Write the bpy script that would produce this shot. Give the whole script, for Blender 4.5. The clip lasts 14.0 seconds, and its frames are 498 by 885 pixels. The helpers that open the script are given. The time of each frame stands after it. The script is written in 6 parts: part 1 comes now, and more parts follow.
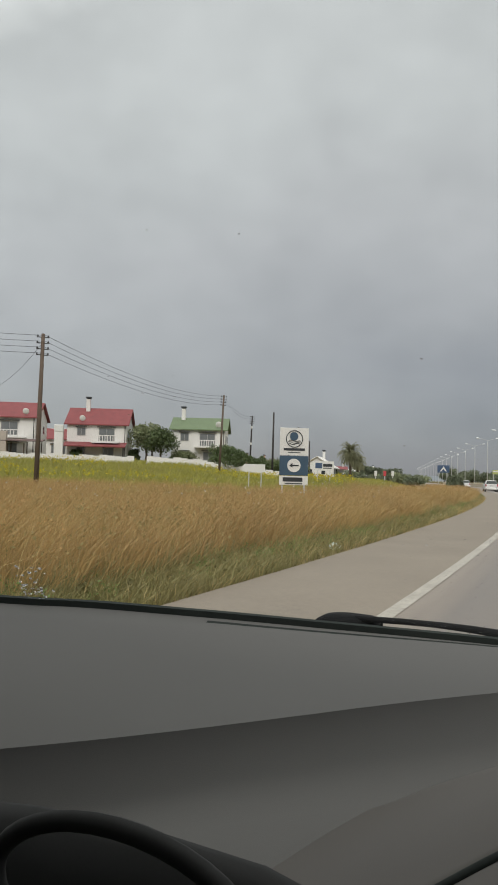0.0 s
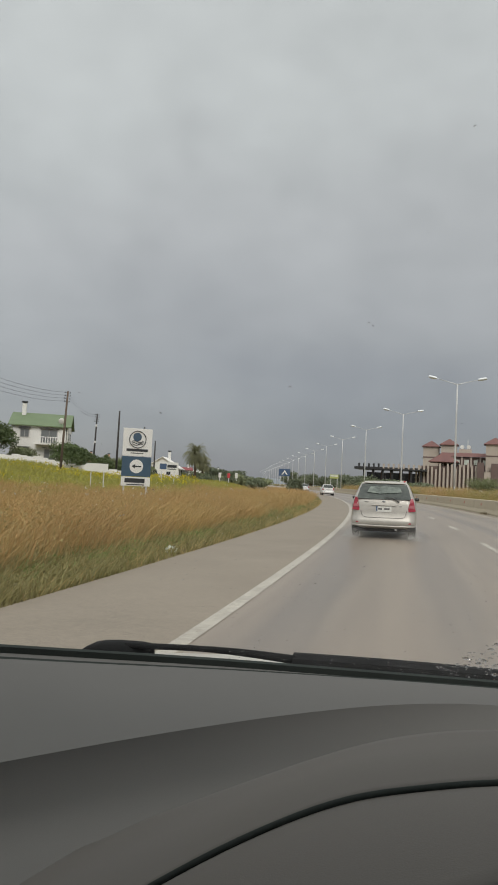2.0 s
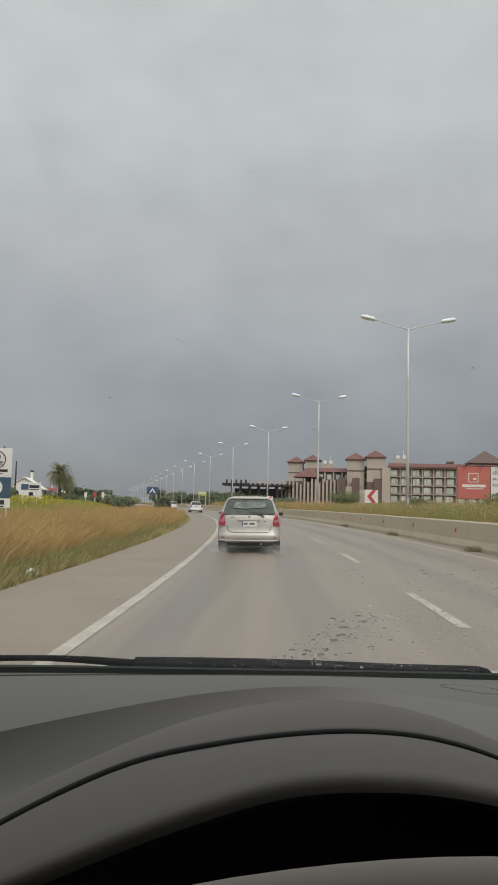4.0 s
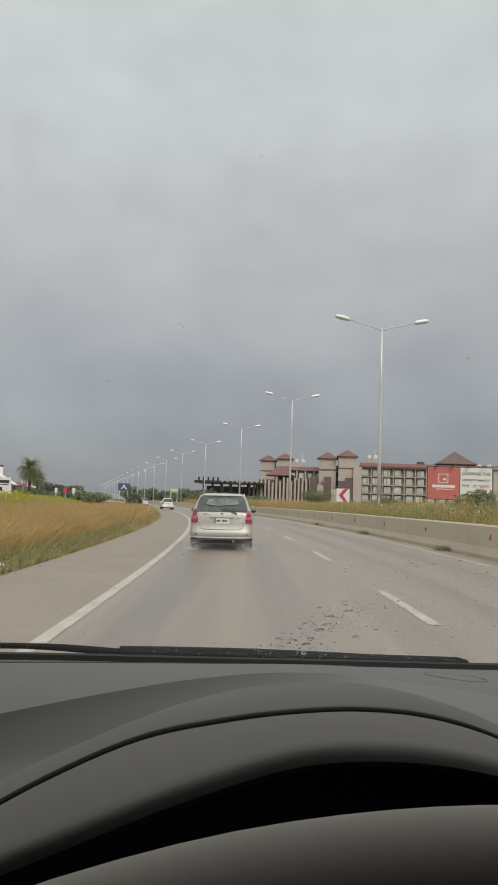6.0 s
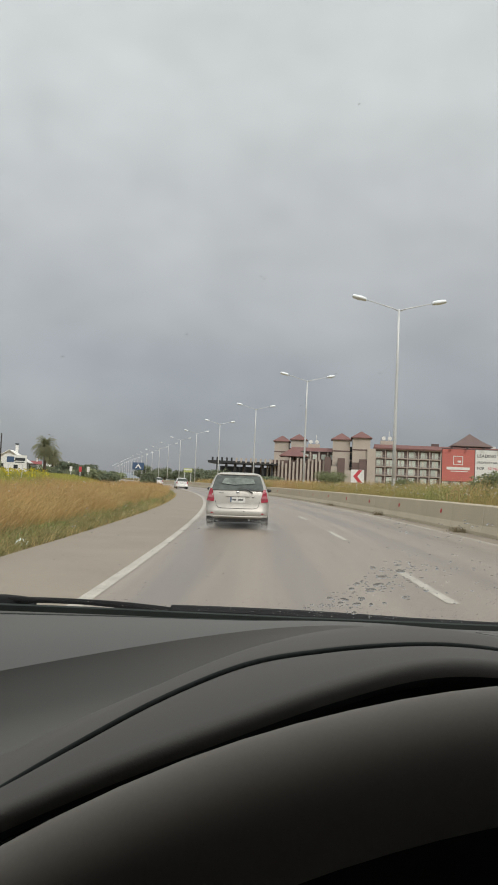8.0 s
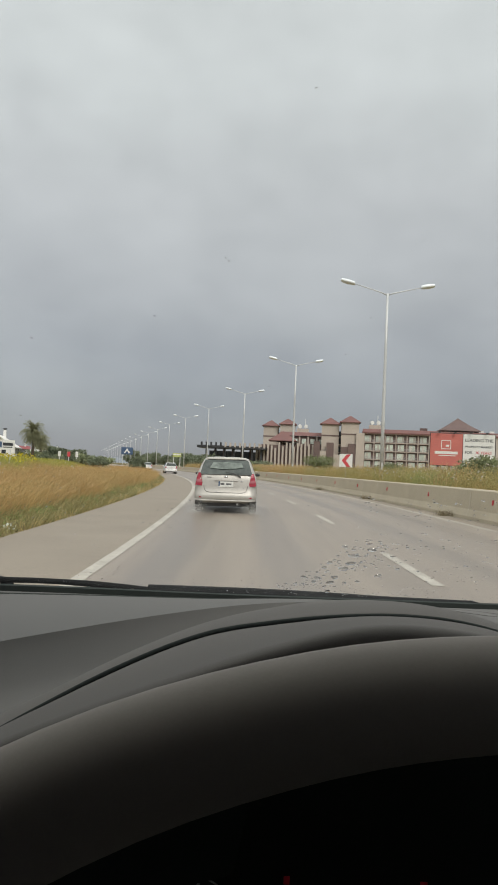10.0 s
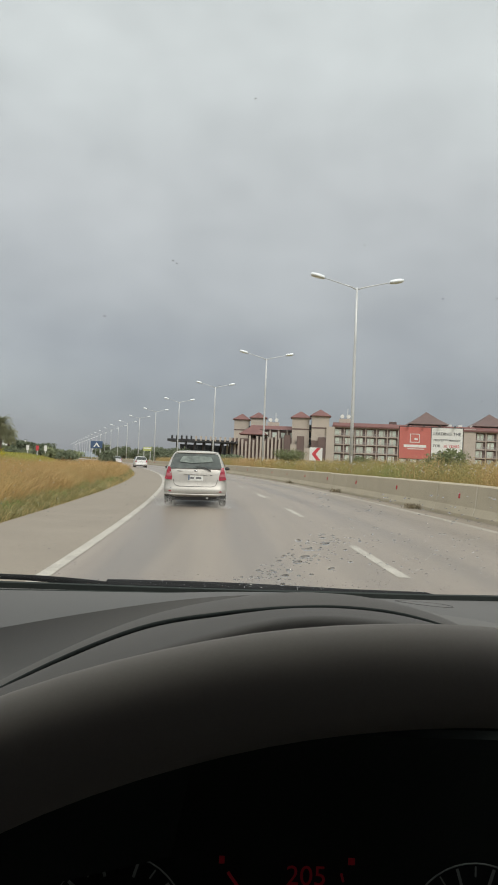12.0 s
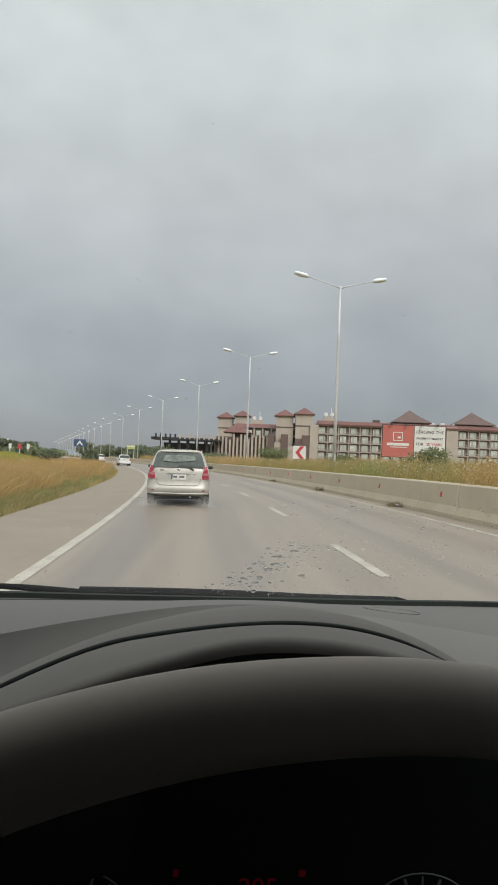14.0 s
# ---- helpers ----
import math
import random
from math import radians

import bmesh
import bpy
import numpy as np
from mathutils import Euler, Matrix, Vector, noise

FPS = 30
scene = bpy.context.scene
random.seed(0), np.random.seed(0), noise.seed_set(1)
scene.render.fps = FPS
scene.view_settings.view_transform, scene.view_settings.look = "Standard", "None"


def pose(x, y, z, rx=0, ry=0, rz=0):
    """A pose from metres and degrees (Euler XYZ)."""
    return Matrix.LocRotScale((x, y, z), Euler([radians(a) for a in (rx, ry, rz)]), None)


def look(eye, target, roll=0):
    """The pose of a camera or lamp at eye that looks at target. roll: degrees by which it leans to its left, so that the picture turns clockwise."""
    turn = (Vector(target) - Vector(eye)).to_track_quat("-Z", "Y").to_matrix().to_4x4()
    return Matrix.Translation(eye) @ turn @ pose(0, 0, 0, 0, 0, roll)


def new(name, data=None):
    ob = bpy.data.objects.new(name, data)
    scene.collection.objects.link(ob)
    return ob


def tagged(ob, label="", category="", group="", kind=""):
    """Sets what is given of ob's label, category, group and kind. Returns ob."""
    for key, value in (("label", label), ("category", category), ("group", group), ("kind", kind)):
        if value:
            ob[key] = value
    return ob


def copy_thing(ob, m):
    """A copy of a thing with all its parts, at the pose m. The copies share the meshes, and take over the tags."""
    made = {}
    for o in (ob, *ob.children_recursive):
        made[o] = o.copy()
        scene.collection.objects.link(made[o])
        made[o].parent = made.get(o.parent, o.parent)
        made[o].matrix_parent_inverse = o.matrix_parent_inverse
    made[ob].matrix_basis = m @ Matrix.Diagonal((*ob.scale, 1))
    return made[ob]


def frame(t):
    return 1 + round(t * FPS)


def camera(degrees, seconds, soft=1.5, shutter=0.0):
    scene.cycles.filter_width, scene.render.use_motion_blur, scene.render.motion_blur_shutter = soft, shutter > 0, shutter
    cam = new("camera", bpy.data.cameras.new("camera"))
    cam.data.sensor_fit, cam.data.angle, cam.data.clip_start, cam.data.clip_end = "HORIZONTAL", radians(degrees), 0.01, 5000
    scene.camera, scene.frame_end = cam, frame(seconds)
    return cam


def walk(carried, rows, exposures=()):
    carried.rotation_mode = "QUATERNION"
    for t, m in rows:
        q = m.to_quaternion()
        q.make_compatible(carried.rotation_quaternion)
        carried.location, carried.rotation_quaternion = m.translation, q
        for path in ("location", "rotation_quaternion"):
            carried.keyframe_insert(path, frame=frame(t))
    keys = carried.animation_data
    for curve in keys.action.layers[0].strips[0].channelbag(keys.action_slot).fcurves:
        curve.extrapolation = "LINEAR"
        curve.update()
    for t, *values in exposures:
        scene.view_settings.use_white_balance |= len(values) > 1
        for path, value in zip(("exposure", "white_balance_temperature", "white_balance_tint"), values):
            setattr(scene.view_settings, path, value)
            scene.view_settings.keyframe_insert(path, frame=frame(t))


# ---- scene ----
# x right, y ahead, z up; the origin lies on the road under the driver of the car that carries the camera
cam = camera(38.0, 14.0, soft=1.8)
walk(cam, [
    (0, pose(-0.102, 0.081, 1.249, 92.64, 0, 25.26) @ pose(0, 0, 0, 0, 0, 1.54)),
    (0.5, pose(-0.087, 0.079, 1.269, 92.66, 0, 22.30) @ pose(0, 0, 0, 0, 0, 2.30)),
    (1, pose(-0.034, 0.084, 1.287, 92.71, 0, 19.32) @ pose(0, 0, 0, 0, 0, 1.53)),
    (1.5, pose(0.002, 0.097, 1.298, 92.86, 0, 16.16) @ pose(0, 0, 0, 0, 0, 1.77)),
    (2, pose(0.021, 0.080, 1.306, 93.13, 0, 13.14) @ pose(0, 0, 0, 0, 0, 2.78)),
    (2.5, pose(0.024, 0.077, 1.288, 93.31, 0, 11.20) @ pose(0, 0, 0, 0, 0, 2.72)),
    (3, pose(0.028, 0.060, 1.289, 93.32, 0, 9.22) @ pose(0, 0, 0, 0, 0, 2.65)),
    (3.5, pose(0.062, 0.019, 1.293, 94.21, 0, 5.59) @ pose(0, 0, 0, 0, 0, 1.64)),
    (4, pose(0.088, 0.021, 1.291, 94.89, 0, 2.74) @ pose(0, 0, 0, 0, 0, 1.36)),
    (5.2, pose(0.067, 0.016, 1.281, 94.90, 0, 0.99) @ pose(0, 0, 0, 0, 0, 1.73)),
    (6.5, pose(0.039, 0.013, 1.267, 94.45, 0, 0.42) @ pose(0, 0, 0, 0, 0, 2.10)),
    (7, pose(0.013, 0.003, 1.255, 93.77, 0, 1.33) @ pose(0, 0, 0, 0, 0, 2.49)),
    (7.5, pose(0.013, 0.010, 1.251, 93.16, 0, 1.01) @ pose(0, 0, 0, 0, 0, 2.95)),
    (8, pose(-0.013, -0.001, 1.238, 93.20, 0, 1.58) @ pose(0, 0, 0, 0, 0, 2.60)),
    (9.2, pose(0.002, -0.014, 1.234, 92.56, 0, 1.22) @ pose(0, 0, 0, 0, 0, 2.53)),
    (10.5, pose(0.023, -0.023, 1.232, 91.82, 0, 0.17) @ pose(0, 0, 0, 0, 0, 2.40)),
    (11, pose(0.035, -0.048, 1.232, 91.77, 0, -0.53) @ pose(0, 0, 0, 0, 0, 2.26)),
    (11.5, pose(0.049, -0.061, 1.249, 91.74, 0, -1.35) @ pose(0, 0, 0, 0, 0, 2.13)),
    (12, pose(0.042, -0.041, 1.238, 91.61, 0, -1.67) @ pose(0, 0, 0, 0, 0, 2.34)),
    (12.5, pose(0.042, -0.022, 1.241, 91.65, 0, -2.22) @ pose(0, 0, 0, 0, 0, 2.72)),
    (13, pose(0.052, -0.034, 1.248, 91.62, 0, -2.67) @ pose(0, 0, 0, 0, 0, 2.59)),
    (13.5, pose(0.056, -0.045, 1.242, 91.60, 0, -2.82) @ pose(0, 0, 0, 0, 0, 2.42)),
    (14, pose(0.066, -0.056, 1.259, 91.51, 0, -2.94) @ pose(0, 0, 0, 0, 0, 2.30)),
], exposures=[(0, 0.0, 6720, 11), (1.5, -0.08, 6720, 11), (3.0, 0.05, 6700, 11), (3.5, -0.02, 6700, 11), (4.0, -0.04, 6700, 11), (6.5, 0.12, 6700, 11), (8.0, 0.18, 6700, 11), (10.5, 0.22, 6700, 10), (14, 0.25, 6650, 9)])

# ---------------------------------------------------------------- sky and sun
world = bpy.data.worlds.new("overcast_sky")
scene.world = world
world.use_nodes = True
wn, wl = world.node_tree.nodes, world.node_tree.links
wn.clear()
w_out = wn.new("ShaderNodeOutputWorld")
w_bg = wn.new("ShaderNodeBackground")
w_tc = wn.new("ShaderNodeTexCoord")
w_sep = wn.new("ShaderNodeSeparateXYZ")
wl.new(w_tc.outputs["Generated"], w_sep.inputs[0])
w_ramp = wn.new("ShaderNodeValToRGB")
SKY_STOPS = [(0.0, (0.205, 0.221, 0.252)), (0.04, (0.212, 0.229, 0.262)), (0.11, (0.262, 0.278, 0.303)), (0.21, (0.345, 0.362, 0.377)),
             (0.34, (0.440, 0.463, 0.474)), (0.47, (0.522, 0.558, 0.564)), (0.60, (0.540, 0.578, 0.582)), (0.74, (1.02, 1.07, 1.06)), (1.0, (1.50, 1.56, 1.54))]
els = w_ramp.color_ramp.elements
while len(els) < len(SKY_STOPS):
    els.new(0.5)
for e, (p, c) in zip(els, SKY_STOPS):
    e.position, e.color = p, (*c, 1)
w_map = wn.new("ShaderNodeMapping")
w_map.inputs["Scale"].default_value = (1.8, 1.8, 3.2)
wl.new(w_tc.outputs["Generated"], w_map.inputs[0])
w_n1 = wn.new("ShaderNodeTexNoise")
w_n1.inputs["Scale"].default_value, w_n1.inputs["Detail"].default_value, w_n1.inputs["Roughness"].default_value = 1.7, 6, 0.55
wl.new(w_map.outputs[0], w_n1.inputs["Vector"])
# clouds shift the height at which the ramp is read, and vary its brightness a little
w_a = wn.new("ShaderNodeMath"); w_a.operation = "MULTIPLY_ADD"
w_a.inputs[1].default_value, w_a.inputs[2].default_value = 0.16, -0.08
wl.new(w_n1.outputs[0], w_a.inputs[0])
w_add = wn.new("ShaderNodeMath"); w_add.operation = "ADD"; w_add.use_clamp = True
wl.new(w_sep.outputs[2], w_add.inputs[0]); wl.new(w_a.outputs[0], w_add.inputs[1])
w_side = wn.new("ShaderNodeMapRange")
w_side.inputs[1].default_value, w_side.inputs[2].default_value, w_side.inputs[3].default_value, w_side.inputs[4].default_value = -0.30, -0.80, 0.0, 0.15
wl.new(w_sep.outputs[0], w_side.inputs[0])
w_add2 = wn.new("ShaderNodeMath"); w_add2.operation = "ADD"; w_add2.use_clamp = True
wl.new(w_add.outputs[0], w_add2.inputs[0]); wl.new(w_side.outputs[0], w_add2.inputs[1])
wl.new(w_add2.outputs[0], w_ramp.inputs[0])
w_map2 = wn.new("ShaderNodeMapping")
w_map2.inputs["Scale"].default_value = (2.6, 2.6, 4.2)
wl.new(w_tc.outputs["Generated"], w_map2.inputs[0])
w_n2 = wn.new("ShaderNodeTexNoise")
w_n2.inputs["Scale"].default_value, w_n2.inputs["Detail"].default_value, w_n2.inputs["Roughness"].default_value = 2.3, 7, 0.6
wl.new(w_map2.outputs[0], w_n2.inputs["Vector"])
w_mr = wn.new("ShaderNodeMapRange")
w_mr.inputs[1].default_value, w_mr.inputs[2].default_value, w_mr.inputs[3].default_value, w_mr.inputs[4].default_value = 0.32, 0.68, 0.92, 1.075
wl.new(w_n2.outputs[0], w_mr.inputs[0])
w_mul = wn.new("ShaderNodeVectorMath"); w_mul.operation = "SCALE"
wl.new(w_ramp.outputs[0], w_mul.inputs[0]); wl.new(w_mr.outputs[0], w_mul.inputs["Scale"])
w_sky = wn.new("ShaderNodeTexSky")
w_sky.sky_type, w_sky.sun_disc, w_sky.sun_elevation, w_sky.sun_rotation = "NISHITA", False, radians(48), radians(150)
w_skys = wn.new("ShaderNodeVectorMath"); w_skys.operation = "SCALE"
w_skys.inputs["Scale"].default_value = 0.012
wl.new(w_sky.outputs[0], w_skys.inputs[0])
w_sum = wn.new("ShaderNodeVectorMath"); w_sum.operation = "ADD"
wl.new(w_mul.outputs[0], w_sum.inputs[0]); wl.new(w_skys.outputs[0], w_sum.inputs[1])
wl.new(w_sum.outputs[0], w_bg.inputs[0])
w_bg.inputs[1].default_value = 1.0
wl.new(w_bg.outputs[0], w_out.inputs[0])

sun = new("sun", bpy.data.lights.new("sun", "SUN"))
sun.data.energy, sun.data.angle, sun.data.color = 1.5, radians(25), (1.0, 0.97, 0.92)
sun.matrix_world = look((30, -80, 80), (0, 0, 0))


# ---------------------------------------------------------------- materials
GRAINY = ("asphalt", "shoulder_asphalt", "road_paint")


def material(name, c1, c2=None, scale=8.0, rough=0.7, metal=0.0, bump=0.0, fine=None, spec=0.5, vary=0.0, wet=0.0, coat=0.0, stretch=None):
    """Two colours mixed by coarse and fine noise at real size, with bump. vary: random lightness from piece to piece."""
    m = bpy.data.materials.new(name)
    m.use_nodes = True
    n, l = m.node_tree.nodes, m.node_tree.links
    b = n["Principled BSDF"]
    b.inputs["Roughness"].default_value, b.inputs["Metallic"].default_value = rough, metal
    b.inputs["Specular IOR Level"].default_value = spec
    b.inputs["Coat Weight"].default_value = coat
    c2 = c2 or tuple(v * 0.75 for v in c1)
    tc = n.new("ShaderNodeTexCoord")
    src = tc.outputs["Object"]
    if stretch:
        mp = n.new("ShaderNodeMapping")
        mp.inputs["Scale"].default_value = stretch
        l.new(src, mp.inputs[0])
        src = mp.outputs[0]
    n1, n2 = n.new("ShaderNodeTexNoise"), n.new("ShaderNodeTexNoise")
    n1.inputs["Scale"].default_value, n1.inputs["Detail"].default_value = scale, 5
    n2.inputs["Scale"].default_value, n2.inputs["Detail"].default_value = fine or scale * 12, 3
    l.new(src, n1.inputs["Vector"]); l.new(src, n2.inputs["Vector"])
    mixf = n.new("ShaderNodeMath"); mixf.operation = "MULTIPLY_ADD"
    mixf.inputs[1].default_value = 0.6
    l.new(n1.outputs[0], mixf.inputs[0])
    half = n.new("ShaderNodeMath"); half.operation = "MULTIPLY"; half.inputs[1].default_value = 0.4
    l.new(n2.outputs[0], half.inputs[0]); l.new(half.outputs[0], mixf.inputs[2])
    rng = n.new("ShaderNodeMapRange")
    rng.inputs[1].default_value, rng.inputs[2].default_value = 0.32, 0.68
    l.new(mixf.outputs[0], rng.inputs[0])
    mix = n.new("ShaderNodeMix"); mix.data_type = "RGBA"
    mix.inputs["A"].default_value, mix.inputs["B"].default_value = (*c1, 1), (*c2, 1)
    l.new(rng.outputs[0], mix.inputs["Factor"])
    col = mix.outputs["Result"]
    if vary:
        oi, geo = n.new("ShaderNodeObjectInfo"), n.new("ShaderNodeNewGeometry")
        sm = n.new("ShaderNodeMath"); sm.operation = "ADD"
        l.new(oi.outputs["Random"], sm.inputs[0]); l.new(geo.outputs["Random Per Island"], sm.inputs[1])
        vr = n.new("ShaderNodeMapRange")
        vr.inputs[2].default_value = 2.0
        vr.inputs[3].default_value, vr.inputs[4].default_value = 1 - vary, 1 + vary
        l.new(sm.outputs[0], vr.inputs[0])
        sc = n.new("ShaderNodeVectorMath"); sc.operation = "SCALE"
        l.new(col, sc.inputs[0]); l.new(vr.outputs[0], sc.inputs["Scale"])
        col = sc.outputs[0]
    l.new(col, b.inputs["Base Color"])
    if wet:
        rr = n.new("ShaderNodeMapRange")
        rr.inputs[1].default_value, rr.inputs[2].default_value = 0.35, 0.65
        rr.inputs[3].default_value, rr.inputs[4].default_value = rough - wet, rough + wet
        l.new(n1.outputs[0], rr.inputs[0]); l.new(rr.outputs[0], b.inputs["Roughness"])
    if name in GRAINY:
        # aggregate: small light and dark stones
        n3 = n.new("ShaderNodeTexNoise")
        n3.inputs["Scale"].default_value, n3.inputs["Detail"].default_value, n3.inputs["Roughness"].default_value = 34.0, 4, 0.75
        l.new(tc.outputs["Object"], n3.inputs["Vector"])
        gr = n.new("ShaderNodeMapRange")
        gr.inputs[1].default_value, gr.inputs[2].default_value, gr.inputs[3].default_value, gr.inputs[4].default_value = 0.3, 0.7, 0.82, 1.18
        l.new(n3.outputs[0], gr.inputs[0])
        gs = n.new("ShaderNodeVectorMath"); gs.operation = "SCALE"
        l.new(col, gs.inputs[0]); l.new(gr.outputs[0], gs.inputs["Scale"]); l.new(gs.outputs[0], b.inputs["Base Color"])
    if bump:
        bp = n.new("ShaderNodeBump")
        bp.inputs["Strength"].default_value, bp.inputs["Distance"].default_value = 0.6, bump
        l.new(n2.outputs[0], bp.inputs["Height"]); l.new(bp.outputs[0], b.inputs["Normal"])
    return m


def leaf_material(name, c1, c2, scale=0.4, tlc=0.25, fine=None):
    """Foliage: colour by place and by leaf, a little light through it."""
    m = material(name, c1, c2, scale=scale, rough=0.65, spec=0.25, vary=0.35, fine=fine)
    n, l = m.node_tree.nodes, m.node_tree.links
    b, out = n["Principled BSDF"], n["Material Output"]
    tr = n.new("ShaderNodeBsdfTranslucent")
    l.new(b.inputs["Base Color"].links[0].from_socket, tr.inputs[0])
    ms = n.new("ShaderNodeMixShader"); ms.inputs[0].default_value = tlc
    l.new(b.outputs[0], ms.inputs[1]); l.new(tr.outputs[0], ms.inputs[2]); l.new(ms.outputs[0], out.inputs[0])
    return m


def glow_material(name, colour, strength):
    m = bpy.data.materials.new(name)
    m.use_nodes = True
    b = m.node_tree.nodes["Principled BSDF"]
    b.inputs["Base Color"].default_value = (*colour, 1)
    b.inputs["Emission Color"].default_value, b.inputs["Emission Strength"].default_value = (*colour, 1), strength
    return m


def glass_material(name, tint=(0.985, 0.99, 0.985), gloss=0.07, ior=1.25):
    """A thin pane: clear, with reflections that grow towards grazing."""
    m = bpy.data.materials.new(name)
    m.use_nodes = True
    n, l = m.node_tree.nodes, m.node_tree.links
    n.clear()
    out, tr, gl, mx = n.new("ShaderNodeOutputMaterial"), n.new("ShaderNodeBsdfTransparent"), n.new("ShaderNodeBsdfGlossy"), n.new("ShaderNodeMixShader")
    fr, mu = n.new("ShaderNodeFresnel"), n.new("ShaderNodeMath")
    fr.inputs[0].default_value = ior
    mu.operation = "MULTIPLY"; mu.inputs[1].default_value = gloss
    tr.inputs[0].default_value, gl.inputs["Roughness"].default_value = (*tint, 1), 0.03
    l.new(fr.outputs[0], mu.inputs[0]); l.new(mu.outputs[0], mx.inputs[0])
    l.new(tr.outputs[0], mx.inputs[1]); l.new(gl.outputs[0], mx.inputs[2]); l.new(mx.outputs[0], out.inputs[0])
    return m


M_ASPHALT = material("asphalt", (0.262, 0.217, 0.173), (0.190, 0.158, 0.128), scale=0.85, fine=5.5, rough=0.34, bump=0.0004, wet=0.06, spec=0.5, stretch=(1, 0.035, 1))


def wheel_tracks(m):
    """Darker, smoother wet tracks along both lanes; the first coordinate of the UV map is the place across the road."""
    n, l = m.node_tree.nodes, m.node_tree.links
    b = n["Principled BSDF"]
    uv, sp = n.new("ShaderNodeUVMap"), n.new("ShaderNodeSeparateXYZ")
    uv.uv_map = "across"
    l.new(uv.outputs[0], sp.inputs[0])
    mp = n.new("ShaderNodeMapping")
    mp.inputs["Scale"].default_value = (1.5, 0.10, 1)
    l.new(uv.outputs[0], mp.inputs[0])
    ns = n.new("ShaderNodeTexNoise")
    ns.inputs["Scale"].default_value, ns.inputs["Detail"].default_value = 1.0, 5
    l.new(mp.outputs[0], ns.inputs["Vector"])

    def calc(op, a, bb, c=None):
        q = n.new("ShaderNodeMath")
        q.operation = op
        for k, v in enumerate((a, bb, c)):
            if v is None:
                continue
            if isinstance(v, (int, float)):
                q.inputs[k].default_value = v
            else:
                l.new(v, q.inputs[k])
        return q.outputs[0]
    wob = calc("MULTIPLY_ADD", ns.outputs[0], 0.7, -0.15)
    o = calc("ADD", sp.outputs[0], wob)
    p = calc("PINGPONG", o, 2.1)
    d = calc("ABSOLUTE", calc("SUBTRACT", p, 0.78), 0.0)
    r = n.new("ShaderNodeMapRange")
    r.interpolation_type = "SMOOTHSTEP"
    r.inputs[1].default_value, r.inputs[2].default_value, r.inputs[3].default_value, r.inputs[4].default_value = 0.55, 0.12, 0.0, 1.0
    l.new(d, r.inputs[0])
    wet = calc("MULTIPLY", r.outputs[0], calc("MULTIPLY_ADD", ns.outputs[0], 0.9, 0.45))
    old = b.inputs["Base Color"].links[0].from_socket
    sc = n.new("ShaderNodeVectorMath"); sc.operation = "SCALE"
    l.new(old, sc.inputs[0]); l.new(calc("MULTIPLY_ADD", wet, -0.17, 1.03), sc.inputs["Scale"])
    l.new(sc.outputs[0], b.inputs["Base Color"])
    l.new(calc("MULTIPLY_ADD", wet, -0.10, 0.39), b.inputs["Roughness"])


wheel_tracks(M_ASPHALT)
M_SHOULDER = material("shoulder_asphalt", (0.254, 0.216, 0.171), (0.200, 0.170, 0.136), scale=0.6, fine=9, rough=0.7, bump=0.0002, spec=0.35)
M_LINE = material("road_paint", (0.48, 0.45, 0.39), (0.265, 0.24, 0.205), scale=1.1, fine=14, rough=0.6)
M_EARTH = material("earth_and_stubble", (0.20, 0.15, 0.075), (0.14, 0.125, 0.055), scale=0.12, fine=6, rough=0.95, bump=0.03, spec=0.1)
M_CONCRETE = material("barrier_concrete", (0.49, 0.425, 0.315), (0.385, 0.33, 0.245), scale=0.9, fine=18, rough=0.85, bump=0.0015, vary=0.04)
M_STREAK = material("lime_streak", (0.60, 0.56, 0.47), (0.50, 0.45, 0.36), scale=6, rough=0.9)
M_GOLD = leaf_material("dry_grass", (0.56, 0.395, 0.165), (0.40, 0.255, 0.115), scale=0.28, fine=1.2)
M_STRAW = leaf_material("pale_straw", (0.54, 0.42, 0.20), (0.41, 0.31, 0.135), scale=0.3)
M_GREEN = leaf_material("green_grass", (0.19, 0.19, 0.075), (0.30, 0.255, 0.12), scale=0.5)
M_VERGE = leaf_material("pale_green_grass", (0.27, 0.255, 0.105), (0.37, 0.285, 0.135), scale=0.4)
M_MEADOW = leaf_material("meadow_grass", (0.40, 0.385, 0.085), (0.30, 0.30, 0.08), scale=0.1)
M_REDGRASS = leaf_material("red_brown_seed_heads", (0.50, 0.315, 0.135), (0.36, 0.215, 0.095), scale=0.4)
M_FIELDWEED = leaf_material("grey_green_field_weeds", (0.34, 0.285, 0.125), (0.25, 0.205, 0.09), scale=0.8)
M_BROWNWEED = leaf_material("brown_weeds", (0.21, 0.165, 0.10), (0.15, 0.13, 0.08), scale=2.0)
M_RUSTWEED = leaf_material("rusty_seed_heads", (0.47, 0.31, 0.15), (0.34, 0.225, 0.115), scale=0.5)
M_MEDPATCH = leaf_material("median_patchy_grass", (0.20, 0.245, 0.085), (0.45, 0.27, 0.12), scale=0.22, fine=0.55)
M_SHRUB = leaf_material("loose_shrub_leaves", (0.225, 0.25, 0.125), (0.165, 0.19, 0.095), scale=0.6)
M_FRESH = leaf_material("fresh_green_weeds", (0.20, 0.28, 0.085), (0.14, 0.20, 0.065), scale=0.9)
M_YELLOW = leaf_material("yellow_flowers", (0.62, 0.52, 0.03), (0.5, 0.42, 0.04), scale=1)
M_WHITEFL = leaf_material("white_flowers", (0.6, 0.58, 0.5), (0.45, 0.43, 0.36), scale=1)
M_LEAF = leaf_material("tree_leaves", (0.085, 0.125, 0.05), (0.13, 0.165, 0.07), scale=0.5)
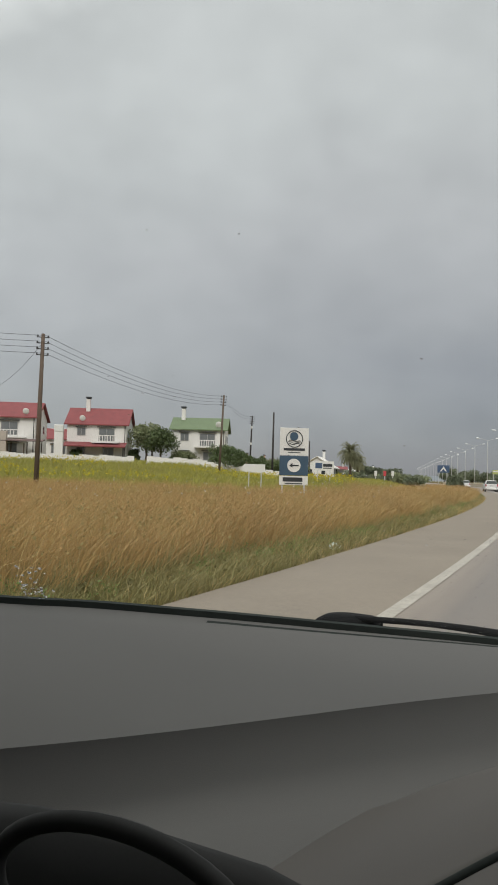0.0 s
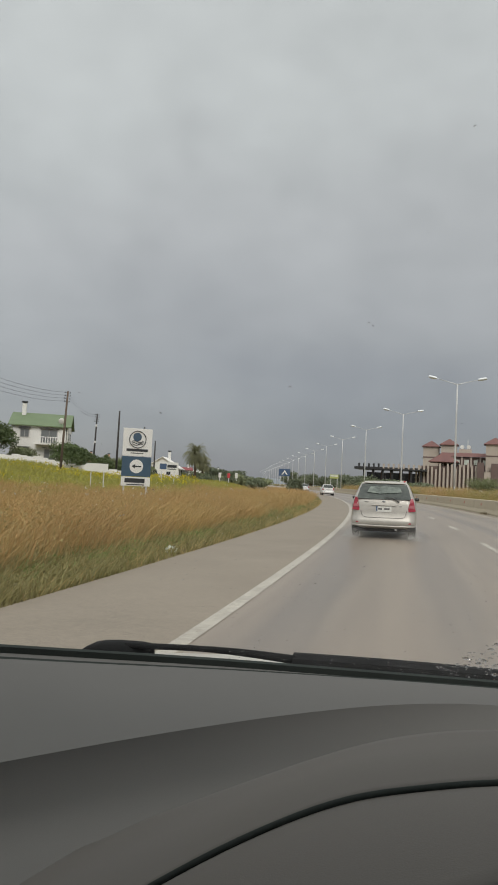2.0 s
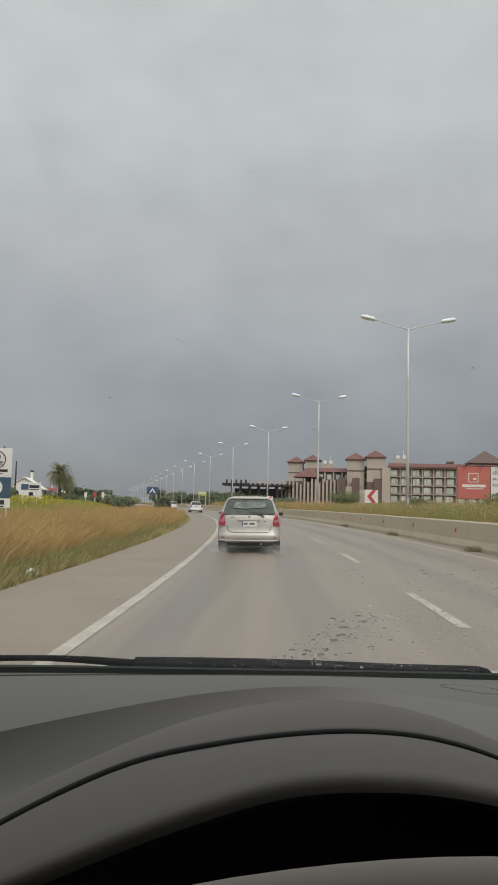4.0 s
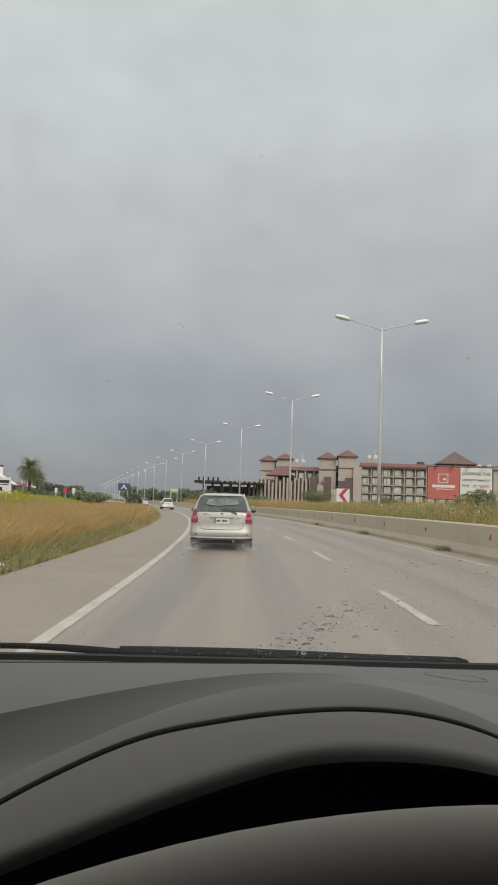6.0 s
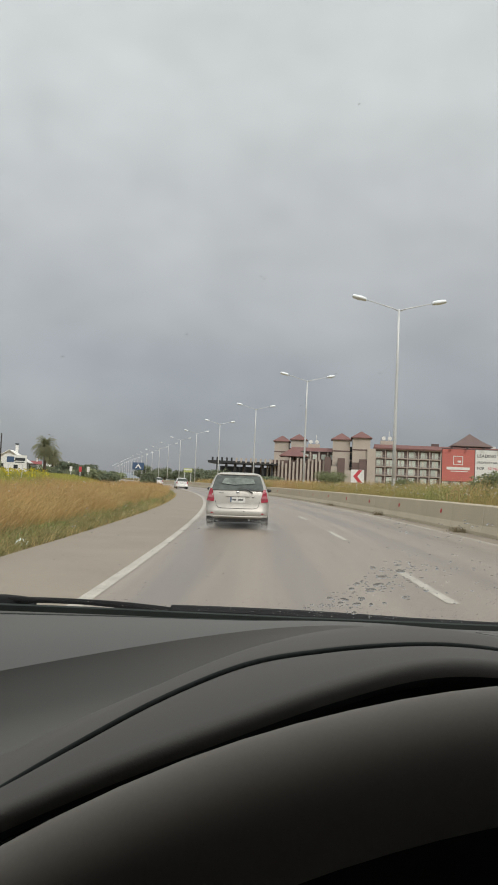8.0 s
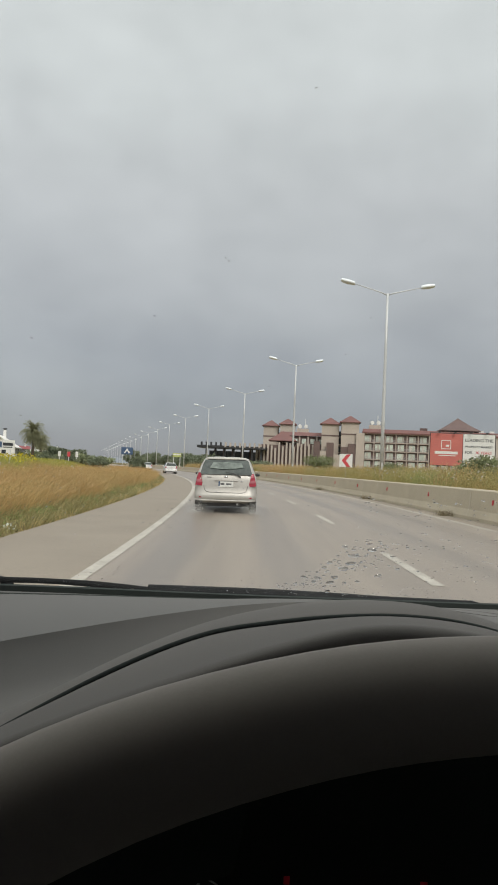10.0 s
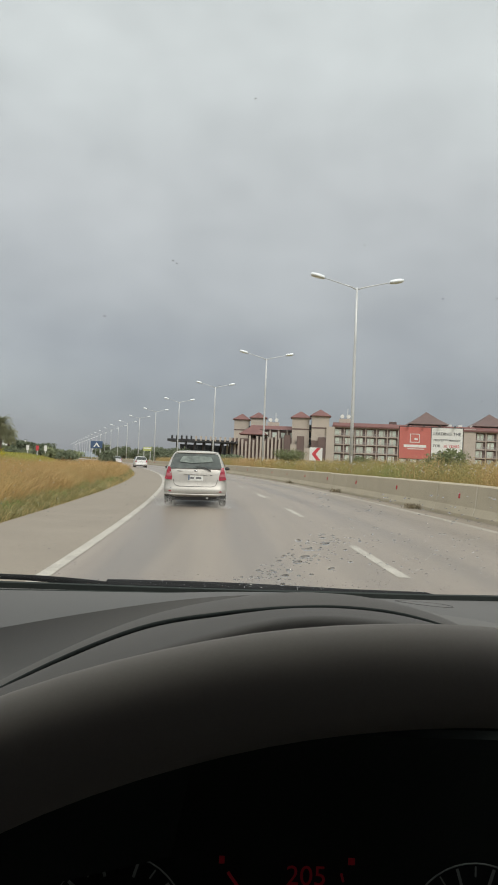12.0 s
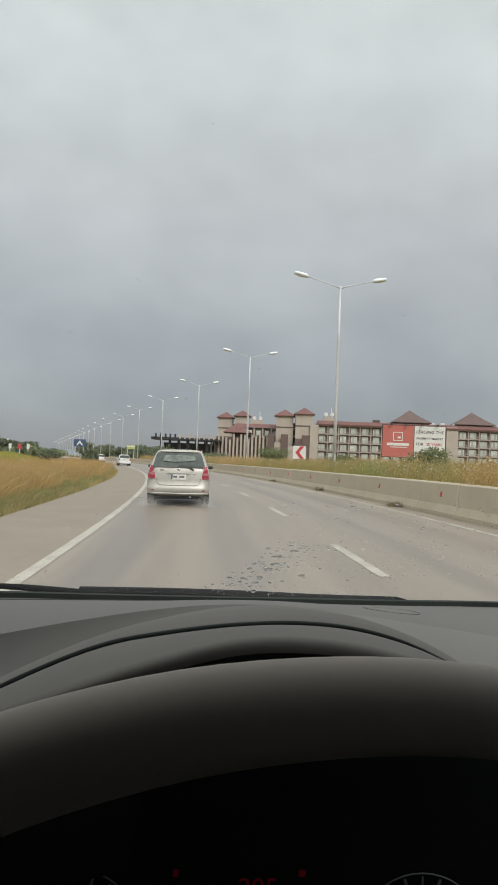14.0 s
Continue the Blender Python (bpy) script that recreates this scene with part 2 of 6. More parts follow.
# grey-green, lightened for distant trees: haze put into the colour
M_LEAF2 = leaf_material("grey_green_hazed_leaves", (0.19, 0.22, 0.115), (0.25, 0.27, 0.155), scale=0.6)
# leaf green greyed and lightened to paint the haze of distance
M_HAZELEAF = leaf_material("haze_toned_far_leaves", (0.135, 0.165, 0.105), (0.19, 0.21, 0.135), scale=0.3)
M_PALM = leaf_material("palm_fronds", (0.19, 0.205, 0.115), (0.27, 0.26, 0.155), scale=0.8)
M_BARK = material("bark", (0.14, 0.10, 0.07), (0.08, 0.06, 0.045), scale=4, rough=0.9, bump=0.02)
M_POLE = material("weathered_pole_wood", (0.16, 0.115, 0.085), (0.09, 0.07, 0.055), scale=2, rough=0.9, bump=0.01, stretch=(4, 4, 0.5))
M_POLEDK = material("tarred_pole_wood", (0.05, 0.045, 0.042), (0.03, 0.028, 0.027), scale=2, rough=0.85, stretch=(4, 4, 0.5))
M_CABLE = material("cable", (0.05, 0.05, 0.05), rough=0.6)
M_GALV = material("galvanised_steel", (0.62, 0.63, 0.62), (0.52, 0.53, 0.53), scale=2, rough=0.5, metal=0.25)
M_LAMPHEAD = material("lamp_head_white", (0.80, 0.84, 0.86), (0.72, 0.76, 0.78), scale=3, rough=0.35)
M_LENS = material("lamp_lens", (0.86, 0.88, 0.88), (0.8, 0.82, 0.82), rough=0.25)
M_WHITE = material("white_render", (0.82, 0.81, 0.78), (0.70, 0.69, 0.66), scale=0.5, fine=8, rough=0.85)
M_REDROOF = material("red_roof_tiles", (0.25, 0.06, 0.062), (0.185, 0.045, 0.048), scale=1.2, fine=9, rough=0.75, bump=0.03)
M_GREENROOF = material("green_roof_sheet", (0.135, 0.19, 0.095), (0.105, 0.15, 0.075), scale=0.8, fine=9, rough=0.6, bump=0.03)
M_PINK = material("salmon_render", (0.66, 0.44, 0.30), (0.56, 0.37, 0.26), scale=0.5, rough=0.85)
M_DARKGLASS = material("dark_window", (0.05, 0.055, 0.06), (0.03, 0.035, 0.04), scale=0.6, rough=0.12)
M_HOUSEGLASS = material("house_window", (0.20, 0.21, 0.21), (0.13, 0.14, 0.145), scale=0.8, rough=0.12)
M_FRAME = material("window_frame", (0.5, 0.49, 0.47), rough=0.5)
M_RAIL = material("balcony_rail", (0.45, 0.44, 0.43), rough=0.5)
M_HOTEL = material("hotel_beige_render", (0.50, 0.435, 0.375), (0.42, 0.365, 0.315), scale=0.25, fine=4, rough=0.85)
M_HOTELP = material("hotel_frame_concrete", (0.48, 0.40, 0.35), (0.39, 0.325, 0.285), scale=0.3, fine=4, rough=0.85)
M_BROWN = material("brown_cladding", (0.175, 0.12, 0.108), (0.12, 0.085, 0.078), scale=0.4, fine=3, rough=0.8)
M_RUST = material("rusty_red_roof", (0.20, 0.094, 0.084), (0.135, 0.07, 0.066), scale=0.35, fine=3, rough=0.85, bump=0.05)
M_THATCH = material("brown_shingle_roof", (0.155, 0.103, 0.094), (0.115, 0.08, 0.074), scale=0.4, fine=3, rough=0.9, bump=0.05)
M_CURTAIN = material("room_interior", (0.52, 0.50, 0.44), (0.24, 0.21, 0.18), scale=0.22, fine=1.2, rough=0.8, vary=0.5)
M_ROOMGLASS = material("hotel_window_glass", (0.56, 0.61, 0.54), (0.38, 0.42, 0.37), scale=0.3, rough=0.2, vary=0.4)
M_DARKMETAL = material("dark_canopy_metal", (0.035, 0.035, 0.038), rough=0.5)
M_SIGNWHITE = material("sign_white", (0.76, 0.76, 0.73), (0.68, 0.68, 0.65), scale=1.5, rough=0.5)
M_SIGNNAVY = material("sign_navy", (0.05, 0.10, 0.15), (0.04, 0.08, 0.125), scale=1.5, rough=0.5)
M_SIGNBLUE = material("sign_blue", (0.055, 0.10, 0.19), (0.045, 0.085, 0.16), scale=1.5, rough=0.5)
M_SIGNRED = material("sign_red", (0.60, 0.06, 0.075), (0.5, 0.05, 0.06), scale=0.5, rough=0.5)
M_BBRED = material("billboard_coral", (0.56, 0.165, 0.135), (0.46, 0.125, 0.105), scale=0.4, rough=0.6)
M_SIGNGREY = material("sign_back_grey", (0.5, 0.5, 0.48), rough=0.5, metal=0.3)
M_LITTER = material("pale_teal_plastic", (0.55, 0.68, 0.66), (0.72, 0.76, 0.74), scale=14, rough=0.4)
M_INK = material("dark_ink", (0.03, 0.035, 0.04), rough=0.6)
M_YGREEN = material("lime_panel", (0.46, 0.50, 0.16), (0.40, 0.44, 0.16), scale=1, rough=0.5)
M_SILVER = material("silver_champagne_paint", (0.49, 0.47, 0.432), (0.385, 0.367, 0.335), scale=2.2, fine=14, rough=0.45, metal=0.3, coat=0.1)
M_CARWHITE = material("white_car_paint", (0.74, 0.74, 0.72), rough=0.35, coat=0.4)
M_CARGREY = material("pale_silver_paint", (0.5, 0.51, 0.52), rough=0.35, metal=0.3, coat=0.4)
# opaque pane; its mottled tones paint what would show through
M_CARGLASS = material("tinted_car_glass", (0.085, 0.10, 0.09), (0.02, 0.026, 0.024), scale=2.6, fine=8, rough=0.1, spec=0.5)
M_GLIMPSE = material("painted_cabin_light", (0.20, 0.235, 0.205), (0.05, 0.062, 0.055), scale=3.2, fine=11, rough=0.1)
M_TAIL = material("tail_light_red", (0.36, 0.02, 0.042), (0.28, 0.016, 0.033), scale=6, rough=0.2, coat=0.6)
M_TAILW = material("tail_light_clear", (0.46, 0.15, 0.17), (0.38, 0.1, 0.12), scale=6, rough=0.2, coat=0.6)
M_PLATE = material("number_plate_white", (0.72, 0.72, 0.68), rough=0.45)
M_PLATEINK = material("plate_lettering", (0.12, 0.12, 0.12), rough=0.6)
M_SPRAY = material("water_spray", (0.62, 0.61, 0.58), (0.56, 0.55, 0.53), rough=0.5)
M_TYRE = material("tyre_rubber", (0.03, 0.03, 0.03), (0.045, 0.043, 0.04), scale=8, rough=0.8)
M_TRIM = material("black_trim", (0.028, 0.028, 0.028), (0.04, 0.04, 0.038), scale=6, rough=0.6)
M_CHROME = material("chrome", (0.7, 0.7, 0.7), rough=0.15, metal=1.0)
M_PAD = material("dashboard_pad_plastic", (0.117, 0.113, 0.107), (0.105, 0.102, 0.096), scale=2.5, fine=900, rough=0.68, bump=0.00025, spec=0.28)
M_DASH2 = material("dashboard_raised_plastic", (0.148, 0.143, 0.135), (0.134, 0.130, 0.122), scale=2.5, fine=900, rough=0.7, bump=0.00025, spec=0.25)
M_HOOD = material("instrument_hood_plastic", (0.121, 0.111, 0.100), (0.109, 0.100, 0.090), scale=3, fine=800, rough=0.66, bump=0.0003, spec=0.3)
M_BLACK = material("matt_black_plastic", (0.026, 0.031, 0.029), (0.034, 0.040, 0.037), scale=8, fine=300, rough=0.85, spec=0.08)
M_SOFTBLACK = material("soft_black_trim", (0.040, 0.040, 0.039), (0.034, 0.034, 0.033), scale=8, fine=500, rough=0.8, spec=0.2)
M_RUBBER = material("wiper_rubber", (0.012, 0.0125, 0.013), (0.019, 0.0195, 0.02), scale=14, fine=160, rough=0.8, spec=0.08)
M_LEATHER = material("grey_wheel_leather", (0.325, 0.288, 0.253), (0.29, 0.257, 0.226), scale=8, fine=700, rough=0.7, spec=0.35)
M_FABRIC = material("headliner_fabric", (0.085, 0.083, 0.08), (0.07, 0.068, 0.066), scale=5, fine=300, rough=0.95)
M_BONNET = material("pale_bonnet_paint", (0.66, 0.655, 0.63), (0.58, 0.575, 0.55), scale=3, rough=0.3, coat=0.5)
M_DIALWHITE = glow_material("dial_marking", (0.20, 0.22, 0.21), 0.02)
M_DIALRED = glow_material("red_display", (0.35, 0.01, 0.025), 0.03)
M_DIALFACE = material("dial_face", (0.012, 0.013, 0.013), rough=0.6)
M_WINDSCREEN = glass_material("windscreen_glass", gloss=0.8, ior=1.35)
M_SIDEGLASS = glass_material("side_window_glass", gloss=0.04)
M_DROP = bpy.data.materials.new("rain_water")
M_DROP.use_nodes = True
_b = M_DROP.node_tree.nodes["Principled BSDF"]
_b.inputs["Transmission Weight"].default_value, _b.inputs["IOR"].default_value, _b.inputs["Roughness"].default_value = 1.0, 1.33, 0.02


# ---------------------------------------------------------------- mesh tools
def thing(name, label="", category="", group="", kind="", at=None):
    e = new(name)
    e.matrix_world = at or Matrix()
    return tagged(e, label, category, group, kind)


def finish(bm, name, mat, smooth=False):
    me = bpy.data.meshes.new(name)
    bmesh.ops.recalc_face_normals(bm, faces=bm.faces)
    bm.to_mesh(me)
    bm.free()
    me.materials.append(mat)
    if smooth:
        me.shade_smooth()
    return me


def part(name, bm, mat, parent, label="", smooth=False):
    """Links a bmesh as one mesh object under a thing or a part; its coordinates are the parent's."""
    ob = new(name, finish(bm, name, mat, smooth))
    ob.parent = parent
    if label:
        ob["label"] = label
    return ob


def single(name, bm, mat, label="", category="", group="", kind="", smooth=False, at=None):
    ob = new(name, finish(bm, name, mat, smooth))
    if at:
        ob.matrix_world = at
    return tagged(ob, label, category, group, kind)


def share(name, ob, parent, m):
    """Another piece on the mesh of ob."""
    o = new(name, ob.data)
    o.parent = parent
    o.matrix_basis = m
    return o


def box(bm, cx, cy, cz, sx, sy, sz, m=None, bevel=0.0):
    r = bmesh.ops.create_cube(bm, size=1.0, matrix=Matrix.Translation((cx, cy, cz)) @ Matrix.Diagonal((sx, sy, sz, 1)))
    if bevel:
        edges = list({e for v in r["verts"] for e in v.link_edges})
        r2 = bmesh.ops.bevel(bm, geom=edges, offset=bevel, segments=2, affect="EDGES", profile=0.5)
        if m:
            vs = list({v for f in r2["faces"] for v in f.verts})
            bmesh.ops.transform(bm, matrix=m, verts=vs)
    elif m:
        bmesh.ops.transform(bm, matrix=m, verts=r["verts"])
    return bm


def bx(*a, **k):
    return box(bmesh.new(), *a, **k)


def tube(bm, pts, rad, seg=8, cap=True):
    """A tube along points; rad: one radius, or one for each point."""
    pts = [Vector(p) for p in pts]
    rads = rad if isinstance(rad, (list, tuple)) else [rad] * len(pts)
    rings, side = [], None
    for i, p in enumerate(pts):
        d = (pts[min(i + 1, len(pts) - 1)] - pts[max(i - 1, 0)]).normalized()
        ref = side if side is not None else (Vector((0, 0, 1)) if abs(d.z) < 0.9 else Vector((1, 0, 0))).cross(d)
        u = (ref - d * ref.dot(d)).normalized()
        side, w = u, d.cross(u)
        rings.append([bm.verts.new(p + rads[i] * (math.cos(a) * u + math.sin(a) * w)) for a in (2 * math.pi * k / seg for k in range(seg))])
    for a, b in zip(rings, rings[1:]):
        for k in range(seg):
            bm.faces.new((a[k], a[(k + 1) % seg], b[(k + 1) % seg], b[k]))
    if cap:
        bm.faces.new(rings[0]); bm.faces.new(rings[-1])
    return bm


def loft(bm, rows, closed=False):
    """A skin over rows of points; closed: each row is a ring."""
    vs = [[bm.verts.new(p) for p in row] for row in rows]
    n = len(vs[0])
    for a, b in zip(vs, vs[1:]):
        for k in range(n if closed else n - 1):
            bm.faces.new((a[k], a[(k + 1) % n], b[(k + 1) % n], b[k]))
    return vs


def prism(bm, poly, depth, m=None):
    """A polygon in x, z pushed back along y by depth."""
    f = [bm.verts.new((x, 0, z)) for x, z in poly]
    b = [bm.verts.new((x, depth, z)) for x, z in poly]
    bm.faces.new(f); bm.faces.new(b[::-1])
    for k in range(len(poly)):
        j = (k + 1) % len(poly)
        bm.faces.new((f[k], b[k], b[j], f[j]))
    if m:
        bmesh.ops.transform(bm, matrix=m, verts=f + b)
    return bm


def polar(az, d, z=0.0, rz=0.0):
    """A pose at a bearing (degrees to the right of +y) and distance; rz 0 faces back towards the origin."""
    a = radians(az)
    return pose(d * math.sin(a), d * math.cos(a), z, 0, 0, -az + rz)


def smooth01(a, b, v):
    s = min(max((v - a) / (b - a), 0.0), 1.0)
    return s * s * (3 - 2 * s)


# ---------------------------------------------------------------- ground and road
ROAD_R = 476.0
BEND = 114.0                 # metres to the end of the bend
TH = BEND / ROAD_R


def road(s, o):
    """Place at s metres along the road and o metres to the right of the driver's line; the road bends to the left, then runs straight."""
    th, on = min(s, BEND) / ROAD_R, max(s - BEND, 0.0)
    x, y = -ROAD_R * (1 - math.cos(th)) - on * math.sin(th), ROAD_R * math.sin(th) + on * math.cos(th)
    return (x + o * math.cos(th), y + o * math.sin(th))


def heading(s):
    """The road's turn to the left at s, in degrees."""
    return math.degrees(min(s, BEND) / ROAD_R)


def road_inverse(x, y):
    """s and o of a place."""
    x1, y1 = road(BEND, 0.0)
    on = -(x - x1) * math.sin(TH) + (y - y1) * math.cos(TH)
    if on > 0:
        return BEND + on, (x - x1) * math.cos(TH) + (y - y1) * math.sin(TH)
    cx = x + ROAD_R
    return ROAD_R * math.atan2(y, cx), math.hypot(cx, y) - ROAD_R


def height(x, y):
    """The land rises gently towards the houses, and lies behind the barrier at its soil level; the meadow swells a little."""
    d, az = math.hypot(x, y), math.degrees(math.atan2(x, y))
    up = 2.7 * smooth01(45, 108, d) * (1 - smooth01(-31, -20, az)) * (1 - smooth01(400, 900, d))
    s, o = road_inverse(x, y)
    verge = 0.10 * smooth01(-3.9, -5.5, o) if o < -3.9 else 0.0
    median = (0.72 * smooth01(7.0, 7.15, o) * (1 - smooth01(13, 15, o))) if abs(s) < 810 else 0.0
    swell = 0.9 * smooth01(-10.5, -17, o) * smooth01(45, 75, s) * (1 - smooth01(115, 150, s)) * smooth01(-28, -20, az)
    return up + verge + median + swell - 0.03


def strip(name, o1, o2, s1, s2, step, mat, z=0.0, across=1, kind="structure", label="", category=""):
    bm = bmesh.new()
    n = int((s2 - s1) / step)
    loft(bm, [[(*road(s1 + (s2 - s1) * i / n, o1 + (o2 - o1) * k / across), z) for k in range(across + 1)] for i in range(n + 1)])
    return single(name, bm, mat, label, category, kind=kind, smooth=True)


def build_ground():
    bm = bmesh.new()
    rows = []
    ss = [-60, -30, -12, -6] + [i * 3 for i in range(0, 40)] + [120 + 8 * i for i in range(20)] + [300, 340, 380, 420, 520, 640, 800]
    os_ = [-420, -300, -220, -170, -140, -120, -100, -85, -70, -58, -48, -40, -32, -26, -20, -15, -11, -8, -6.5, -5.4, -4.6, -3.9, 0, 4, 7.0, 7.16, 8, 9.5, 11, 13, 14, 15, 18, 24, 35, 60, 100, 160, 260, 420]
    for s in ss:
        row = []
        for o in os_:
            x, y = road(s, o)
            row.append((x, y, height(x, y)))
        rows.append(row)
    loft(bm, rows)
    # the rest, out to the horizon
    n = 48
    inner = [(700 * math.sin(2 * math.pi * k / n), 700 * math.cos(2 * math.pi * k / n), -0.6) for k in range(n)]
    core = [(2 * math.sin(2 * math.pi * k / n), 2 * math.cos(2 * math.pi * k / n), -0.6) for k in range(n)]
    outer = [(4500 * math.sin(2 * math.pi * k / n), 4500 * math.cos(2 * math.pi * k / n), -0.6) for k in range(n)]
    loft(bm, [core, inner, outer], closed=True)
    single("ground", bm, M_EARTH, "dry stubble land with patches of green", "ground", kind="structure", smooth=True)


build_ground()
road_ob = strip("road", -1.75, 6.05, -40, 780, 3, M_ASPHALT, 0.004, 2, label="wet grey asphalt carriageway with two lanes", category="road")
across = road_ob.data.uv_layers.new(name="across")
for lp in road_ob.data.loops:
    co = road_ob.data.vertices[lp.vertex_index].co
    along, side = road_inverse(co.x, co.y)
    across.data[lp.index].uv = (side, along)
strip("road_shoulder", -3.72, -1.75, -40, 780, 3, M_SHOULDER, 0.004, 1, label="brownish asphalt hard shoulder beside the road", category="road shoulder")
strip("road_gutter", 6.05, 6.72, -40, 780, 3, M_SHOULDER, 0.004, 1, label="dusty asphalt strip at the barrier's foot", category="road edge")
strip("edge_line_left", -1.80, -1.65, -40, 780, 2, M_LINE, 0.009, 1, label="worn white painted edge line", category="road marking")
strip("edge_line_right", 5.80, 5.93, -40, 780, 2, M_LINE, 0.009, 1, label="thin worn white edge line by the barrier", category="road marking")
for i in range(-2, 26):
    s0 = 8.1 + i * 8.8
    strip("lane_dash", 2.10, 2.25, s0, s0 + 3.1, 1.0, M_LINE, 0.009, 1, label="white painted lane dash", category="road marking")

# ---------------------------------------------------------------- the car that carries the camera
def tab(x, x0, x1, vals):
    """Smooth table: values at even steps from x0 to x1, going on straight outside."""
    n = len(vals) - 1
    u = (x - x0) / (x1 - x0) * n
    if u <= 0:
        return vals[0] + (vals[1] - vals[0]) * u
    if u >= n:
        return vals[n] + (vals[n] - vals[n - 1]) * (u - n)
    k = int(u)
    f = u - k
    p = [vals[max(k - 1, 0)], vals[k], vals[k + 1], vals[min(k + 2, n)]]
    return 0.5 * (2 * p[1] + (p[2] - p[0]) * f + (2 * p[0] - 5 * p[1] + 4 * p[2] - p[3]) * f * f + (3 * p[1] - p[0] - 3 * p[2] + p[3]) * f ** 3)


def cowl(x):
    z = tab(x, -0.84, 0.65, [1.049, 1.0326, 1.0152, 1.0009, 0.9883, 0.9797, 0.9752, 0.9735, 0.9763])
    return (x, 1.353 +0.287 * x -0.261 * x * x, z)


def ridge(x):
    z = tab(x, -0.70, 0.30, [0.9925, 0.9892, 0.9912, 0.9984, 1.0088, 1.0194, 1.0296, 1.0378, 1.0406, 1.0358, 1.0234])
    return (x, 1.016 +0.394 * x -0.493 * x * x, z)


def crease(x):
    z = tab(x, -0.44, 0.40, [0.8605, 0.9058, 0.9474, 0.9854, 1.0196, 1.0499, 1.0762, 1.0946, 1.1007, 1.1033, 1.1023, 1.0949, 1.0779, 1.049, 1.0085])
    return (x, 0.593 +0.505 * x -0.801 * x * x, z)


def hood_top(x):
    z = tab(x, -0.28, 0.36, [0.9447, 0.9709, 0.9963, 1.021, 1.0452, 1.0666, 1.0817, 1.0903, 1.093, 1.0889, 1.077, 1.0573, 1.0307])
    return (x, 0.778 +0.071 * x -0.040 * x * x, z)


def lip(x):
    z = tab(x, -0.40, 0.40, [0.9349, 0.9748, 1.0102, 1.0412, 1.0677, 1.0897, 1.1069, 1.1217, 1.1296, 1.1228, 1.1064, 1.0814, 1.0478, 1.0055])
    return (x, 0.405 +0.505 * x +0.183 * x * x, z + 0.004)


def rim_curve(x):
    z = tab(x, -0.36, 0.36, [0.8577, 0.9615, 1.0443, 1.1063, 1.1474, 1.1669, 1.171, 1.1634, 1.1439, 1.1126])
    return (x, 0.242 +0.311 * x +0.014 * x * x, z - 0.002)


def xs(a, b, n):
    return [a + (b - a) * i / n for i in range(n + 1)]


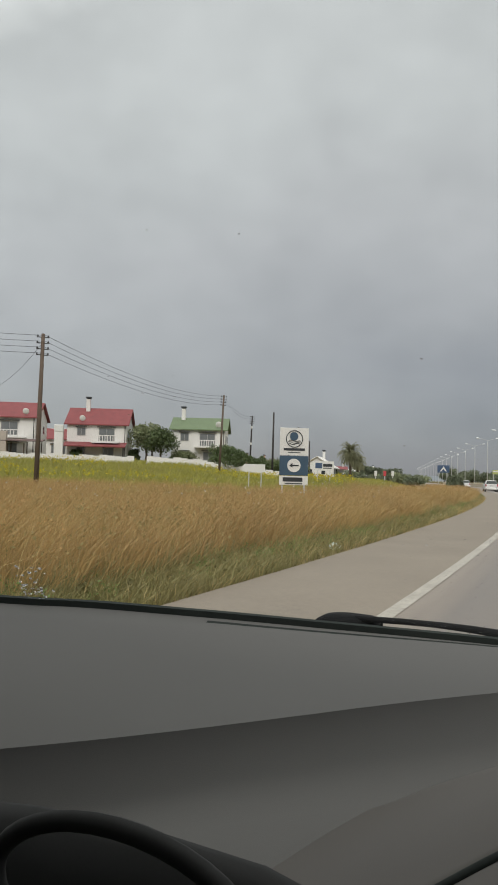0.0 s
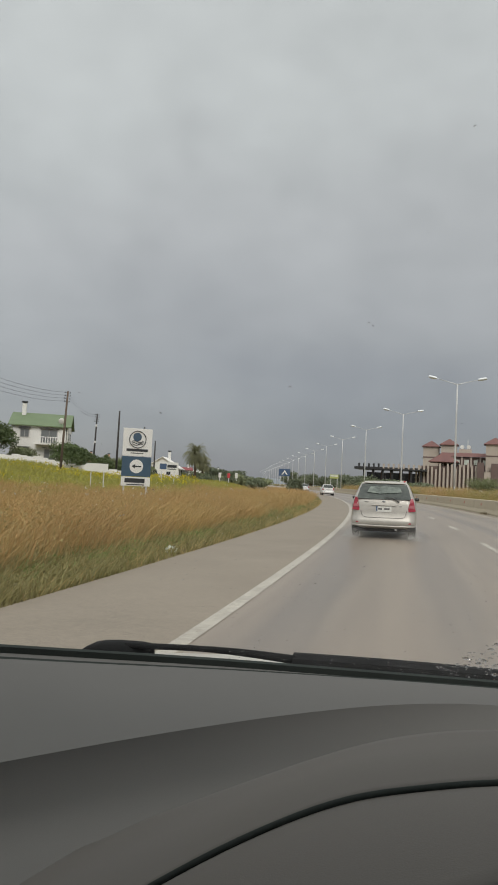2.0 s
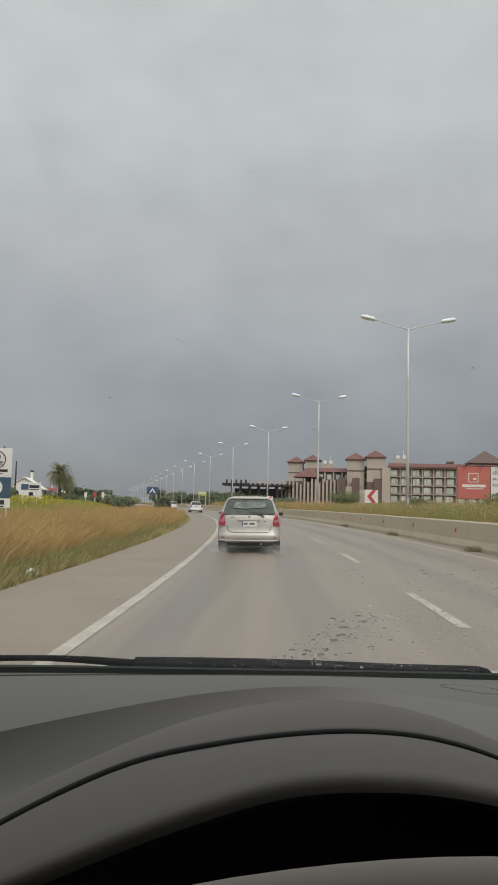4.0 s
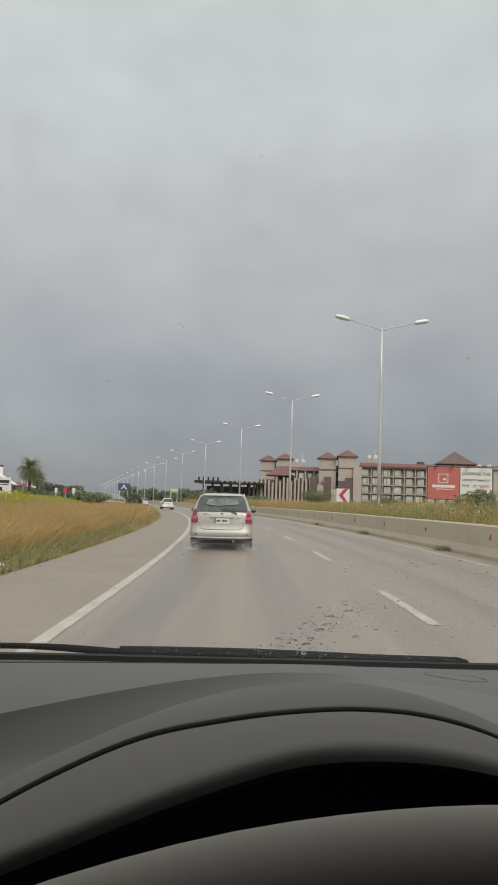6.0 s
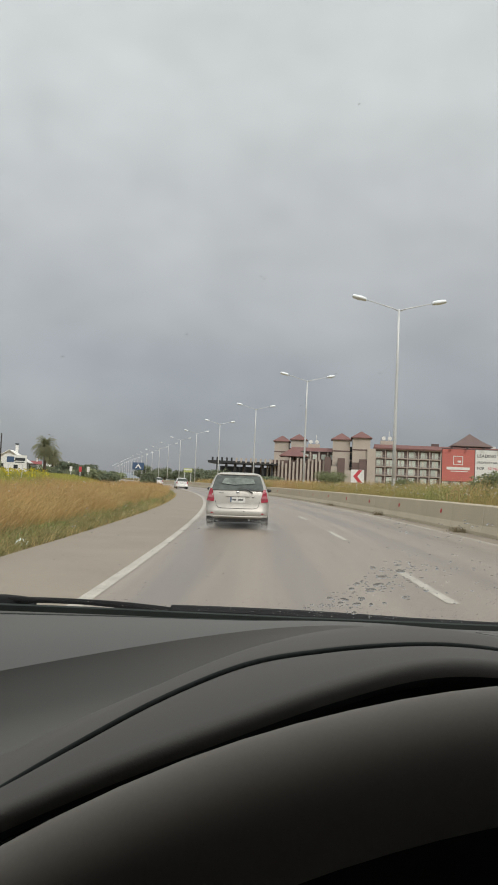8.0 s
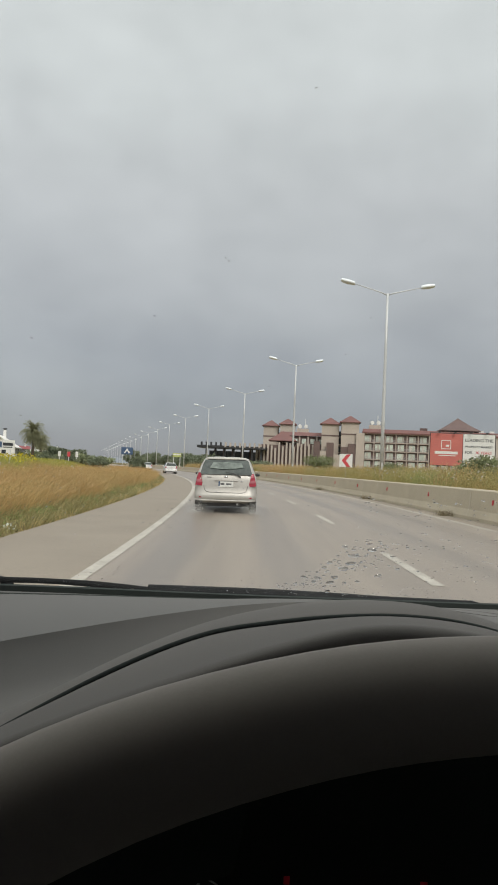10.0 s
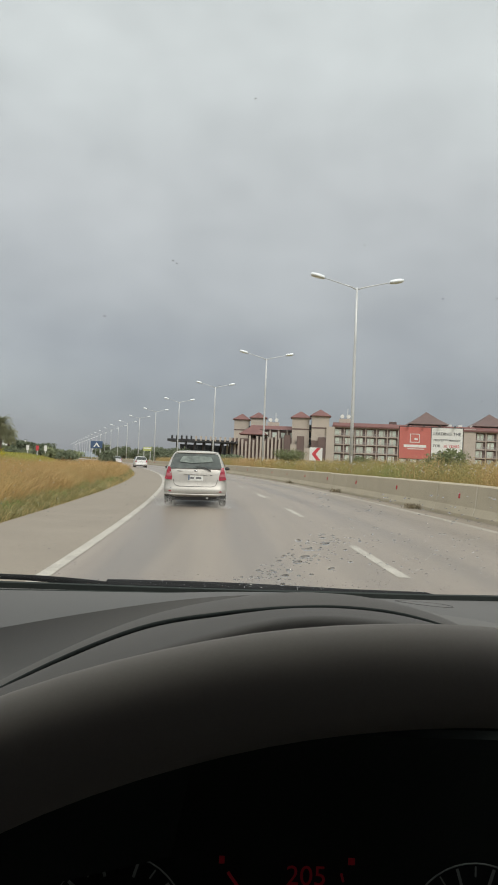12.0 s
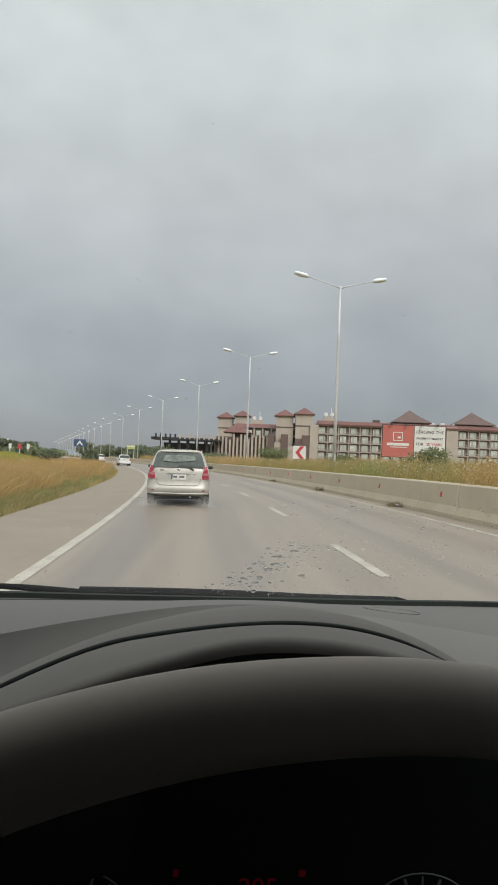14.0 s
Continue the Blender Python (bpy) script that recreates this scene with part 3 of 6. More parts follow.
def build_cabin():
    car = thing("car_cabin", "grey plastic interior of the car, facing the rainy windscreen", "car interior")
    # dashboard: top pad, front slope and lower front
    bm = bmesh.new()
    X = xs(-1.02, 0.78, 60)

    def lerp(a, b, t):
        return tuple(a[k] + (b[k] - a[k]) * t for k in range(3))
    rows = []
    rows.append([(c[0], c[1] + 0.16, c[2] - 0.10) for c in map(cowl, X)])
    rows.append([(c[0], c[1] + 0.012, c[2] - 0.004) for c in map(cowl, X)])
    rows.append([cowl(x) for x in X])
    for t in (0.15, 0.4, 0.7, 0.9, 1.0):
        rows.append([(lambda q: (q[0], q[1], q[2] + 0.006 * math.sin(math.pi * t)))(lerp(cowl(x), ridge(x), t)) for x in X])
    loft(bm, rows)
    part("dash_top_pad", bm, M_PAD, car, "grey grained top pad under the windscreen", smooth=True)
    bm = bmesh.new()
    rows = [[ridge(x) for x in X]]
    flat = lambda x: 0.55 + 0.45 * smooth01(-0.60, -0.15, x)
    for dy, dz in ((-0.02, -0.005), (-0.10, -0.025), (-0.2, -0.056), (-0.30, -0.094), (-0.36, -0.15), (-0.38, -0.42)):
        rows.append([(x, ridge(x)[1] + dy, min(ridge(x)[2], 1.0 + 0.12 * x) + dz * (flat(x) if dz > -0.3 else 1.0)) for x in X])
    loft(bm, rows)
    part("dash_front", bm, M_DASH2, car, "grey sloping front of the dashboard", smooth=True)
    # narrow defroster slot along the windscreen
    bm = bmesh.new()
    X2 = xs(-0.62, 0.25, 40)
    loft(bm, [[lerp(cowl(x), ridge(x), 0.035 + 0.02 * (1 - ((x + 0.18) / 0.44) ** 2)) for x in X2],
              [(lambda q: (q[0], q[1], q[2] + 0.003))(lerp(cowl(x), ridge(x), 0.05 + 0.02 * (1 - ((x + 0.18) / 0.44) ** 2))) for x in X2],
              [lerp(cowl(x), ridge(x), 0.065 + 0.02 * (1 - ((x + 0.18) / 0.44) ** 2)) for x in X2]])
    part("defroster_slot", bm, M_BLACK, car, "narrow black defroster slot", smooth=True)
    # oval demister outline in the pad
    def pad_at(x, t):
        q = lerp(cowl(x), ridge(x), t)
        return (q[0], q[1], q[2] + 0.006 * math.sin(math.pi * t))
    bm = bmesh.new()
    tube(bm, [pad_at(0.405 + 0.052 * math.cos(a), 0.52 + 0.13 * math.sin(a)) for a in (2 * math.pi * k / 40 for k in range(41))], 0.0006, 6, False)
    part("demister_ring", bm, M_PAD, car, "faint oval demister outline in the dashboard pad", smooth=True)
    # black band on the lower edge of the windscreen
    bm = bmesh.new()
    loft(bm, [[(c[0], c[1] + 0.004, c[2] - 0.012) for c in map(cowl, X)], [(c[0], c[1] + 0.004, c[2] + 0.0085) for c in map(cowl, X)],
              [(c[0], c[1] + 0.02, c[2] + 0.0085) for c in map(cowl, X)], [(c[0], c[1] + 0.02, c[2] - 0.012) for c in map(cowl, X)]], closed=False)
    part("windscreen_seal", bm, M_BLACK, car, "black rubber seal of the windscreen", smooth=False)
    # instrument hood: behind its crest it falls away steeply, and runs out gently into the dashboard at its passenger end
    bm = bmesh.new()
    XH = xs(-0.42, 0.40, 72)
    rows = []
    gentle = lambda x: 1 - smooth01(-0.12, 0.06, x)
    for (dy, dz), (gy, gz) in zip(((0.16, -0.17), (0.12, -0.09), (0.075, -0.036), (0.035, -0.009), (0.0, 0.0)), ((0.26, -0.105), (0.17, -0.060), (0.09, -0.026), (0.035, -0.007), (0.0, 0.0))):
        rows.append([(x, hood_top(x)[1] + dy + (gy - dy) * gentle(x), hood_top(x)[2] + dz + (gz - dz) * gentle(x)) for x in XH])
    seam_back = lambda x: (x, crease(x)[1] + 0.004, crease(x)[2] + 0.001)
    for t in (0.2, 0.45, 0.7, 0.88, 0.96):
        rows.append([(lambda q: (q[0], q[1], q[2] + 0.007 * math.sin(math.pi * t ** 1.6)))(lerp(hood_top(x), seam_back(x), t)) for x in XH])
    rows.append([seam_back(x) for x in XH])
    rows.append([(x, crease(x)[1] + 0.002, crease(x)[2] - 0.004) for x in XH])
    loft(bm, rows)
    part("instrument_hood", bm, M_HOOD, car, "arched grey hood over the instruments", smooth=True)
    bm = bmesh.new()
    XS = xs(-0.42, 0.345, 68)
    tube(bm, [(x, crease(x)[1], crease(x)[2] - 0.0002) for x in XS], [0.0028 - 0.0018 * smooth01(0.24, 0.34, x) for x in XS], 8)
    part("hood_seam", bm, M_BLACK, car, "black seam across the instrument hood", smooth=True)
    bm = bmesh.new()
    rows = [[(x, crease(x)[1] - 0.001, crease(x)[2] - 0.004) for x in XH], [(x, crease(x)[1] - 0.003, crease(x)[2] - 0.0008) for x in XH]]
    for t in (0.06, 0.2, 0.4, 0.6, 0.8, 0.92):
        rows.append([(lambda q: (q[0], q[1], q[2] + 0.004 * math.sin(math.pi * t)))(lerp((x, crease(x)[1] - 0.003, crease(x)[2] - 0.001), lip(x), t)) for x in XH])
    for dy, dz in ((0.0, 0.0), (-0.003, -0.002), (-0.005, -0.005), (-0.005, -0.009)):
        rows.append([(x, lip(x)[1] + dy, lip(x)[2] + dz) for x in XH])
    loft(bm, rows)
    part("hood_lip", bm, M_HOOD, car, "rounded grey rear lip of the instrument hood", smooth=True)
    # instrument cavity: its shade is painted black under the lip and beside the cluster
    bm = bmesh.new()
    loft(bm, [[(x, lip(x)[1] + dy, lip(x)[2] + dz) for x in XH] for dy, dz in ((-0.005, -0.009), (0.0, -0.014), (0.03, -0.024), (0.11, -0.042))])
    part("hood_shade_skin", bm, M_BLACK, car, "hood underside blackened to stand for its shade", smooth=True)
    bm = bmesh.new()
    loft(bm, [[(x, lip(x)[1] + dy, (lip(x)[2] + dz) if dz > -0.1 else 0.92) for x in xs(-0.14, 0.36, 20)] for dy, dz in ((0.105, -0.040), (0.125, -0.05), (0.14, -0.2))])
    part("cavity_shade_sheet", bm, M_BLACK, car, "black sheet standing for shade above the instruments", smooth=True)
    for x0, x1 in ((-0.42, -0.125), (0.325, 0.44)):
        bm = bmesh.new()
        loft(bm, [[(x, lip(x)[1] + dy, lip(x)[2] + dz) for x in xs(x0, x1, 12)] for dy, dz in ((0.004, -0.016), (0.02, -0.035), (0.045, -0.12), (0.05, -0.40))])
        part("cluster_shade_sheet", bm, M_BLACK, car, "black sheet standing for shade beside the instruments", smooth=True)
    bm = bmesh.new()
    box(bm, 0.10, 0.56, 0.94, 0.46, 0.02, 0.16)
    cluster = part("instrument_panel", bm, M_BLACK, car, "black instrument cluster with dials and a red display")
    for gx in (-0.030, 0.256):
        c = Vector((gx, 0.545, 0.869))
        bm = bmesh.new()
        tube(bm, [c + Vector((0.054 * math.cos(a), 0, 0.054 * math.sin(a))) for a in (2 * math.pi * k / 40 for k in range(41))], 0.0006, 6, False)
        part("dial_ring", bm, M_DIALWHITE, cluster, "grey dial ring", smooth=True)
        bm = bmesh.new()
        bmesh.ops.create_circle(bm, cap_ends=True, segments=40, radius=0.053, matrix=Matrix.Translation(c + Vector((0, 0.004, 0))) @ pose(0, 0, 0, 90, 0, 0))
        part("dial_face", bm, M_DIALFACE, cluster)
        for k in range(15):
            a = radians(-30 + k * 240 / 14)
            ln = 0.013 if k % 2 == 0 else 0.008
            bm = bx(0, 0, 0, 0.0022 if k % 2 == 0 else 0.0012, 0.001, ln)
            t = part("dial_tick", bm, M_DIALWHITE, cluster)
            t.matrix_basis = Matrix.Translation(c + Vector((math.cos(a), 0, math.sin(a))) * (0.051 - ln / 2) + Vector((0, 0.0005, 0))) @ pose(0, 0, 0, 0, 90 - math.degrees(a), 0)
    cu = bpy.data.curves.new("trip_counter", "FONT")
    cu.body, cu.size, cu.align_x = "205", 0.022, "CENTER"
    cu.materials.append(M_DIALRED)
    tx = new("trip_counter", cu)
    tx.parent = cluster
    tx.matrix_basis = pose(0.119, 0.545, 0.9025, 90, 0, 0)
    for ix, iz, w, h, an in ((0.051, 0.921, 0.0045, 0.006, 0), (0.061, 0.905, 0.0025, 0.016, -38), (0.155, 0.922, 0.0055, 0.0055, 0), (0.148, 0.909, 0.002, 0.007, -15)):
        bm = bx(0, 0, 0, w, 0.001, h, bevel=0.0004)
        o = part("warning_light", bm, M_DIALRED, cluster, "red warning light")
        o.matrix_basis = pose(ix, 0.545, iz, 0, an, 0)
    # steering wheel: the rim's upper arc closes below into a full ring
    wheel = part("steering_wheel", bmesh.new(), M_LEATHER, car, "grey leather-rimmed steering wheel")
    bm = bmesh.new()
    arc = [Vector(rim_curve(x)) for x in xs(-0.24, 0.36, 34)]
    a0, a1 = arc[0], arc[-1]
    # the rest of the ring, leaning towards the driver
    c0 = Vector((0.06, 0.12, 0.985))
    down = []
    for k in range(1, 24):
        u = k / 24
        p, q = a1 - c0, a0 - c0
        ang1, ang0 = math.atan2(p.z, p.x), math.atan2(q.z, q.x) - 2 * math.pi
        an = ang1 + (ang0 - ang1) * u
        r = math.hypot(p.x, p.z) * (1 - u) + math.hypot(q.x, q.z) * u
        r = r * (1 - math.sin(math.pi * u)) + 0.185 * math.sin(math.pi * u)
        z = c0.z + r * math.sin(an)
        down.append(Vector((c0.x + r * math.cos(an), a1.y * (1 - u) + a0.y * u - 0.10 * math.sin(math.pi * u), z)))
    ring = [p - Vector((0, 0, 0.0225)) for p in arc + down]
    tube(bm, ring + [ring[0]], 0.0225, 20, False)
    part("rim", bm, M_LEATHER, wheel, smooth=True)
    bm = bmesh.new()
    bmesh.ops.create_uvsphere(bm, u_segments=20, v_segments=10, radius=1.0, matrix=Matrix.Translation((0.10, 0.16, 0.93)) @ pose(0, 0, 0, -25, 0, 0) @ Matrix.Diagonal((0.075, 0.02, 0.065, 1)))
    part("airbag_cover", bm, M_BLACK, wheel, smooth=True)
    for sx in (-1, 1):
        bm = tube(bmesh.new(), [(0.10 + sx * 0.06, 0.16, 0.94), (0.10 + sx * 0.19, 0.15, 1.0)], 0.014, 8)
        part("spoke", bm, M_BLACK, wheel, smooth=True)
    # passenger side: dark rounded trim with a ring round the air vent
    bm = bmesh.new()
    lo = [(-0.62, 0.53, 0.973), (-0.464, 0.50, 1.006), (-0.34, 0.47, 1.027), (-0.264, 0.45, 1.036), (-0.20, 0.44, 1.028), (-0.17, 0.43, 0.98)]
    loft(bm, [[Vector(p) + Vector((0, dy, dz)) for p in lo] for dy, dz in ((0.10, -0.12), (0.05, -0.03), (0.012, -0.004), (0, 0), (-0.010, -0.006), (-0.02, -0.03), (-0.02, -0.30))])
    trim = part("side_trim", bm, M_SOFTBLACK, car, "black rounded trim beside the air vent", smooth=True)
    bm = tube(bmesh.new(), [Vector((-0.335, 0.418, 1.012)) + Vector((0.085 * math.cos(a), 0, 0.043 * math.sin(a))) for a in (2 * math.pi * k / 36 for k in range(37))], 0.006, 8, False)
    part("air_vent_ring", bm, M_SOFTBLACK, trim, "black ring of the air vent", smooth=True)
    # unseen cabin shell behind and above, added to keep light off the interior
    bm = bmesh.new()
    loft(bm, [[(x, y, 1.74 - 0.10 * ((x + 0.2) / 0.9) ** 2) for x in xs(-1.25, 0.85, 12)] for y in (0.42, 0.1, -0.6, -1.4)])
    bmesh.ops.solidify(bm, geom=bm.faces[:], thickness=0.03)
    part("headliner", bm, M_FABRIC, car, "unseen grey fabric headliner added to shade the cabin", smooth=True)
    bm = bmesh.new()
    loft(bm, [[(x, y, z - 0.11 * ((x + 0.2) / 0.9) ** 2) for x in xs(-1.28, 0.88, 12)] for y, z in ((0.41, 1.76), (0.1, 1.79), (-0.6, 1.80), (-1.35, 1.765), (-1.52, 1.70))])
    part("roof_panel", bm, M_BONNET, car, "pale painted roof", smooth=True)
    for sx in (-1.27, 0.87):
        # driver's door set higher to cut side light on the wheel rim
        hi = 1.02 if sx < 0 else 1.32
        part("unseen_door_panel", bx(sx, -0.45, (0.34 + hi) / 2, 0.06, 2.0, hi - 0.34, bevel=0.02), M_DASH2, car, "unseen dark door panel limiting side light")
        part("side_roof_rail", bx(sx, -0.45, 1.64, 0.06, 1.8, 0.10, bevel=0.02), M_FABRIC, car)
        for y in (-0.42, -1.40):
            part("pillar", bx(sx, y, 1.31, 0.05, 0.09, 0.64, bevel=0.015), M_FABRIC, car, "grey cloth-covered roof pillar")
        g = part("side_window", bx(sx, 0.04, (hi + 1.60) / 2, 0.005, 0.83, 1.60 - hi), M_SIDEGLASS, car, "clear side window")
        g.visible_shadow = False
        # unseen panels, bulkhead and seat that block light from behind
        part("unseen_quarter_panel", bx(sx, -0.91, 1.30, 0.05, 0.89, 0.62, bevel=0.015), M_FABRIC, car)
    part("unseen_bulkhead", bx(-0.2, -1.45, 1.0, 2.1, 0.08, 1.45, bevel=0.03), M_SOFTBLACK, car, "added dark wall closing the unseen rear of the cabin")
    seat = part("driver_seat", bx(0.08, -0.62, 1.0, 0.50, 0.14, 0.70, m=pose(0, 0, 0, -8, 0, 0), bevel=0.05), M_SOFTBLACK, car, "unseen dark seat added to block light from behind")
    part("headrest", bx(0.08, -0.76, 1.36, 0.26, 0.10, 0.18, bevel=0.04), M_SOFTBLACK, seat)
    part("cabin_floor", bx(-0.2, -0.1, 0.30, 2.1, 2.7, 0.06), M_BLACK, car, "black cabin floor")
    # plain lower body that stands on four wheels
    for sx in (-1.31, 0.91):
        part("body_side", bx(sx, 0.28, 0.51, 0.05, 3.56, 0.44, bevel=0.02), M_BONNET, car, "pale painted body side")
        for y in (-1.0, 1.75):
            bm = bmesh.new()
            bmesh.ops.create_cone(bm, cap_ends=True, segments=24, radius1=0.31, radius2=0.31, depth=0.2, matrix=Matrix.Translation((sx * 0.90 - 0.02, y, 0.314)) @ pose(0, 0, 0, 0, 90, 0))
            part("tyre", bm, M_TYRE, car)
    part("nose", bx(-0.2, 2.03, 0.49, 2.16, 0.44, 0.40, bevel=0.08), M_BONNET, car, "pale painted nose")
    # windscreen
    bm = bmesh.new()

    def screen(x, t):
        c = cowl(x)
        top = (-0.2 + (x + 0.2) * 0.86, 0.40 + 0.10 * x - 0.1 * x * x, 1.72)
        q = lerp((c[0], c[1] + 0.012, c[2] + 0.002), top, t)
        return (q[0], q[1] + 0.03 * math.sin(math.pi * t), q[2] + 0.03 * math.sin(math.pi * t))
    loft(bm, [[screen(x, t) for x in xs(-1.02, 0.78, 24)] for t in (0, 0.12, 0.25, 0.4, 0.55, 0.7, 0.85, 1.0)])
    pane = part("windscreen", bm, M_WINDSCREEN, car, "clear windscreen with raindrops", smooth=True)
    pane.data.flip_normals()
    pane.visible_shadow = False
    # bonnet's rear edge shows pale under the wiper
    bm = bmesh.new()
    rows = [[(c[0], c[1] + 0.05 + d, c[2] - 0.035 - 0.12 * d - 0.05 * d * d) for c in map(cowl, X)] for d in (0.0, 0.04, 0.2)]
    for t, zf in ((0.35, 0.885), (0.7, 0.83), (0.92, 0.76), (1.0, 0.66)):
        rows.append([(c[0] * (1 - 0.08 * t), c[1] + 0.25 + (2.28 - 0.25 * ((c[0] + 0.2) / 1.0) ** 2 - c[1] - 0.25) * t, min(c[2] - 0.07, zf + 0.03 * (1 - t))) for c in map(cowl, X)])
    loft(bm, rows)
    part("bonnet", bm, M_BONNET, car, "pale painted rear edge of the bonnet", smooth=True)

    # wiper at rest along the foot of the windscreen
    wiper = part("wiper", bmesh.new(), M_RUBBER, car, "black windscreen wiper with wet blade")
    jt = Vector((-0.190, 1.4525, 0.9755))
    tip = Vector((0.523, 1.662, 0.939))
    bm = bmesh.new()
    rows = []
    base = Vector((-0.499, 1.1825, 1.019))
    dr = (Vector((-0.4215, 1.2956, 0.9955)) - base).normalized()
    L = (Vector((-0.4215, 1.2956, 0.9955)) - base).length
    for u, h in ((0, 0.002), (0.06, 0.008), (0.15, 0.0135), (0.3, 0.017), (0.5, 0.0185), (0.8, 0.0185), (0.93, 0.017), (1.0, 0.009)):
        p = base + dr * L * u
        rows.append([p + Vector((0, -0.016, -0.012)), p + Vector((0, -0.012, h - 0.003)), p + Vector((0, 0, h)), p + Vector((0, 0.02, h)), p + Vector((0, 0.025, -0.012))])
    loft(bm, rows)
    part("pivot_cap", bm, M_RUBBER, wiper, "rounded black pivot cap", smooth=True)
    bm = bmesh.new()
    a = base + dr * L * 0.6 + Vector((0, 0, 0.0135))
    pts = [a.lerp(jt, k / 12) + Vector((0, 0, 0.006 * math.sin(math.pi * k / 12))) for k in range(13)]
    tube(bm, pts, [0.0055] * 6 + [0.006, 0.0065, 0.007, 0.0075, 0.008, 0.0085, 0.009], 6)
    part("arm", bm, M_RUBBER, wiper, smooth=True)
    bm = bmesh.new()
    n = 30
    rows = []
    for k in range(n + 1):
        u = k / n
        p = (jt + Vector((-0.004, 0, 0.0))).lerp(tip, u)
        h = 0.0145 + 0.004 * math.sin(math.pi * min(u * 1.4, 1)) - 0.003 * u
        rows.append([p + Vector((0, -0.018, -0.014)), p + Vector((0, -0.012, h * 0.35)), p + Vector((0, 0.0, h * 0.75)), p + Vector((0, 0.012, h * 0.8)), p + Vector((0, 0.02, -0.014))])
    v = loft(bm, rows)
    bm.faces.new(v[0]); bm.faces.new(v[-1])
    part("blade", bm, M_RUBBER, wiper, "long wet black wiper blade", smooth=False)
    bm = tube(bmesh.new(), [tip + Vector((-0.005, 0, 0.004)), tip + Vector((0.02, 0.004, -0.001)), tip + Vector((0.035, 0.006, -0.012))], [0.008, 0.007, 0.004], 8)
    part("blade_tip", bm, M_RUBBER, wiper, smooth=True)
    return car, screen


CABIN, SCREEN = build_cabin()


def on_screen(x, z):
    """The windscreen's place at x and height z."""
    lo, hi = 0.0, 1.0
    for _ in range(24):
        mid = (lo + hi) / 2
        if SCREEN(x, mid)[2] < z:
            lo = mid
        else:
            hi = mid
    q = SCREEN(x, lo)
    return q


def build_drops():
    rng = np.random.default_rng(5)
    bm = bmesh.new()

    def drop(x, z, w, h, deep=0.45):
        """A lens of water: half width w, half height h along the glass."""
        q = Vector(on_screen(x, z)) + Vector((0, 0.6, 0.8)) * h * deep * 0.6
        if w > 0.005:
            w, h = w * 0.85, h * 1.25
        m = Matrix.Translation(q) @ pose(0, 0, 0, 53, rng.normal(0, 6), 0) @ Matrix.Diagonal((w, h * deep, h, 1))
        bmesh.ops.create_icosphere(bm, subdivisions=3 if w > 0.004 else 2 if w > 0.0016 else 1, radius=1.0, matrix=m)
    # the cluster that the blade has pushed together
    for x, z, w, h in ((0.188, 1.057, 0.0115, 0.0050), (0.201, 1.069, 0.0120, 0.0040), (0.205, 1.085, 0.0125, 0.0036), (0.237, 1.098, 0.0105, 0.0034), (0.186, 1.103, 0.007, 0.0034),
                       (0.203, 1.098, 0.005, 0.0028), (0.161, 1.070, 0.006, 0.0034), (0.152, 1.059, 0.0065, 0.0034), (0.175, 1.039, 0.006, 0.0032), (0.140, 1.036, 0.008, 0.0034),
                       (0.113, 1.038, 0.007, 0.0032), (0.165, 1.026, 0.0105, 0.0040), (0.134, 1.028, 0.006, 0.0034), (0.193, 1.026, 0.004, 0.0042), (0.218, 1.030, 0.005, 0.0032),
                       (0.256, 1.044, 0.009, 0.0036), (0.292, 1.060, 0.006, 0.0026), (0.162, 1.006, 0.0065, 0.0040), (0.232, 1.110, 0.005, 0.0026), (0.214, 1.066, 0.004, 0.0026)):
        drop(x, z - 0.004, w, h)
    for _ in range(130):
        u = rng.random()
        drop(0.12 + 0.15 * u + rng.normal(0, 0.028), 1.012 + 0.10 * u, rng.uniform(0.0014, 0.0040), rng.uniform(0.0012, 0.0024))
    for _ in range(110):
        drop(rng.uniform(-0.45, 0.6), 0.995 + abs(rng.normal(0, 0.02)), rng.uniform(0.0006, 0.0016), rng.uniform(0.0006, 0.0014))
    # beads along the wet blade
    for _ in range(150):
        x = rng.normal(0.16, 0.16)
        drop(x, SCREEN(x, 0.0)[2] + rng.uniform(0.012, 0.04), rng.uniform(0.0007, 0.0020), rng.uniform(0.0006, 0.0014), 0.6)
    # faint flat drops high on the pane, small ones lower down
    for _ in range(60):
        drop(rng.uniform(-0.9, 0.65), rng.uniform(1.12, 1.6), rng.uniform(0.0006, 0.0019), rng.uniform(0.0006, 0.0015), 0.07)
    for _ in range(260):
        drop(rng.uniform(-0.35, 0.6), rng.uniform(1.02, 1.2), rng.uniform(0.0006, 0.0018), rng.uniform(0.0005, 0.0012), 0.4)
    for _ in range(230):
        drop(rng.uniform(0.20, 0.68), rng.uniform(1.03, 1.2), rng.uniform(0.0012, 0.0034), rng.uniform(0.0008, 0.0018), 0.4)
    for _ in range(45):
        drop(-0.86 + abs(rng.normal(0, 0.02)), rng.uniform(1.05, 1.11), rng.uniform(0.001, 0.004), rng.uniform(0.001, 0.003))
    o = single("raindrops", bm, M_DROP, "raindrops clinging to the windscreen", "raindrops", kind="stuff", smooth=True)
    o.visible_shadow = False


build_drops()


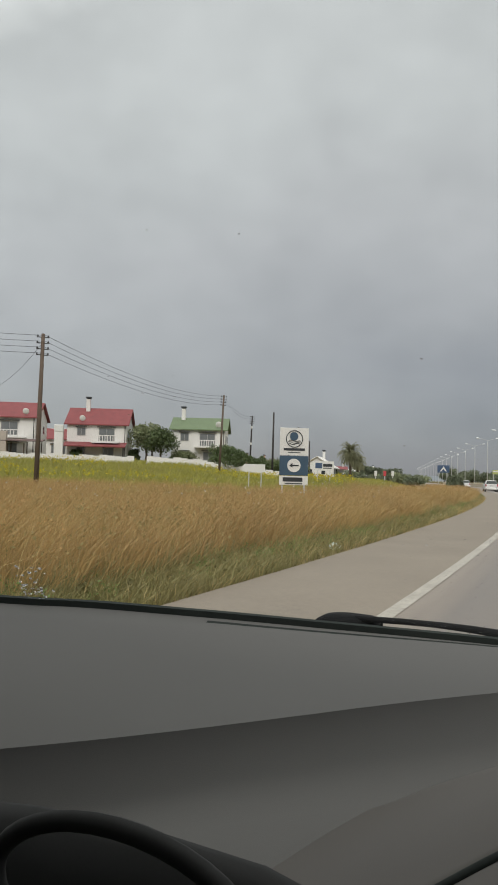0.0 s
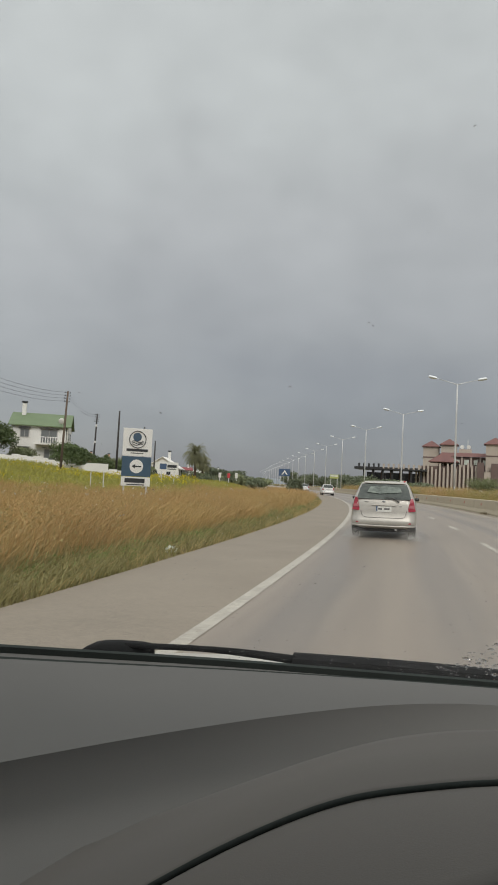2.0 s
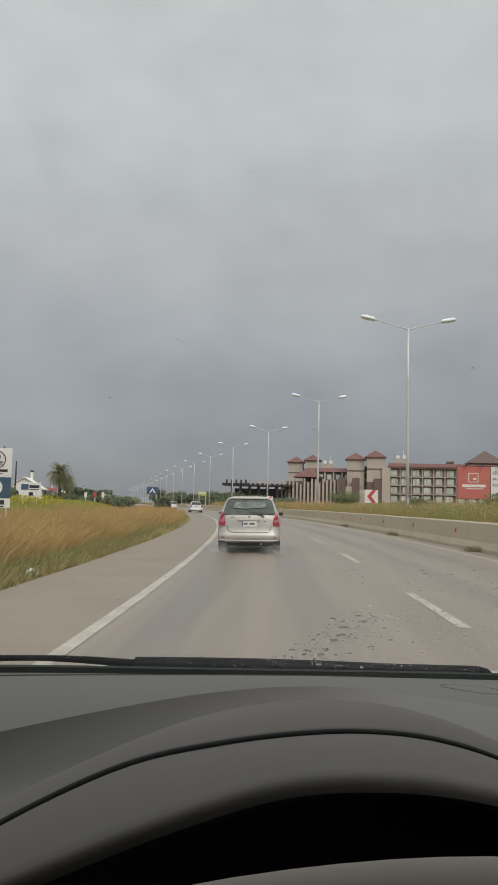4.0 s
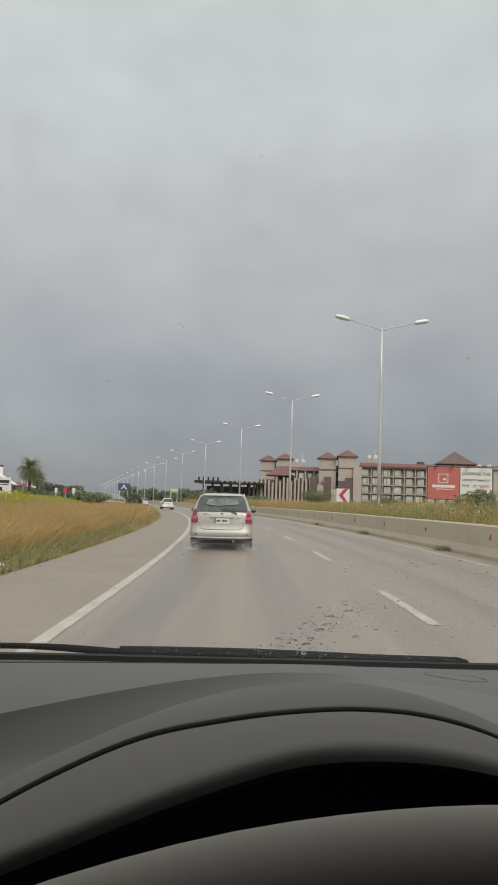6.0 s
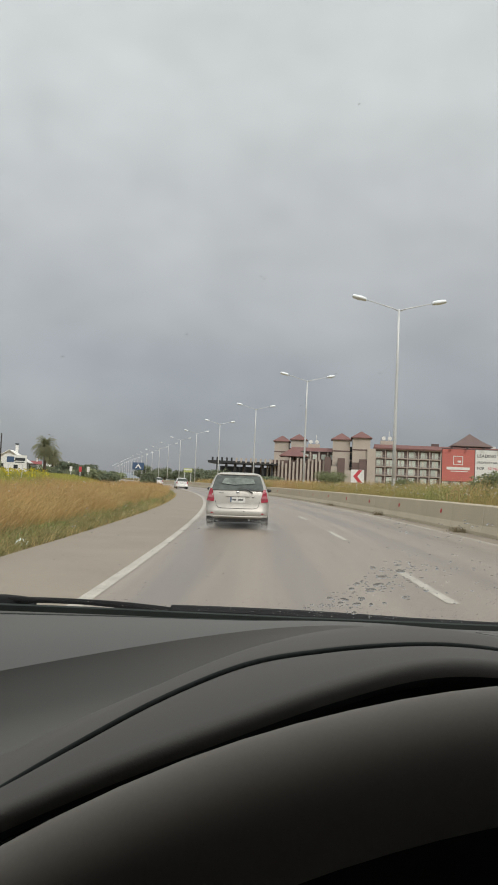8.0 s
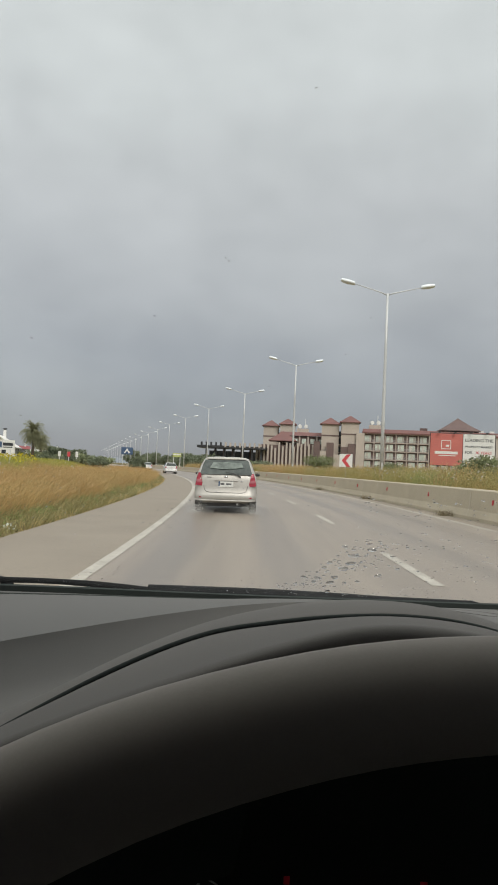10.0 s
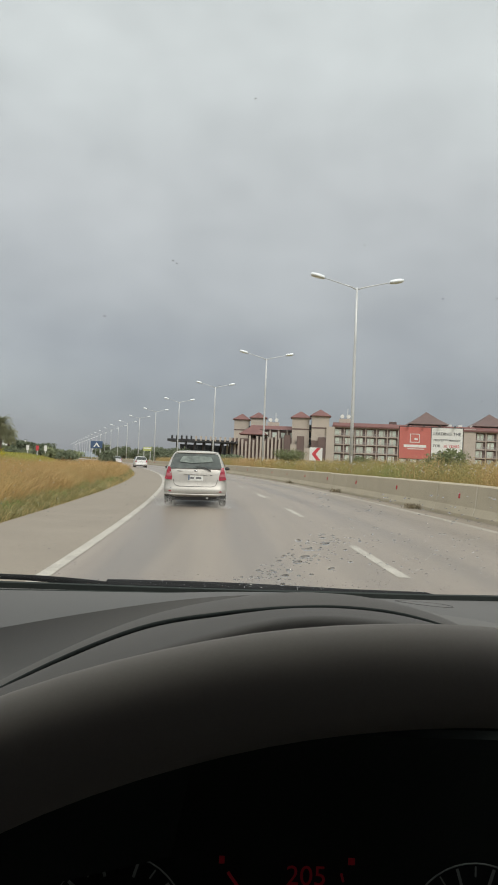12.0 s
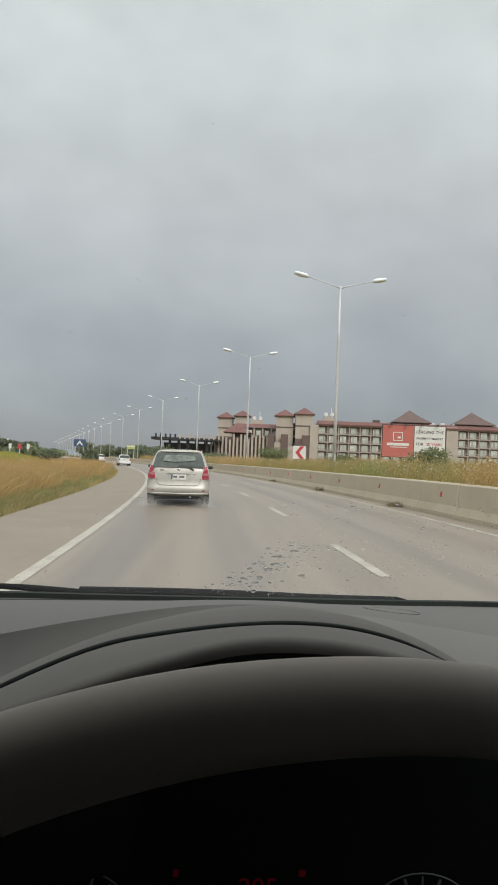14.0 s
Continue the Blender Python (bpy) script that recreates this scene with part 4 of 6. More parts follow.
# ---------------------------------------------------------------- cars on the road
def ring_level(w, y0, y1, z, r, n=6):
    """A rounded rectangle in plan: half width w, from y0 to y1."""
    pts = []
    for cx, cy, a0 in ((w - r, y0 + r, -90), (w - r, y1 - r, 0), (-w + r, y1 - r, 90), (-w + r, y0 + r, 180)):
        for k in range(n + 1):
            a = radians(a0 + 90 * k / n)
            pts.append((cx + r * math.cos(a), cy + r * math.sin(a), z))
    return pts


def hatchback(label, paint, m, tilt=0.0):
    """A small hatchback seen from behind; its origin lies on the road under the rear bumper."""
    c = thing("car", label, "car", "traffic on the road", at=m @ pose(0, 0, 0, 0, tilt, 0))
    lv = [(0.74, 0.14, 3.70, 0.27, 0.16), (0.80, 0.05, 3.78, 0.32, 0.20), (0.832, 0.01, 3.82, 0.38, 0.24), (0.8375, 0.0, 3.83, 0.44, 0.25), (0.8375, 0.012, 3.80, 0.50, 0.25),
          (0.836, 0.045, 3.74, 0.54, 0.24), (0.834, 0.06, 3.66, 0.70, 0.24), (0.826, 0.075, 3.40, 0.88, 0.24), (0.80, 0.10, 3.05, 0.99, 0.24), (0.785, 0.125, 2.9, 1.03, 0.24),
          (0.735, 0.22, 2.55, 1.17, 0.25), (0.68, 0.33, 2.2, 1.31, 0.27), (0.63, 0.42, 1.95, 1.41, 0.28), (0.59, 0.47, 1.8, 1.46, 0.28), (0.50, 0.58, 1.65, 1.495, 0.25), (0.30, 0.8, 1.5, 1.51, 0.15)]
    bm = bmesh.new()
    v = loft(bm, [ring_level(w, y0, y1, z, r) for w, y0, y1, z, r in lv], closed=True)
    bm.faces.new(v[-1]); bm.faces.new(v[0][::-1])
    part("body", bm, paint, c, smooth=True)

    def rear_y(z):
        for a, b in zip(lv, lv[1:]):
            if a[3] <= z <= b[3]:
                return a[1] + (b[1] - a[1]) * (z - a[3]) / (b[3] - a[3])
        return 0.0

    def plate_on_rear(name, poly, mat, lift=0.012, thick=0.02, lab="", parent=None):
        """A panel that follows the rear: poly in x, z."""
        bm = bmesh.new()
        f = [bm.verts.new((x, rear_y(z) - lift + 0.12 * max(abs(x) - 0.5, 0) ** 1.5 * 2, z)) for x, z in poly]
        b = [bm.verts.new((q.co.x, q.co.y + thick, q.co.z)) for q in f]
        bm.faces.new(f); bm.faces.new(b[::-1])
        for k in range(len(f)):
            j = (k + 1) % len(f)
            bm.faces.new((f[k], b[k], b[j], f[j]))
        return part(name, bm, mat, parent or c, lab)
    # rear window with rounded lower corners
    plate_on_rear("rear_window", [(-0.65, 1.03), (0.65, 1.03), (0.69, 1.06), (0.625, 1.30), (0.575, 1.415), (-0.575, 1.415), (-0.625, 1.30), (-0.69, 1.06)], M_CARGLASS, 0.05, 0.06, "dark rear window")
    # pale patch on the closed body paints the light seen through the car
    if paint is M_SILVER:
        for poly in ([(-0.44, 1.20), (-0.12, 1.17), (0.20, 1.19), (0.46, 1.22), (0.40, 1.345), (0.05, 1.365), (-0.36, 1.35)],):
            plate_on_rear("painted_glimpse", poly, M_GLIMPSE, 0.053, 0.004, "pale patch painted as light through the cabin")
    for sx in (-1, 1):
        plate_on_rear("tail_light", [(sx * 0.665, 1.045), (sx * 0.735, 1.075), (sx * 0.765, 0.98), (sx * 0.815, 0.735), (sx * 0.635, 0.715), (sx * 0.62, 0.80), (sx * 0.655, 0.93)], M_TAIL, 0.016, 0.05, "red tail light")
        plate_on_rear("tail_light_lens", [(sx * 0.65, 0.885), (sx * 0.775, 0.895), (sx * 0.795, 0.82), (sx * 0.635, 0.81)], M_TAILW, 0.021, 0.03, "pale clear lens in the tail light")
        # hatch edge seam
        bm = tube(bmesh.new(), [(sx * x, rear_y(z) - 0.004, z) for x, z in ((0.585, 0.74), (0.565, 0.63), (0.52, 0.57), (0.42, 0.548), (0.0, 0.545))], 0.006, 5)
        part("hatch_seam", bm, M_TRIM, c)
        # mirror
        bm = bmesh.new()
        bmesh.ops.create_uvsphere(bm, u_segments=12, v_segments=8, radius=1.0, matrix=Matrix.Translation((sx * 0.885, 2.35, 1.02)) @ Matrix.Diagonal((0.075, 0.05, 0.05, 1)))
        part("wing_mirror", bm, M_TRIM if paint is M_SILVER else paint, c, "dark wing mirror", smooth=True)
        # side windows
        bm = bmesh.new()
        rows = []
        for z, w0 in ((1.05, 0.787), (1.2, 0.735), (1.36, 0.67)):
            rows.append([(sx * w0, y, z) for y in xs(0.55 + (z - 1.05) * 0.6, 2.55 - (z - 1.05) * 1.6, 4)])
        loft(bm, rows)
        part("side_window", bm, M_CARGLASS, c)
        for y in (0.62, 3.1):
            bm = bmesh.new()
            bmesh.ops.create_cone(bm, cap_ends=True, segments=28, radius1=0.295, radius2=0.295, depth=0.185, matrix=Matrix.Translation((sx * 0.735, y, 0.295)) @ pose(0, 0, 0, 0, 90, 0))
            bmesh.ops.bevel(bm, geom=[e for e in bm.edges if len(e.link_faces) == 2 and any(len(f.verts) > 4 for f in e.link_faces)], offset=0.03, segments=2, affect="EDGES")
            tyre = part("wheel", bm, M_TYRE, c, smooth=False)
            bm = bmesh.new()
            bmesh.ops.create_cone(bm, cap_ends=True, segments=20, radius1=0.19, radius2=0.17, depth=0.03, matrix=Matrix.Translation((sx * 0.83, y, 0.295)) @ pose(0, 0, 0, 0, 90 * sx, 0))
            part("rim", bm, M_GALV, tyre)
        bm = bx(sx * 0.70, 0.10, 0.27, 0.16, 0.04, 0.16, bevel=0.01)
        part("mud_flap", bm, M_TRIM, c)
    # bumper's lower rib, dark underside, plate, handle bar, badge, wiper
    part("bumper_rib", tube(bmesh.new(), [(-0.80, 0.07, 0.345), (-0.62, 0.005, 0.335), (0, -0.008, 0.33), (0.62, 0.005, 0.335), (0.80, 0.07, 0.345)], 0.022, 8), paint, c, smooth=True)
    part("underside", bx(0, 1.9, 0.235, 1.42, 3.5, 0.12, bevel=0.02), M_TRIM, c, "dark underbody")
    part("axle_beam", tube(bmesh.new(), [(-0.65, 0.62, 0.27), (0.65, 0.62, 0.27)], 0.04, 8), M_TRIM, c)
    part("exhaust", tube(bmesh.new(), [(0.32, 0.10, 0.24), (0.32, 0.5, 0.25)], 0.028, 10), M_GALV, c)
    plate_on_rear("plate_recess", [(-0.33, 0.70), (0.33, 0.70), (0.35, 0.85), (-0.35, 0.85)], paint, -0.004, 0.02)
    plate = plate_on_rear("number_plate", [(-0.20, 0.70), (0.20, 0.70), (0.20, 0.85), (-0.20, 0.85)], M_PLATE, 0.014, 0.012, "white number plate with dark bars")
    part("plate_bar", bx(-0.176, rear_y(0.775) - 0.017, 0.775, 0.036, 0.004, 0.14), M_SIGNBLUE, plate, "blue strip")
    for x0, w in ((-0.09, 0.10), (0.08, 0.14)):
        part("plate_bar", bx(x0, rear_y(0.775) - 0.017, 0.775, w, 0.004, 0.045), M_PLATEINK, plate, "dark bar of lettering")
    part("handle_bar", bx(0, rear_y(0.87) - 0.014, 0.868, 0.62, 0.03, 0.026, bevel=0.008), paint, c, "hatch handle bar")
    b2 = bmesh.new()
    bmesh.ops.create_uvsphere(b2, u_segments=12, v_segments=6, radius=1.0, matrix=Matrix.Translation((0, rear_y(0.965) - 0.006, 0.965)) @ Matrix.Diagonal((0.045, 0.008, 0.03, 1)))
    part("badge", b2, M_CHROME, c, smooth=True)
    part("badge_strip", bx(0.42, rear_y(0.86) - 0.004, 0.85, 0.07, 0.01, 0.02), M_CHROME, c)
    part("badge_strip", bx(-0.44, rear_y(0.93) - 0.004, 0.95, 0.12, 0.01, 0.02), M_CHROME, c)
    part("rear_wiper", tube(bmesh.new(), [(0.0, rear_y(1.09) - 0.075, 1.085), (0.22, rear_y(1.06) - 0.075, 1.06), (0.40, rear_y(0.97) - 0.03, 0.965)][::-1], [0.018, 0.012, 0.01], 6), M_TRIM, c)
    part("roof_spoiler", bx(0, 0.44, 1.445, 1.10, 0.12, 0.03, bevel=0.012), paint, c)
    part("brake_light", bx(0, 0.395, 1.405, 0.26, 0.02, 0.02), M_TAIL, c, "narrow high brake light")
    part("number_lamp", bx(0, rear_y(0.86) - 0.016, 0.857, 0.3, 0.02, 0.010), M_TRIM, c)
    part("fog_reflector", bx(-0.64, 0.02, 0.42, 0.12, 0.02, 0.03), M_TAIL, c)
    part("fog_reflector", bx(0.64, 0.02, 0.42, 0.12, 0.02, 0.03), M_TAIL, c)
    part("aerial", tube(bmesh.new(), [(0.0, 1.55, 1.505), (0.0, 1.25, 1.68)], 0.006, 5), M_TRIM, c)
    return c


hatchback("silver hatchback with dark rear window, driving ahead on the wet road", M_SILVER, pose(-0.77, 19.2, 0.004, 0, 0, 1.2), -0.6)
for s0, o0, lab, pt in ((100, -1.2, "white hatchback farther along the bend", M_CARWHITE), (140, -1.0, "pale silver car far along the bend", M_CARGREY)):
    px, py = road(s0, o0)
    hatchback(lab, pt, pose(px, py, 0.004, 0, 0, heading(s0)))


def build_spray():
    """Fine water thrown up behind the silver car's wheels."""
    rng = np.random.default_rng(77)
    v, f = [], []
    octa = [(1, 0, 0), (-1, 0, 0), (0, 1, 0), (0, -1, 0), (0, 0, 1), (0, 0, -1)]
    tri = [(0, 2, 4), (2, 1, 4), (1, 3, 4), (3, 0, 4), (2, 0, 5), (1, 2, 5), (3, 1, 5), (0, 3, 5)]
    for k in range(11000):
        side = rng.choice((-0.74, 0.74)) if k % 12 else rng.uniform(-0.6, 0.6)
        back = rng.gamma(1.6, 0.45)
        x, y = -0.77 + side + rng.normal(0, 0.10 + 0.10 * back), 19.2 - back + 0.25
        z = 0.02 + abs(rng.normal(0, 0.10 + 0.06 * back)) * (1.0 if k % 12 else 0.5)
        r = rng.uniform(0.0014, 0.0036)
        i = len(v)
        v += [(x + r * a, y + r * b, z + r * c) for a, b, c in octa]
        f += [(i + a, i + b, i + c) for a, b, c in tri]
    me = bpy.data.meshes.new("road_spray")
    me.from_pydata(v, [], f)
    me.materials.append(M_SPRAY)
    tagged(new("road_spray", me), "fine pale water spray behind the silver car's wheels", "water spray", kind="stuff")


build_spray()


# ---------------------------------------------------------------- concrete barrier
def build_barrier():
    b = thing("concrete_barrier", "long low concrete barrier wall with stains and red reflectors", "barrier", kind="structure")
    L = 3.0
    for i in range(-6, 110):
        s0, s1 = i * L + 0.006, (i + 1) * L - 0.006
        bm = bmesh.new()
        prof = ((6.70, -0.05), (6.70, 0.10), (6.78, 0.30), (6.83, 0.86), (6.87, 0.90), (7.06, 0.90), (7.10, 0.86), (7.12, -0.05))
        hz = random.uniform(-0.006, 0.006)
        rows = [[(*road(s, o), z + (hz if z > 0.2 else 0)) for o, z in prof] for s in (s0, (s0 + s1) / 2, s1)]
        v = loft(bm, rows)
        bm.faces.new(v[0]); bm.faces.new(v[-1][::-1])
        part("barrier_segment", bm, M_CONCRETE, b)
        if i >= 0 and i % 5 in (1, 2):
            bm = bmesh.new()
            w1, w2 = random.uniform(0.02, 0.05), random.uniform(0.01, 0.03)
            loft(bm, [[(*road(s0 + 0.05 + q, o - 0.003), z) for q in (0.0, w)] for (o, z), w in zip(prof[1:4], (w2, w1, w1))])
            part("joint_streak", bm, M_STREAK, b, "pale lime streak at a joint")
        if i % 2 == 0 and i >= 0:
            x, y = road(s0 + 1.2, 6.795)
            bm = bmesh.new()
            prism(bm, [(-0.045, -0.07), (0.045, -0.07), (0.025, 0.07), (-0.025, 0.07)], 0.02)
            r = part("reflector", bm, M_SIGNRED, b, "small red reflector")
            r.matrix_basis = pose(x, y, 0.58, 0, 0, heading(s0) - 18)


build_barrier()


# ---------------------------------------------------------------- street lamps
def build_lamp(m):
    c = thing("street_lamp", "tall galvanised street lamp with two arms and white heads", "street lamp", "street lamps along the median", at=m)
    H = 11.3
    part("pole", tube(bmesh.new(), [(0, 0, 0), (0, 0, 4), (0, 0, 8), (0, 0, H)], [0.115, 0.098, 0.08, 0.062], 10), M_GALV, c, smooth=True)
    part("base_plate", bx(0, 0, 0.03, 0.42, 0.42, 0.06, bevel=0.01), M_GALV, c)
    part("service_door", bx(0, -0.112, 1.0, 0.09, 0.02, 0.35, bevel=0.006), M_GALV, c)
    for sx in (-1, 1):
        part("arm", tube(bmesh.new(), [(0, 0, H - 0.12), (sx * 0.4, 0, H + 0.04), (sx * 2.1, 0, H + 0.48)], [0.04, 0.032, 0.024], 8), M_GALV, c, smooth=True)
        bm = bmesh.new()
        rows = []
        for u, w, h in ((0, 0.08, 0.08), (0.05, 0.16, 0.14), (0.3, 0.20, 0.165), (0.6, 0.21, 0.17), (0.92, 0.19, 0.145), (1.0, 0.12, 0.08)):
            cx = sx * (2.0 + 0.85 * u)
            cz = H + 0.45 + 0.16 * u
            rows.append([(cx, w * math.cos(a), cz + (h if math.sin(a) > 0 else h * 0.6) * math.sin(a)) for a in (2 * math.pi * k / 10 for k in range(10))])
        v = loft(bm, rows, closed=True)
        bm.faces.new(v[0]); bm.faces.new(v[-1])
        head = part("lamp_head", bm, M_LAMPHEAD, c, "white lamp head", smooth=True)
        bm = bmesh.new()
        bmesh.ops.create_uvsphere(bm, u_segments=12, v_segments=6, radius=1.0, matrix=Matrix.Translation((sx * 2.45, 0, H + 0.50)) @ pose(0, 0, 0, 0, -sx * 11, 0) @ Matrix.Diagonal((0.28, 0.15, 0.085, 1)))
        part("lens", bm, M_LENS, head, smooth=True)
    return c


LAMP_S = [11.5 + 30.6 * i for i in range(0, 25)]
first = None
for s0 in LAMP_S:
    x, y = road(s0, 9.3)
    m = pose(x, y, height(x, y), 0, 0, heading(s0))
    if first is None:
        first = build_lamp(m)
    else:
        copy_thing(first, m)


# ---------------------------------------------------------------- hotel behind the road
def build_hotel():
    """Local x runs along the front to the right from the main tower, y goes back, z up."""
    az, d = 8.3, 322.0
    a = radians(az)
    m = pose(d * math.sin(a), d * math.cos(a), -0.3, 0, 0, -5.0)
    h = thing("hotel", "long five-storey beige and brown hotel with red tiled towers", "hotel", at=m)
    FH, BW, NB, D = 3.75, 4.75, 25, 16.0
    top = 5 * FH + 0.6
    # long wing: rear wall, floor slabs, cross walls, room fronts
    part("wing_wall", bx(NB * BW / 2, D / 2 + 0.45, top / 2, NB * BW, D, top), M_BROWN, h, "brown wall behind the balconies")
    slab = None
    for k in range(6):
        z = k * FH + 0.15
        if slab is None:
            slab = part("floor_slab", bx(NB * BW / 2, 1.0, 0, NB * BW + 0.5, 2.6, 0.46), M_HOTELP, h, "pale concrete floor edge")
            slab.matrix_basis = pose(0, 0, z)
        else:
            share("floor_slab", slab, h, pose(0, 0, z))
    pier = None
    rail = None
    win = None
    cur = None
    for i in range(NB + 1):
        if pier is None:
            pier = part("pier", bx(0, 0.95, top / 2, 0.42, 2.5, top), M_HOTELP, h, "pale concrete pier")
            pier.matrix_basis = pose(0, 0, 0)
        else:
            share("pier", pier, h, pose(i * BW, 0, 0))
    part("stair_shaft", bx(12.5 * BW, 0.9, top / 2 + 0.4, BW + 0.4, 3.0, top + 0.8), M_HOTEL, h, "plain rendered stair shaft")
    for i in range(NB):
        if i == 12:
            continue
        for k in range(5):
            x, z = (i + 0.5) * BW, k * FH
            mm = pose(x, 0, z)
            if win is None:
                win = part("window", bx(-0.25, 0.40, 1.8, 2.7, 0.12, 2.7), M_ROOMGLASS, h, "glazed balcony door")
                win.matrix_basis = mm
                cur = part("curtain", bx(-0.5, 0.33, 1.75, 0.8, 0.10, 2.4), M_CURTAIN, h, "pale curtain")
                cur.matrix_basis = mm
                rail = part("balustrade", bx(0, -0.15, 0.85, BW - 0.5, 0.06, 0.95), M_RAIL, h, "balcony balustrade")
                bm = bmesh.new()
                for q in range(15):
                    box(bm, -2.1 + 0.3 * q, -0.18, 0.85, 0.06, 0.05, 0.9)
                box(bm, 0, -0.18, 1.32, BW - 0.45, 0.08, 0.08)
                rail.data = finish(bm, "balustrade", M_RAIL)
                rail.matrix_basis = mm
            else:
                share("window", win, h, mm @ pose(random.uniform(-0.3, 0.3), 0, 0))
                share("curtain", cur, h, mm @ pose(random.choice((0.0, 1.2, 0.4)), 0, 0))
                share("balustrade", rail, h, mm)
    # sloping red band of roof over the wing
    bm = bmesh.new()
    L = NB * BW
    loft(bm, [[(-0.6, -1.0, top - 0.35), (L + 0.6, -1.0, top - 0.35)], [(-0.6, -1.0, top + 0.25), (L + 0.6, -1.0, top + 0.25)], [(0, 1.0, top + 1.75), (L, 1.0, top + 1.75)], [(0, 4.0, top + 1.8), (L, 4.0, top + 1.8)], [(0, 4.5, top), (L, 4.5, top)]])
    part("eaves_roof", bm, M_RUST, h, "faded red tiled eaves roof")
    # broad pyramid roofs over the wing
    for cx, w, hh in ((42.0, 17.0, 6.2), (70.0, 17.0, 6.2), (106, 12.5, 4.4)):
        part("roof_base", bx(cx, 9, top + 1.6, w * 0.72, w * 0.62, 2.2), M_HOTEL, h, "pale attic under the pyramid roof")
        bm = bmesh.new()
        b = [bm.verts.new(v) for v in ((cx - w / 2, 9 - w / 2, top + 2.2), (cx + w / 2, 9 - w / 2, top + 2.2), (cx + w / 2, 9 + w / 2, top + 2.2), (cx - w / 2, 9 + w / 2, top + 2.2))]
        c = [bm.verts.new(v) for v in ((cx - w / 2, 9 - w / 2, top + 2.5), (cx + w / 2, 9 - w / 2, top + 2.5), (cx + w / 2, 9 + w / 2, top + 2.5), (cx - w / 2, 9 + w / 2, top + 2.5))]
        e = [bm.verts.new((cx + (v.co.x - cx) * 0.52, 9 + (v.co.y - 9) * 0.52, top + 2.2 + hh * 0.46)) for v in c]
        ap = bm.verts.new((cx, 9, top + 2.2 + hh))
        bm.faces.new(b[::-1])
        for q in range(4):
            bm.faces.new((b[q], b[(q + 1) % 4], c[(q + 1) % 4], c[q]))
            bm.faces.new((c[q], c[(q + 1) % 4], e[(q + 1) % 4], e[q]))
            bm.faces.new((e[q], e[(q + 1) % 4], ap))
        part("pyramid_roof", bm, M_THATCH, h, "brown shingled pyramid roof")
    part("roof_vent", bx(27, 8, top + 2.6, 3.0, 3.0, 1.2), M_THATCH, h)
    for k in range(9):
        part("roof_plant", bx(46 + 5.2 * k + random.uniform(-1, 1), 6, top + 2.2, random.uniform(1.5, 3.5), 1.5, random.uniform(0.7, 1.3)), M_SIGNWHITE, h, "white plant on the roof")

    def pyramid(cx, cy, w, z, hh, mat, nm="tower_roof"):
        bm = bmesh.new()
        ring = lambda e, zz: [(cx - w / 2 - e, cy - w / 2 - e, zz), (cx + w / 2 + e, cy - w / 2 - e, zz), (cx + w / 2 + e, cy + w / 2 + e, zz), (cx - w / 2 - e, cy + w / 2 + e, zz)]
        v = loft(bm, [ring(0.8, z), ring(0.8, z + 0.3), [(cx + 0.25 * q[0], cy + 0.25 * q[1], z + hh) for q in ((-1, -1), (1, -1), (1, 1), (-1, 1))]], closed=True)
        bm.faces.new(v[0][::-1]); bm.faces.new(v[-1])
        part(nm, bm, mat, h, "red tiled tower roof")

    def tower_pair(x0, y0, w, zt, nm):
        for cx, cy, zz in ((x0 - 5.0, y0 + 3.0, zt - 0.9), (x0 + 3.6, y0, zt)):
            part("tower", bx(cx, cy, zz / 2, w, w, zz), M_HOTEL, h, "beige rendered tower")
            part("tower_band", bx(cx, cy, zz * 0.78, w + 0.2, w + 0.2, 0.6), M_BROWN, h, "brown band round the tower")
            pyramid(cx, cy, w, zz, 3.2, M_RUST)
        part("tower_link", bx(x0 - 0.8, y0 + 4.0, zt * 0.42, 4.6, 5.0, zt * 0.84), M_BROWN, h, "brown link between the towers")
        for q in range(3):
            part("link_window", bx(x0 - 0.8, y0 + 1.35, zt * 0.5 + q * 3.4, 2.6, 0.4, 2.2), M_DARKGLASS, h)
            part("link_sill", bx(x0 - 0.8, y0 + 1.2, zt * 0.5 + q * 3.4 - 1.4, 3.6, 0.6, 0.35), M_HOTEL, h)
    tower_pair(-9.5, 0.5, 7.6, 23.2, "main")
    tower_pair(-39.0, 46.0, 7.4, 24.2, "rear")
    # stepped cladding below the main towers
    for cx, w, hh, mat in ((-1.5, 3.6, 18.8, M_HOTEL), (-5.0, 3.4, 14.0, M_BROWN), (-8.2, 3.0, 12.5, M_BROWN), (-11.2, 3.0, 9.0, M_HOTEL), (-14.4, 3.2, 14.2, M_BROWN), (-17.4, 2.8, 10.5, M_HOTEL), (-6.6, 1.2, 8.0, M_HOTEL), (-20.2, 2.8, 14.5, M_BROWN)):
        part("facade_panel", bx(cx, -4.2 + 0.12 * abs(cx), hh / 2, w, 1.2, hh), mat, h)
    # middle block with rows of windows and red roof behind the colonnade
    part("middle_block", bx(-25.0, 16, 8.6, 24, 14, 17.2), M_BROWN, h, "brown middle block")
    bm = bmesh.new()
    loft(bm, [[(-38, 8.0, 17.2), (-12, 8.0, 17.2)], [(-37, 11, 19.0), (-12, 11, 19.0)], [(-37, 22, 19.0), (-12, 22, 19.0)]])
    part("middle_roof", bm, M_RUST, h, "red tiled roof of the middle block")
    for k in range(6):
        part("middle_window", bx(-34 + 3.9 * k, 8.9, 14.8, 1.9, 0.3, 2.2), M_ROOMGLASS, h)
